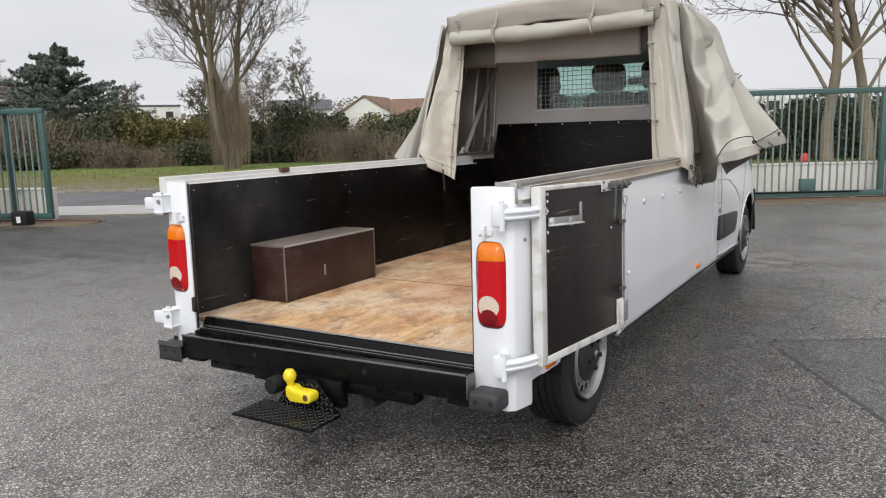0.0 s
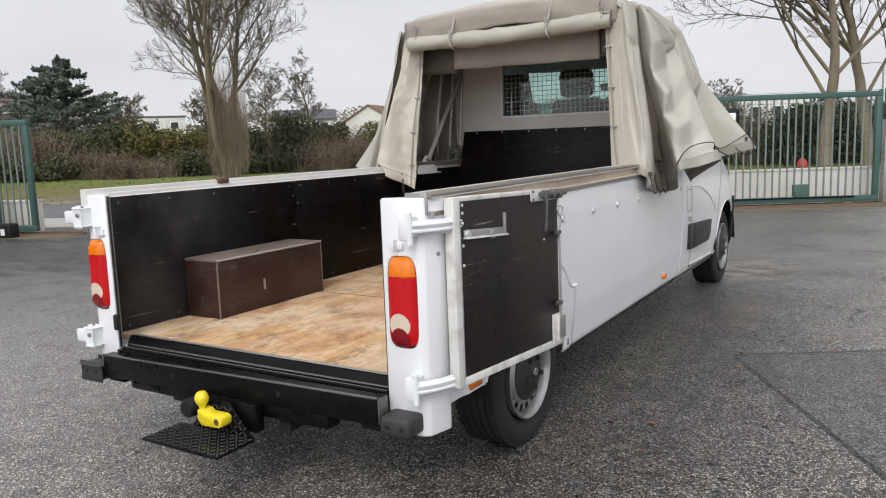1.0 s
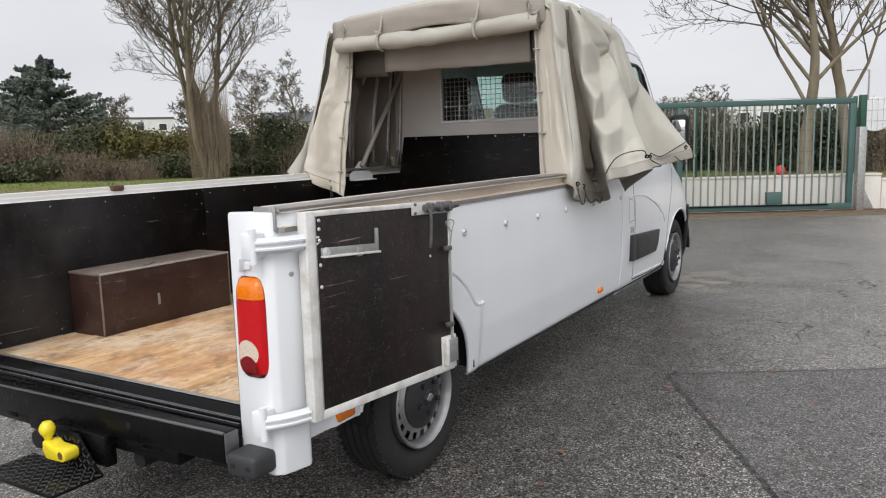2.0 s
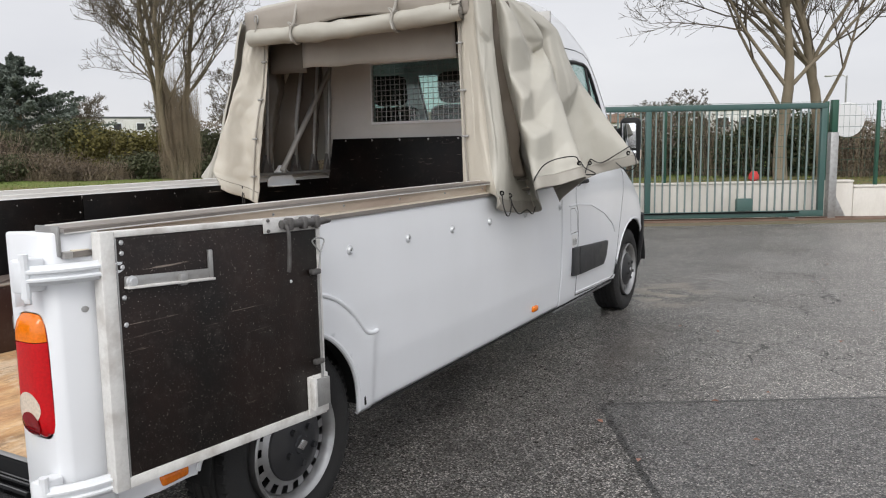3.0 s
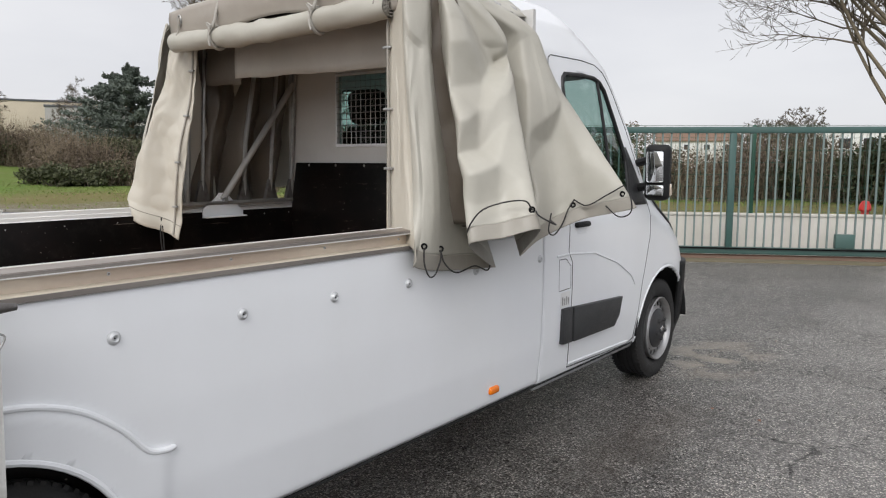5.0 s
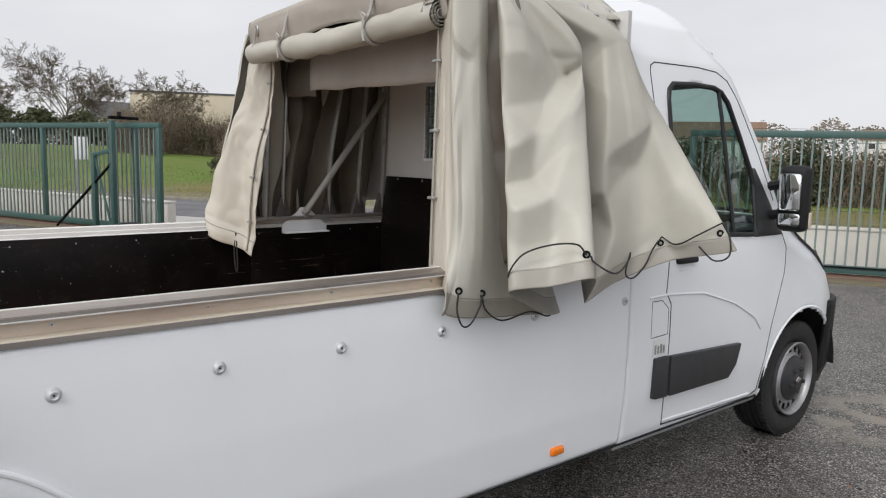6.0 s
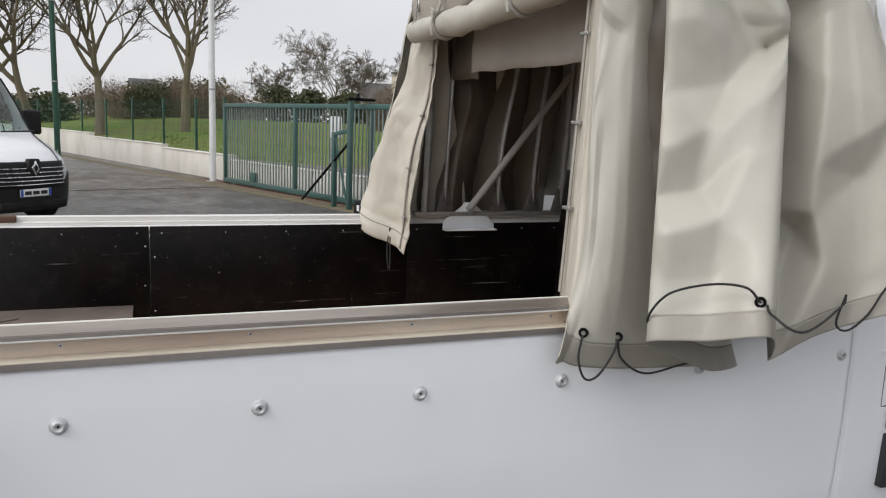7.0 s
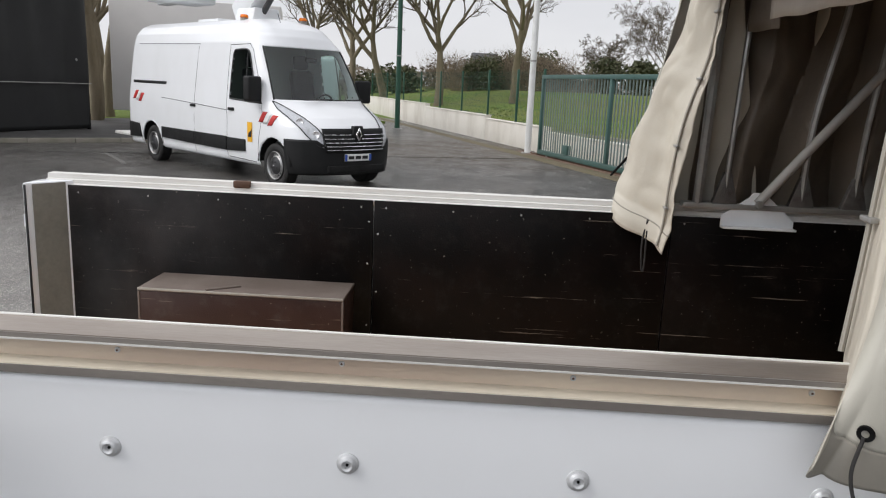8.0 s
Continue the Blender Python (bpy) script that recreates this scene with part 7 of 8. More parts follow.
for q in (-1, 1):
    part("base_rail", box(min(q * 0.875, q * 0.93), max(q * 0.875, q * 0.93), 2.68, 3.54, 1.240 if q < 0 else 1.246, 1.262, 0.004), GALV, canopy)
    gx, tx = (-0.886, -0.850) if q < 0 else (0.863, 0.83)
    g = part("gusset", prism([(2.838, 1.172), (3.126, 1.172), (3.126, 1.200), (3.03, 1.285), (3.0, 1.31), (2.955, 1.31), (2.94, 1.29), (2.838, 1.215)], gx - 0.004, gx + 0.004, "x", 0.002), WHITE_SATIN, canopy, "white painted gusset plate")
    part("gusset_foot", box(min(gx - q * 0.043, gx + q * 0.004), max(gx - q * 0.043, gx + q * 0.004), 2.838, 3.126, 1.166, 1.174, 0.002), WHITE_SATIN, g)
    br = part("brace", tube([(gx - q * 0.018, 2.97, 1.270), (tx, 3.515, 1.985)], 0.019, 12), GREY_BOX, canopy, "grey diagonal brace tube")
    part("brace_bolt", lathe([(0, 0.014), (0.014, 0.014), (0.016, 0)], 10, m=pose(gx - q * 0.037, 2.97, 1.270, 0, -90 * q, 0)), GALV, br)
part("cross_tube", box(-0.80, 0.80, 2.70, 2.74, 2.20, 2.24, 0.006), DARK_VOID, canopy)


# bungee cord threaded through the hem
def hem_pt(s, out=0.02, dz=0.0, t=0.93):
    p = drape(s, t) + Vector((0.8, -0.6, 0)) * out
    p.z += dz
    return p


def eyelet(s, t=0.925):
    p = drape(s, t) + Vector((0.004, -0.003, 0))
    m = look(p, p + Vector((-0.75, 0.65, 0)))
    part("eyelet", lathe([(0.006, 0.003), (0.013, 0.004), (0.014, 0.0)], 16, m=m), BLACK_STEEL, hem)


K = Vector((0.03, 0.07, 0.0))
loops = [
    [hem_pt(3.35, 0.008, 0.0), hem_pt(3.30, 0.03, -0.06), hem_pt(3.48, 0.04, -0.105), hem_pt(3.72, 0.04, -0.095), hem_pt(3.95, 0.03, -0.035), hem_pt(4.0, 0.010, 0.0)],
    [hem_pt(4.0, 0.010, 0.0), hem_pt(4.08, 0.03, -0.05), hem_pt(4.3, 0.045, -0.088), hem_pt(4.6, 0.045, -0.065), hem_pt(4.9, 0.04, -0.09), hem_pt(5.2, 0.03, -0.05)],
    [hem_pt(6.85, 0.012, -0.035), hem_pt(7.0, 0.025, -0.005), hem_pt(7.45, 0.03, 0.045), hem_pt(8.0, 0.03, 0.066), hem_pt(8.5, 0.028, 0.050), hem_pt(8.75, 0.004, 0.005)],
    [hem_pt(8.86, 0.010, 0.0), hem_pt(9.0, 0.03, -0.02), hem_pt(9.0, 0.035, -0.055) + K, hem_pt(12.25, 0.04, -0.005), hem_pt(12.3, 0.03, 0.02)],
    [hem_pt(12.3, 0.03, 0.02), hem_pt(12.2, 0.04, -0.05), hem_pt(12.35, 0.045, -0.085), hem_pt(12.55, 0.04, -0.06), hem_pt(12.7, 0.03, 0.0), hem_pt(12.85, 0.012, 0.03)],
    [hem_pt(12.85, 0.012, 0.03), hem_pt(13.1, 0.03, -0.01), hem_pt(13.4, 0.035, 0.02), hem_pt(13.75, 0.012, 0.045)],
    [hem_pt(13.75, 0.012, 0.045), hem_pt(13.95, 0.03, -0.02), hem_pt(13.9, 0.04, -0.085), hem_pt(13.6, 0.04, -0.09), hem_pt(13.4, 0.03, -0.03)],
]
for lp in loops:
    part("bungee_cord", tube(smooth_path(lp, 8), 0.0032, 8), CORD, hem, "black bungee cord looped through the hem")
for s in (3.35, 4.0, 8.75, 12.85, 13.75):
    eyelet(s)
part("bungee_cord", tube(smooth_path([left_flap(0.42, 0.93) + Vector((0, -0.008, 0)), left_flap(0.42, 0.96) + Vector((0.0, -0.02, -0.06)), left_flap(0.40, 0.96) + Vector((0.005, -0.02, -0.16)), left_flap(0.36, 0.96) + Vector((0.0, -0.02, -0.15)), left_flap(0.40, 0.95) + Vector((0, -0.012, -0.02))], 6), 0.004, 8), CORD, flap, "black bungee cord hanging down")


# ---- parked works van with an aerial platform ----
van = thing("works_van", "white high-roof works van with an aerial boom, parked on the asphalt", "van", pose(-13.72, -4.71, 0, 0, 0, -41.9))
shell_parts(van, -0.05, [WHEEL_F, WHEEL_R], cells=0.035)
front_end(van)
for q in (1, -1):
    door_mirror(van, q, 0.055)
    wheel_parts(van, q * 0.835, WHEEL_F, q)
    wheel_parts(van, q * 0.835, WHEEL_R, q)
    wheel_well(van, WHEEL_F, q, 0.45)
    wheel_well(van, WHEEL_R, q, 0.45)
    part("arch_lip", tube([(q * (skin_x(y, z) - 0.004), y, z) for y, z in [(WHEEL_R + 0.447 * math.cos(a), 0.345 + 0.447 * math.sin(a)) for a in [math.radians(4 + 172 * k / 30) for k in range(31)]]], 0.012, 6), WHITE, van)
for q in (-0.45, 0.48):
    seat(van, q)
part("rear_doors", prism([(-0.93, 0.32), (0.93, 0.32), (0.98, 0.8), (0.975, 1.16), (0.915, 1.6), (0.865, 1.9), (0.74, 2.24), (0.45, 2.41), (-0.45, 2.41), (-0.74, 2.24), (-0.865, 1.9), (-0.915, 1.6), (-0.975, 1.16), (-0.98, 0.8)], -0.06, -0.03, "y", 0.01), WHITE, van, "white rear doors")
part("load_partition", prism([(-0.9, 0.5), (0.9, 0.5), (0.9, 1.5), (0.78, 2.05), (0.6, 2.2), (-0.6, 2.2), (-0.78, 2.05), (-0.9, 1.5)], 3.55, 3.58, "y", 0.01), GREY_BOX, van, "grey partition behind the seats")
part("van_floor", box(-0.88, 0.88, -0.02, 5.5, 0.42, 0.5, 0.01), DARK_VOID, van)
for y0, y1, z0, z1, z2 in ((1.40, 2.70, 0.50, 0.48, 0.70), (2.72, 3.84, 0.48, 0.47, 0.70), (3.87, 4.45, 0.47, 0.50, 0.69)):
    part("rub_strip", prism([(y0, z0), (y1, z1), (y1, z2), (y0, z2)], 0.97, 1.0, "x", 0.006), BLACK_PLASTIC, van, "black side rub strip")
part("rub_strip", prism([(-0.05, 0.42), (0.46, 0.44), (0.40, 0.70), (-0.05, 0.72)], 0.96, 0.998, "x", 0.006), BLACK_PLASTIC, van, "black rear corner bumper")
part("door_slot", box(0.925, 0.945, 0.10, 1.55, 1.42, 1.47, 0.006), SEAL, van, "black sliding door track")
for pts in ([(2.70, 0.36), (2.70, 2.05)], [(2.72, 2.08), (0.2, 2.10)], [(3.84, 0.36), (3.87, 0.96), (3.84, 1.15), (3.79, 2.06)], [(3.79, 2.06), (4.40, 2.07), (4.52, 1.98), (4.86, 1.42)], [(4.80, 0.40), (4.86, 0.76), (4.96, 1.05), (4.93, 1.24)], [(1.4, 1.20), (2.7, 1.15), (3.84, 1.10)], [(3.89, 0.37), (4.75, 0.35)]):
    seam(van, pts, 0.006)
for y in (3.92, 2.58):
    part("door_handle", box(0.965, 1.005, y, y + 0.17, 1.10, 1.145, 0.012), BLACK_PLASTIC, van, "black door handle")
for y0, z0, n, sx in ((4.86, 0.98, 3, 0.0), (0.12, 1.14, 3, 0.0)):
    for k in range(n):
        a = y0 + (0.13 if k % 2 == 0 else 0.12) * k
        def f(u, v):
            y = a + 0.125 * u + 0.13 * v
            z = z0 + 0.15 * v - 0.02 * k
            return Vector((skin_x(y, z) + 0.004, y, z))
        thick(part("hazard_slash", sheet(4, 4, f), RED_PAINT if k % 2 == 0 else SIGN_WHITE, van, "red reflective slash" if k % 2 == 0 else "white reflective slash"), 0.003, 1.0)
def f_st(u, v):
    y, z = 4.52 + 0.15 * u, 0.66 + 0.30 * v
    return Vector((skin_x(y, z) + 0.006, y, z))
st = part("sticker", sheet(3, 4, f_st), STICKER, van, "amber warning sticker with dark pictogram")
def f_pic(u, v):
    y, z = 4.545 + 0.10 * u + 0.02 * v, 0.74 + 0.12 * v * (0.5 + u * 0.5)
    return Vector((skin_x(y, z) + 0.010, y, z))
part("pictogram", sheet(3, 3, f_pic), SEAL, st)
pl = part("number_plate", box(-0.26, 0.26, 6.15, 6.165, 0.47, 0.58, 0.006), SIGN_WHITE, van, "white number plate with plain bars")
part("plate_band", box(-0.258, -0.215, 6.166, 6.168, 0.473, 0.577), PLATE_BLUE, pl)
part("plate_band", box(0.215, 0.258, 6.166, 6.168, 0.473, 0.577), PLATE_BLUE, pl)
for k in range(3):
    part("plate_bar", box(-0.19 + 0.135 * k, -0.08 + 0.135 * k, 6.166, 6.168, 0.50, 0.55), SEAL, pl)
# roof gear
ped = part("boom_pedestal", prism([(-0.30, 2.42), (0.30, 2.42), (0.24, 2.66), (-0.24, 2.66)], 2.95, 3.55, "y", 0.02), WHITE_SATIN, van, "white aerial boom pedestal")
part("boom_arm", box(-0.17, 0.17, -0.35, 2.4, -0.20, 0.20, 0.03, m=pose(0.05, 3.1, 2.74, 34, 0, 0)), WHITE_SATIN, ped, "white boom arm")
part("boom_arm", box(-0.14, 0.14, -2.6, 1.4, -0.14, 0.14, 0.03, m=pose(-0.35, 1.6, 3.12, 2, 0, 3)), WHITE_SATIN, ped, "white boom arm")
part("boom_ram", tube([(0.05, 3.45, 2.55), (0.05, 4.5, 3.38)], 0.05, 10), DARK_TRIM, ped)
part("work_basket", box(-0.55, 0.55, -0.1, 0.75, 2.86, 3.75, 0.04), WHITE_SATIN, ped, "white work basket")
part("roof_box", box(-0.5, 0.1, 1.2, 2.0, 2.42, 2.55, 0.03), WHITE_SATIN, van, "white roof box")
for x, y in ((0.45, 3.55), (-0.40, 4.05)):
    b = part("beacon_base", box(x - 0.05, x + 0.05, y - 0.05, y + 0.05, 2.40, 2.49, 0.01), GREY_BOX, van)
    part("beacon", lathe([(0, 0.05), (0.055, 0.045), (0.07, 0.025), (0.07, 0.0)], 20, m=pose(x, y, 2.488)), LENS_AMBER, b, "orange beacon")
part("aerial", tube([(0.2, 4.35, 2.28), (0.2, 4.20, 2.55)], 0.006, 6), SEAL, van)
part("rear_platform", box(-0.75, 0.95, -0.95, -0.05, 0.40, 0.46, 0.015), WHITE_WORN, van, "worn white rear step platform")
part("platform_leg", box(-0.06, 0.06, -0.9, 0.1, 0.30, 0.40, 0.01), DARK_VOID, van)


# this van has the taller roof
for ob in van.children_recursive:
    if ob.name.split(".")[0] not in ("wheel", "tyre", "hub_cap", "cap_badge", "brake_drum", "wheel_well", "arch_lip", "front_bumper", "number_plate", "rear_platform"):
        for v in ob.data.vertices:
            if v.co.z > 0.8:
                v.co.z = 0.8 + (v.co.z - 0.8) * 1.11


# ---- south-west corner: pavement, sheeted shed, box lorry ----
KA, KB = Vector((-12.2, -11.8, 0)), Vector((-19.4, -2.0, 0))
kd = (KB - KA).normalized()
kn = Vector((-kd.y, kd.x, 0))
KERB_M = Matrix.Translation(KA) @ pose(0, 0, 0, 0, 0, math.degrees(math.atan2(kd.y, kd.x)))
L = (KB - KA).length
solo("pavement", box(0, L, 0.12, 9.0, -0.05, 0.10, 0, m=KERB_M), PAVE, "dark asphalt pavement behind a kerb", "pavement", kind="structure")
solo("lawn", box(-8, L + 6, 9.0, 60, -0.05, 0.11, 0, m=KERB_M), GRASS, "rough grass behind the pavement", "grass", kind="structure")
kt = thing("yard_kerb", "mossy concrete kerb of the yard pavement", "kerb", KERB_M, kind="structure")
stone = mesh_of("kerb_stone", box(0, 0.99, 0.0, 0.12, -0.05, 0.115, 0.012), KERB, 30)
for k in range(int(L)):
    ob = new("kerb_stone", stone)
    ob.parent = kt
    ob.matrix_basis = pose(k, 0, 0)


for off in (2.6, 5.2):
    solo("bay_line", box(off, off + 0.09, -4.6, -0.12, 0.0, 0.0045, 0, m=KERB_M), OLD_LINE, "faded white parking bay line on asphalt", "road marking", group="bay lines")


def sheeted_shed():
    t = thing("sheeted_shed", "shed closed with a hanging black tarpaulin sheet", "shed", pose(-18.25, -9.05, 0.10, 0, 0, -20.0))
    W, Hh = 7.5, 4.6
    def f(u, v):
        x = W * u
        d = 0.05 * math.sin(x * 7.5 + 0.8 * math.sin(v * 3)) * (0.35 + 0.65 * v) + 0.09 * noise.noise(Vector((x * 1.3, v * 1.5, 4.0)))
        return Vector((x, d * (1.0 if v > 0.26 else 0.45), 0.03 + Hh * v))
    sh = part("sheet", sheet(120, 40, f), BLACK_SHEET, t, "black hanging sheet in soft folds", 60)
    thick(sh, 0.006)
    part("sheet", sheet(4, 40, lambda u, v: Vector((0.0 - 0.01 * u, -1.2 * u, 0.03 + Hh * v))), BLACK_SHEET, t, "black sheet at the corner")
    part("batten", box(-0.02, W, 0.10, 0.12, 1.22, 1.245, 0.004), GREY_BOX, t, "thin pale batten line")
    part("corner_pole", box(-0.05, 0.03, -0.1, -0.02, 0.0, Hh, 0.006), BLACK_STEEL, t)
    part("roof_edge", box(-0.2, W + 0.2, -3.2, 0.25, Hh, Hh + 0.12, 0.01), BLACK_STEEL, t)
    part("side_wall", box(0.05, W, -3.1, -3.0, 0.0, Hh, 0.01), BLACK_STEEL, t)
    part("end_wall", box(W - 0.1, W, -3.0, -0.3, 0.0, Hh, 0.01), BLACK_STEEL, t)
    part("eyelet", lathe([(0.012, 0.004), (0.03, 0.006), (0.032, 0)], 14, m=pose(0.42, 0.10, 1.85, -90, 0, 0)), GALV, t)
    return t


sheeted_shed()


def box_lorry():
    x, y = polar_at(110.75, 26.0, (2.16, 1.87))
    t = thing("box_lorry", "grey box-bodied lorry parked behind the van", "lorry", pose(x, y, 0.1, 0, 0, 14))
    part("box_body", box(-1.1, 1.1, -2.5, 2.5, 0.45, 3.75, 0.03), LIGHT_BOX, t, "plain light grey box body")
    part("chassis", box(-0.45, 0.45, -2.5, 4.0, 0.6, 0.95, 0.02), DARK_VOID, t)
    part("cab", box(-1.0, 1.0, 2.7, 4.3, 0.5, 2.3, 0.15, segs=3), WHITE, t)
    for q in (-0.9, 0.9):
        for yy in (-1.2, 3.4):
            part("wheel", lathe([(0, 0.1), (0.2, 0.1), (0.38, 0.12), (0.42, 0.06), (0.42, -0.1), (0, -0.1)], 28, m=pose(q, yy, 0.42, 0, 90, 0)), RUBBER, t)


def polar_at(az, dist, eye):
    a = radians(az)
    return eye[0] - math.sin(a) * dist, eye[1] + math.cos(a) * dist


box_lorry()


def far_car(az, dist, eye, turn, paint, label):
    x, y = polar_at(az, dist, eye)
    t = thing("car", label, "car", pose(x, y, 0.1, 0, 0, turn))
    part("body", prism([(-2.0, 0.3), (2.0, 0.3), (2.05, 0.65), (1.9, 0.85), (1.0, 0.95), (-1.7, 0.95), (-2.0, 0.8)], -0.85, 0.85, "y", 0.05), paint, t)
    part("cabin", prism([(-1.6, 0.94), (0.95, 0.94), (0.35, 1.42), (-1.1, 1.45)], -0.74, 0.74, "y", 0.06), DASH, t)
    part("roof", prism([(-1.1, 1.44), (0.36, 1.42), (0.30, 1.48), (-1.0, 1.50)], -0.68, 0.68, "y", 0.02), paint, t)
    for q in (-0.82, 0.82):
        for xx in (-1.25, 1.3):
            part("wheel", lathe([(0, 0.08), (0.2, 0.08), (0.3, 0.1), (0.32, 0.05), (0.32, -0.08), (0, -0.08)], 24, m=pose(xx, q, 0.32, 90, 0, 0)), RUBBER, t)


far_car(118.3, 44, (2.16, 1.87), 60, WHITE, "white car parked far behind the trees")
far_car(75.3, 62, (2.7, 1.4), 20, WHITE, "white car parked far beyond the gate")


# ---- trees ----
def tube_arrays(paths):
    """Many tapered tubes in one mesh: paths are lists of (point, radius)."""
    V, F = [], []
    for pts, sides in paths:
        base, ref = len(V), None
        for i, (p, r) in enumerate(pts):
            d = (pts[min(i + 1, len(pts) - 1)][0] - pts[max(i - 1, 0)][0]).normalized()
            if ref is None:
                ref = d.orthogonal().normalized()
            ref = (ref - d * ref.dot(d)).normalized()
            b = d.cross(ref)
            for k in range(sides):
                a = k * math.tau / sides
                V.append(p + (ref * math.cos(a) + b * math.sin(a)) * r)
        for i in range(len(pts) - 1):
            for k in range(sides):
                k2 = (k + 1) % sides
                F.append((base + i * sides + k, base + i * sides + k2, base + (i + 1) * sides + k2, base + (i + 1) * sides + k))
    return V, F


def raw_mesh(name, V, F, mat):
    me = bpy.data.meshes.new(name)
    me.from_pydata([tuple(v) for v in V], [], F)
    me.materials.append(mat)
    me.shade_smooth()
    return me


def bare_tree(rng, height, spread, r0, limbs, up=0.55, first=0.25, twigs=5, stems=1, thin=0.008, sub=6, lean=0.5, tilt=0.13, slim=0.5, steps=6):
    """Paths of a leafless tree: thick ones for the trunk mesh, thin ones for the crown."""
    thickp, thinp = [], []

    def grow(p, d, length, r, depth):
        n = steps if depth == 0 else 6 if depth == 1 else 4
        pts = [(p.copy(), r)]
        q, dd = p.copy(), d.normalized()
        spots = []
        for k in range(n):
            wob = Vector((rng.uniform(-1, 1), rng.uniform(-1, 1), rng.uniform(-0.6, 0.6))) * (0.16 if depth < 2 else 0.26)
            dd = (dd + wob + Vector((0, 0, 0.10 * up))).normalized()
            q = q + dd * (length / n)
            rr = max(thin, r * (1 - 0.75 * (k + 1) / n))
            pts.append((q.copy(), rr))
            spots.append((q.copy(), dd.copy(), rr))
        (thickp if depth < 2 else thinp).append((pts, 7 if depth == 0 else 5 if depth == 1 else 3))
        if depth >= 4:
            return
        count = (limbs, sub, sub, twigs)[min(depth, 3)]
        for k in range(count):
            f = first + (1 - first) * (k + rng.random()) / count if depth == 0 else 0.2 + 0.8 * (k + rng.random()) / count
            i = min(n - 1, int(f * n))
            sp, sd, sr = spots[i]
            a = rng.uniform(0, math.tau)
            side = sd.orthogonal().normalized()
            side = Matrix.Rotation(a, 3, sd) @ side
            nd = (sd * (up + 0.35) + side * (lean + 0.25 * rng.random()) + Vector((0, 0, 0.15 * up))).normalized()
            ln = (spread if depth == 0 else length * 0.55) * rng.uniform(0.7, 1.1) * (1.0 - 0.35 * f if depth else 1.0)
            grow(sp, nd, ln, max(thin, min(sr * 0.75, r * (slim if depth == 0 else 0.5))), depth + 1)

    for k in range(stems):
        a = k * math.tau / max(1, stems) + 0.4
        tilt = 0.0 if stems == 1 else tilt
        grow(Vector((math.cos(a), math.sin(a), 0)) * (0.0 if stems == 1 else r0 * 1.1), Vector((math.cos(a) * tilt, math.sin(a) * tilt, 1)), height, r0, 0)
    return thickp, thinp


def plant_tree(label, x, y, seed, sprouts=0, twig=None, **kw):
    rng = random.Random(seed)
    t = thing("tree", label, "tree", pose(x, y, rise(x, y) - 0.1), group="bare trees")
    a, b = bare_tree(rng, **kw)
    for me, nm in ((raw_mesh("trunk", *tube_arrays(a), BARK), "trunk"), (raw_mesh("crown", *tube_arrays(b), twig or TWIG), "crown")):
        ob = new(nm, me)
        ob.parent = t
    if sprouts:
        P = []
        for k in range(sprouts):
            an, r = rng.uniform(0, math.tau), rng.uniform(0.1, 0.85)
            q = Vector((math.cos(an) * r, math.sin(an) * r, rng.uniform(0, 2.6)))
            d = Vector((math.cos(an) * 0.05, math.sin(an) * 0.05, 1))
            ln = rng.uniform(1.2, 3.4)
            P.append(([(q + d * ln * j / 4 + Vector((rng.uniform(-0.08, 0.08), rng.uniform(-0.08, 0.08), 0)), 0.010 * (1 - 0.2 * j)) for j in range(5)], 3))
        ob = new("undergrowth", raw_mesh("undergrowth", *tube_arrays(P), TWIG_PALE))
        ob.parent = t
        tagged(ob, "dense pale brown shoots round the trunk")
    return t


def leaf_cards(rng, n, place, size):
    """n small bent leaves (two triangles each) at place(rng)."""
    V, F = [], []
    for k in range(n):
        p = place(rng)
        a, b = rng.uniform(0, math.tau), rng.uniform(-0.9, 0.9)
        d = Vector((math.cos(a) * math.cos(b), math.sin(a) * math.cos(b), math.sin(b)))
        e = d.orthogonal().normalized()
        e = Matrix.Rotation(rng.uniform(0, math.tau), 3, d) @ e
        s = size * rng.uniform(0.6, 1.4)
        i = len(V)
        V += [p - d * s, p + e * s * 0.55, p + d * s, p - e * s * 0.55 + d.cross(e) * s * 0.25]
        F += [(i, i + 1, i + 2), (i, i + 2, i + 3)]
    return V, F


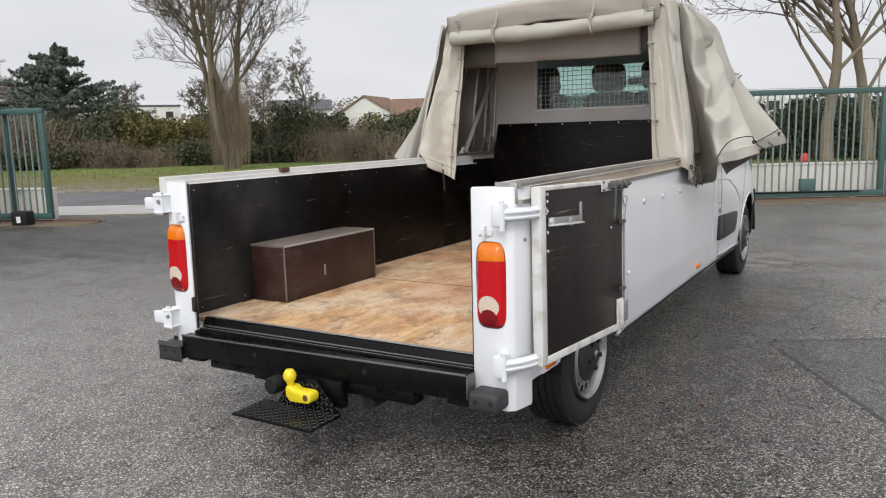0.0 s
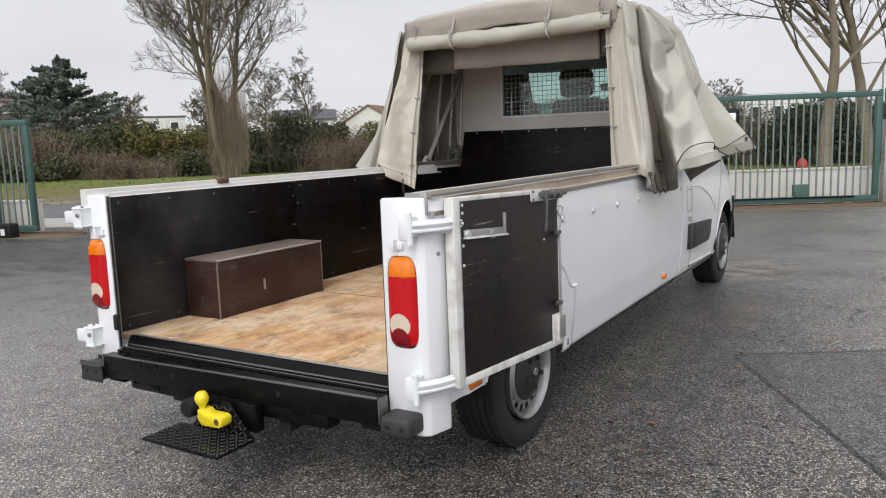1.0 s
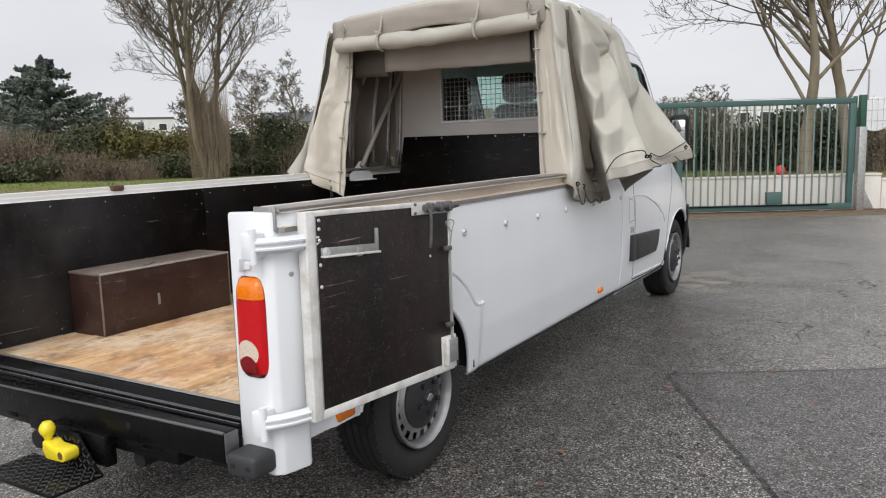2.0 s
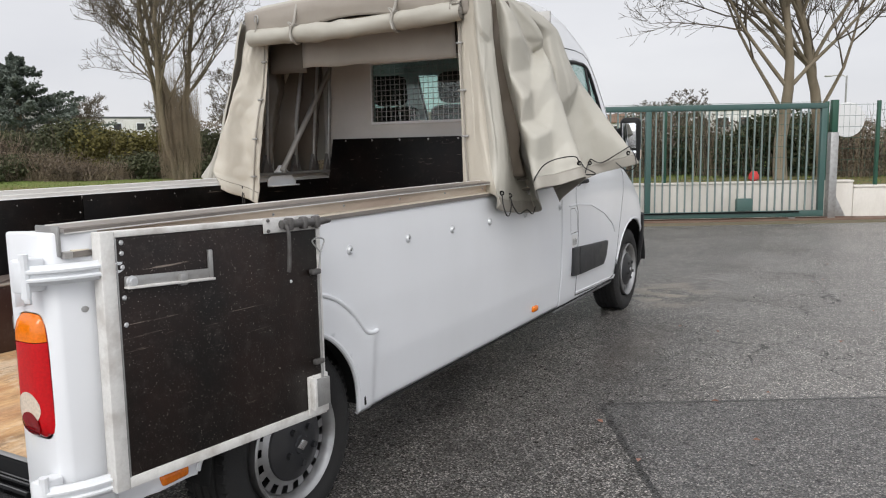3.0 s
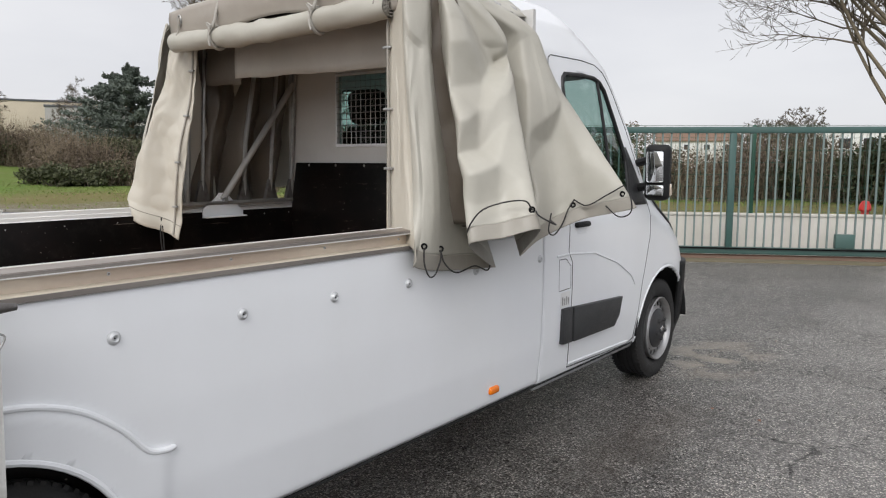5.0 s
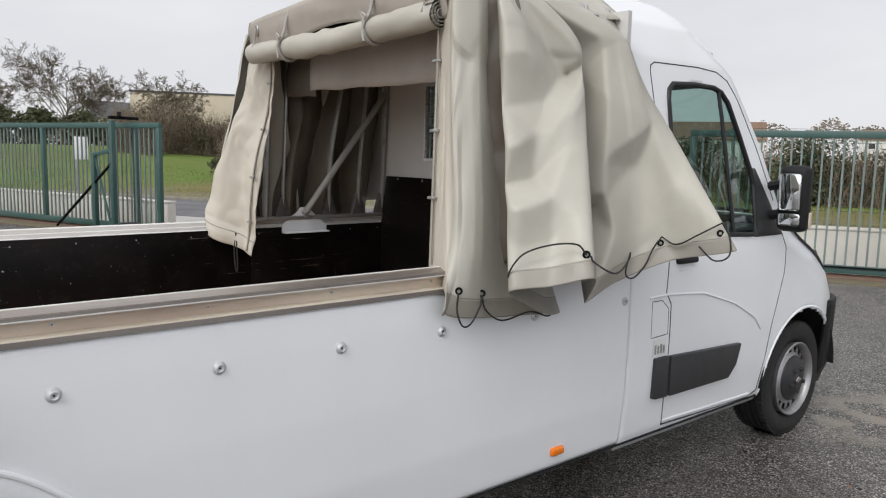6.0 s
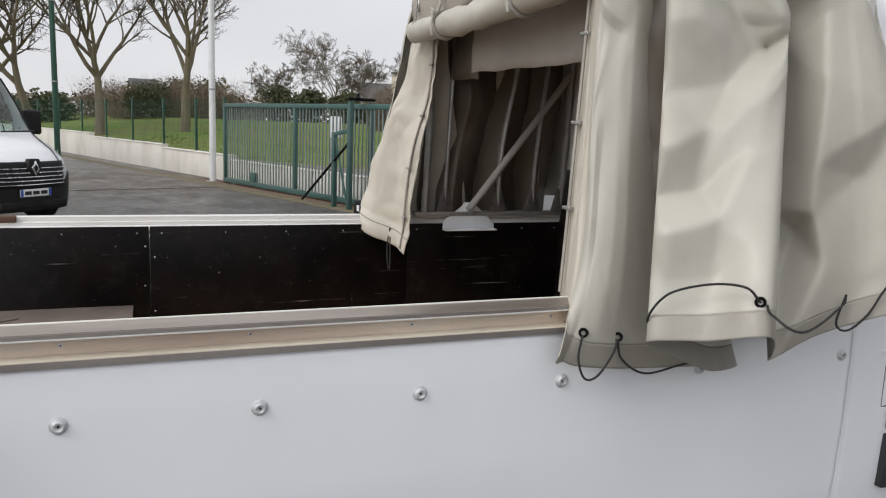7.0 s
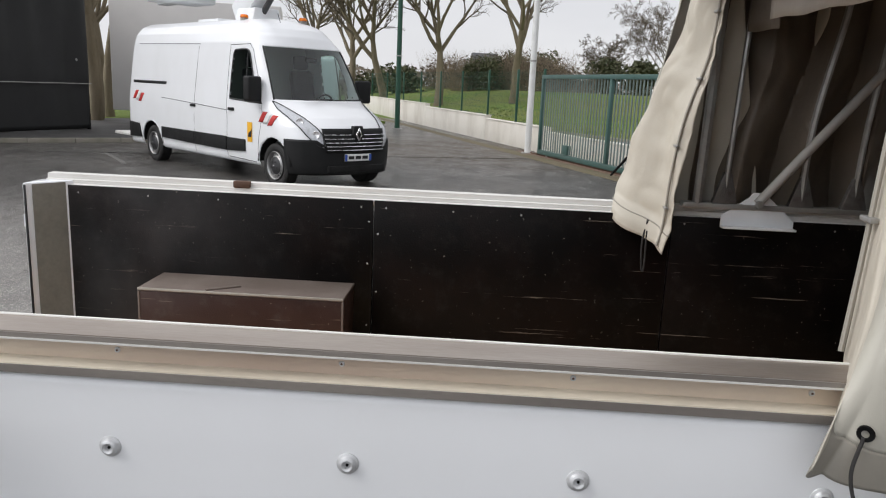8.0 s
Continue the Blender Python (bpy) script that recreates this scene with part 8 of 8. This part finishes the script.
def bush(label, x, y, w, d, h, mat, seed, n=2600, size=0.13, name="bush", group="hedge shrubs", yaw=0.0):
    rng = random.Random(seed)
    lobes = [(Vector((rng.uniform(-0.42, 0.42) * w, rng.uniform(-0.3, 0.3) * d, h * rng.uniform(0.3, 0.74))), rng.uniform(0.26, 0.46)) for k in range(9)]

    def place(r):
        c, q = r.choice(lobes)
        v = Vector((r.gauss(0, 1), r.gauss(0, 1), r.gauss(0, 1))).normalized() * (r.random() ** 0.35)
        p = c + Vector((v.x * q * w * 0.75, v.y * q * d, v.z * q * h * 0.72))
        p.z = max(0.02, p.z if r.random() > 0.25 else r.uniform(0.02, h * 0.5))
        return p

    twiggy = mat is LEAF_BROWN
    t = thing(name, label, "bush", pose(x, y, rise(x, y) - 0.05, 0, 0, yaw), group=group)
    ob = new("foliage", raw_mesh("foliage", *leaf_cards(rng, n * 2 // 5 if twiggy else n, place, size * 0.75 if twiggy else size), mat))
    ob.parent = t
    P = []
    for k in range(240 if twiggy else 26):
        q = Vector((rng.uniform(-0.4, 0.4) * w, rng.uniform(-0.3, 0.3) * d, 0))
        dirn = Vector((rng.uniform(-0.4, 0.4), rng.uniform(-0.4, 0.4), 1))
        ln = h * rng.uniform(0.6, 1.08)
        P.append(([(q + dirn * ln * j / 4 + Vector((rng.uniform(-0.1, 0.1), rng.uniform(-0.1, 0.1), 0)), (0.014 if twiggy and k > 12 else 0.03) * (1 - 0.22 * j)) for j in range(5)], 3))
    ob = new("stalk", raw_mesh("stalk", *tube_arrays(P), TWIG_PALE if twiggy else TWIG))
    ob.parent = t
    return t


def polar(az, dist, eye=(2.3, -1.5)):
    a = radians(az)
    return eye[0] - math.sin(a) * dist, eye[1] + math.cos(a) * dist


x, y = polar(46.2, 36, (2.16, -2.48))
plant_tree("tall bare tree with a dense bundle of upright stems", x, y, 3, sprouts=900, height=12.0, spread=4.8, r0=0.165, limbs=13, up=0.72, first=0.20, twigs=6, stems=5, sub=7, lean=0.78, thin=0.0085, slim=0.34, steps=12, tilt=0.065)
for az, ds, sd in ((5.5, 24.0, 8), (2.9, 25.5, 12), (-14.0, 28.0, 15), (-23.0, 31.0, 16), (-31.0, 38.0, 17), (-39.0, 50.0, 18)):
    x, y = polar(az, ds, (2.73, -0.76))
    plant_tree("big bare tree with spreading grey limbs", x, y, sd, height=6.8, spread=6.4, r0=0.215, limbs=15, up=0.54, first=0.30, twigs=8, stems=1, sub=10, lean=0.66, thin=0.0062, slim=0.30, steps=9)
for k, (az, ds) in enumerate(((88.0, 46), (93.6, 47), (97.5, 48), (100.3, 50), (103.0, 52))):
    x, y = polar(az, ds, (2.3, 1.7))
    plant_tree("bare roadside plane tree with spreading limbs", x, y, 20 + k, height=6.5, spread=6.2, r0=0.30, limbs=12, up=0.5, first=0.36, twigs=7, stems=1, sub=7, lean=0.6, thin=0.0095)
for k, (az, ds, h, sp, eye) in enumerate(((53.1, 75, 3.6, 3.2, (2.14, -2.45)), (43.9, 66, 6.0, 3.0, (2.14, -2.45)), (41.0, 72, 8.0, 2.4, (2.14, -2.45)), (48.5, 80, 5, 3, (2.14, -2.45)), (77.3, 78, 4.0, 7.0, (2.7, 1.3)), (81.8, 82, 3.4, 3.4, (2.7, 1.3)), (70.0, 66, 3.2, 3.8, (2.9, 0.5)), (63.0, 66, 3.4, 3.4, (2.9, 0.5)), (12.2, 52, 3.4, 2.2, (2.7, -0.8)), (15.0, 70, 3.6, 2.8, (2.9, 0.5)))):
    x, y = polar(az, ds, eye)
    plant_tree("bare winter tree beyond the road", x, y, 50 + k, height=h, spread=sp * 0.75, r0=0.17, limbs=18, up=0.34, first=0.35, twigs=6, stems=1, sub=7, lean=0.85, thin=0.012 if ds < 76 else 0.016, slim=0.36, steps=8)

for k, (az, ds, q) in enumerate(((117.75, 28.0, 0.24), (116.9, 30.0, 0.20), (118.5, 33.0, 0.14))):
    x, y = polar(az, ds, (2.2, 1.9))
    plant_tree("bare tree with several thick brown stems", x, y, 80 + k, height=7.0, spread=4.0, r0=q, limbs=10, up=0.5, first=0.35, twigs=4, stems=2, sub=5, lean=0.6, thin=0.012)


def conifer(x, y, h, w, seed):
    rng = random.Random(seed)
    t = thing("conifer", "dark blue-green cedar with layered branches", "tree", pose(x, y, rise(x, y)))
    ob = part("trunk", lathe([(0, 0), (0.35, 0), (0.05, h), (0, h)], 10), BARK, t)
    lay = []
    for k in range(120):
        f = 0.03 + 0.97 * (k / 120)
        z = h * f
        ln = w * (1 - f) ** 0.80 * rng.uniform(0.62, 1.12) + 0.15
        a = rng.uniform(0, math.tau)
        lay.append((z, ln, a))

    def place(r):
        z, ln, a = r.choice(lay)
        q = r.random() ** 0.6
        s = r.gauss(0, 0.20) * (0.9 - q * 0.55)
        return Vector((math.cos(a) * ln * q - math.sin(a) * s * ln * 0.5, math.sin(a) * ln * q + math.cos(a) * s * ln * 0.5, z + 0.16 * ln * q * q - 0.06 * q * ln + r.gauss(0, 0.085)))
    o = new("foliage", raw_mesh("foliage", *leaf_cards(rng, 46000, place, 0.10), LEAF_CEDAR))
    o.parent = t
    return t


x, y = polar(57.0, 60, (2.16, -2.48))
conifer(x, y, 7.3, 8.0, 11)

# hedge along the far side of the grass, north
rng = random.Random(77)
for k in range(25):
    az = 61 - k * 1.35
    x, y = polar(az, rng.uniform(44, 49), (2.14, -2.45))
    if az > 57 or 34 < az < 45 and rng.random() < 0.4:
        mat, lab = LEAF_BROWN, "brown leafless hedge shrub beyond grass"
    elif 50.5 < az < 53 or 42.2 < az < 45.5 or rng.random() < 0.12:
        mat, lab = LEAF_OLIVE, "yellow-olive hedge shrub beyond grass"
    else:
        mat, lab = LEAF_DARK, "dark green hedge shrub beyond grass"
    bush(lab, x, y, 3.4, 2.4, rng.uniform(2.7, 3.6) if mat is not LEAF_BROWN else 2.6, mat, 100 + k, 5600, 0.085, yaw=rng.uniform(0, 90))
for k in range(20):
    az = 61 - k * 1.6
    x, y = polar(az, rng.uniform(41, 43), (2.14, -2.45))
    bush("low brown scrub at the foot of the hedge", x, y, 2.8, 1.6, rng.uniform(0.9, 2.0), LEAF_BROWN if rng.random() < 0.6 else LEAF_DARK, 160 + k, 2400, 0.08, yaw=rng.uniform(0, 90))
# hedge behind the sliding gate, north-east
for k in range(32):
    az = 27 - k * 2.2
    far_side = 25 / (math.cos(radians(az)) + 0.557 * math.sin(radians(az)))
    x, y = polar(az, max(rng.uniform(33, 36), far_side), (2.73, -0.76))
    mat = LEAF_DARK if rng.random() < 0.65 else LEAF_BROWN
    bush("dark winter hedge shrub behind the gate", x, y, 3.4, 2.4, rng.uniform(2.3, 3.1), mat, 220 + k, 5600, 0.08, yaw=rng.uniform(0, 90))
# west: scrub before the houses
for k in range(16):
    az = 73 - k * 0.9 if k < 10 else 84 + (k - 10) * 1.4
    x, y = polar(az, rng.uniform(52, 56) if k < 10 else rng.uniform(58, 64), (2.9, 0.7))
    bush("brown winter scrub beyond the grass", x, y, 4.0, 2.6, rng.uniform(2.6, 3.6) if k < 10 else rng.uniform(1.6, 3.2), LEAF_BROWN if rng.random() < 0.75 else LEAF_DARK, 260 + k, 4200, 0.09, yaw=rng.uniform(0, 90))
for k in range(12):
    az = 74 + k * 2.4
    x, y = polar(az, rng.uniform(66, 76), (2.7, 1.3))
    bush("dark green hedge in the distance", x, y, 4.5, 2.5, rng.uniform(2.0, 3.6), LEAF_DARK if rng.random() < 0.6 else LEAF_BROWN, 300 + k, 1600, 0.18, yaw=rng.uniform(0, 90))


# far woods all round the northern half
def far_woods():
    rng = random.Random(9)
    V, F = [], []
    for k in range(60000):
        az = rng.uniform(-40, 130)
        d = rng.uniform(150, 190)
        top = (4.5 if az < 12 else 8.0 if az < 62 else 4.0) + 3.0 * noise.noise(Vector((az * 0.09, 0.0, 3.0))) + 2.2 * noise.noise(Vector((az * 0.5, 1.0, 3.0)))
        x, y = polar(az, d)
        z = max(1.5, top) * (1 - rng.random() ** 1.7)
        s = rng.uniform(0.12, 0.42)
        a = rng.uniform(0, math.tau)
        e = Vector((math.cos(a), math.sin(a), rng.uniform(-0.5, 0.5))) * s
        g = Vector((-e.y * 0.3, e.x * 0.3, s * 0.9))
        i = len(V)
        p = Vector((x, y, z))
        V += [p - e, p + g * 0.6, p + e, p - g * 0.6]
        F += [(i, i + 1, i + 2, i + 3)]
    return tagged(new("far_woods", raw_mesh("far_woods", V, F, LEAF_WOOD)), "brown bare woods on the horizon", "woods", kind="stuff")


far_woods()


# ---- buildings in the distance ----
def house(label, az, dist, w, d, wall_h, ridge_h, wall, roof_mat, eye=(2.3, -1.0), turn=0.0, windows=3, name="house", hip=False):
    x, y = polar(az, dist, eye)
    t = thing(name, label, "building", pose(x, y, rise(x, y), 0, 0, az + turn))
    part("wall", prism([(-w / 2, -0.2), (w / 2, -0.2), (w / 2, wall_h), (-w / 2, wall_h)], -d / 2, d / 2, "y", 0.02), wall, t)
    if ridge_h > wall_h:
        part("gable", prism([(-d / 2, wall_h), (d / 2, wall_h), (0, ridge_h)], -w / 2 + 0.02, w / 2 - 0.02, "x"), wall, t)
        th = 0.18
        for q in (-1, 1):
            part("roof", prism([(q * (d / 2 + 0.3), wall_h - 0.15), (q * (d / 2 + 0.3), wall_h - 0.15 + th), (0, ridge_h + th), (0, ridge_h)], -w / 2 - 0.3, w / 2 + 0.3, "x"), roof_mat, t)
    else:
        part("roof", box(-w / 2 - 0.1, w / 2 + 0.1, -d / 2 - 0.1, d / 2 + 0.1, wall_h, wall_h + 0.25, 0.02), roof_mat, t)
    for k in range(windows):
        xx = -w / 2 + w * (k + 0.5) / windows
        fr = part("window", box(xx - 0.6, xx + 0.6, -d / 2 - 0.05, -d / 2 + 0.02, wall_h - 1.7, wall_h - 0.6, 0.02), WHITE_SATIN, t)
        part("pane", box(xx - 0.5, xx + 0.5, -d / 2 - 0.056, -d / 2 - 0.051, wall_h - 1.6, wall_h - 0.7), DASH, fr)
    return t


house("white gabled house with a brown roof behind the hedge", 35.6, 125, 10, 10.0, 4.4, 7.4, HOUSE_WALL, ROOF_BROWN, (2.14, -2.45), turn=68, windows=2)
house("long brown-roofed building behind trees", 30.5, 120, 16, 9, 4.4, 6.8, HOUSE_WALL, ROOF_BROWN, (2.14, -2.45), windows=4)
house("low white building behind trees", 41.2, 120, 9, 8, 5.0, 6.4, HOUSE_WALL, ROOF_GREY, (2.14, -2.45), windows=3)
house("low white building behind bare trees", 52.5, 120, 12, 8, 4.7, 4.7, HOUSE_WALL, ROOF_GREY, (2.14, -2.45), windows=4)
wh = house("beige flat-roofed warehouse behind trees", 66.0, 120, 26, 14, 7.4, 7.4, BEIGE_WALL, ROOF_GREY, (2.9, 0.5), windows=0, name="warehouse")
w2 = house("grey commercial building with a round dark sign", 61.3, 105, 13, 10, 6.0, 6.0, GREY_BOX, ROOF_GREY, (2.9, 0.5), windows=0, name="shop")
part("sign", lathe([(0, 0.08), (0.85, 0.08), (0.9, 0)], 28, m=pose(-1.5, -5.06, 4.9, 90, 0, 0)), DASH, w2, "plain dark round sign")
part("sign_band", box(-2.1, -0.9, -5.2, -5.15, 4.75, 5.0), SIGN_WHITE, w2)
house("grey-roofed house beyond the road", 74.2, 175, 9, 8, 5.6, 9.0, HOUSE_WALL, ROOF_GREY, (2.7, 1.3), turn=20)
house("grey-roofed house beyond the road", 71.5, 165, 10, 8, 5.2, 8.4, HOUSE_WALL, ROOF_GREY, (2.7, 1.3), turn=-15)
house("grey-roofed house behind shrubs", 90.3, 150, 4.5, 6, 3.6, 6.4, HOUSE_WALL, ROOF_GREY, (2.7, 1.3), turn=10)
house("white industrial building behind the gate", 8.6, 85, 8, 10, 4.5, 4.5, HOUSE_WALL, ROOF_GREY, (2.7, -0.8), windows=4, name="workshop")
house("white building behind woods", 19.0, 150, 14, 10, 5.5, 7.0, HOUSE_WALL, ROOF_BROWN, (2.9, 0.5), windows=4)

x, y = polar(77.0, 27.5, (2.68, 1.43))
g = thing("notice_board", "white notice board on posts on the grass verge", "sign", pose(x, y, rise(x, y), 0, 0, 77))
part("board", box(-0.21, 0.21, -0.02, 0.02, 1.15, 1.90, 0.01), SIGN_WHITE, g)
for q in (-0.15, 0.15):
    part("post", box(q - 0.03, q + 0.03, 0.02, 0.07, 0, 1.9, 0.004), GALV, g)


# grass blades on the verges
def tufts():
    rng = random.Random(31)
    V, F = [], []
    for k in range(26000):
        s = rng.uniform(-42, 14)
        o = 7.1 + 14 * rng.random() ** 1.8
        if s > -27 and o < 15.5 and rng.random() < 0.82:
            continue
        p = fence_at(s, o)
        z = rise(p.x, p.y)
        h = rng.uniform(0.03, 0.085)
        a = rng.uniform(0, math.tau)
        w = Vector((math.cos(a), math.sin(a), 0)) * 0.035
        b = Vector((p.x, p.y, z - 0.01))
        i = len(V)
        V += [b - w, b + w, b + Vector((rng.uniform(-0.07, 0.07), rng.uniform(-0.07, 0.07), h))]
        F.append((i, i + 1, i + 2))
    return tagged(new("grass", raw_mesh("grass", V, F, BLADE)), "short tufty winter grass", "grass", kind="stuff")


tufts()
house("red-clad building far behind the trees", 119.6, 105, 5, 8, 6.0, 6.0, RED_BRICK, ROOF_GREY, (2.16, 1.87), windows=2, name="building")


# a few fallen leaves on the asphalt
def fallen_leaves():
    rng = random.Random(4)
    V, F = [], []
    for k in range(60):
        p = Vector((rng.uniform(1.3, 5.5), rng.uniform(-1.5, 8.5), 0.006))
        a, s = rng.uniform(0, math.tau), rng.uniform(0.012, 0.028)
        e = Vector((math.cos(a), math.sin(a), 0)) * s
        g = Vector((-e.y, e.x, 0)) * 0.6
        i = len(V)
        V += [p - e, p + g + Vector((0, 0, 0.008)), p + e, p - g + Vector((0, 0, 0.006))]
        F += [(i, i + 1, i + 2), (i, i + 2, i + 3)]
    return tagged(new("fallen_leaves", raw_mesh("fallen_leaves", V, F, LEAF_LITTER)), "small brown fallen leaves on wet asphalt", "leaves", kind="stuff")


fallen_leaves()
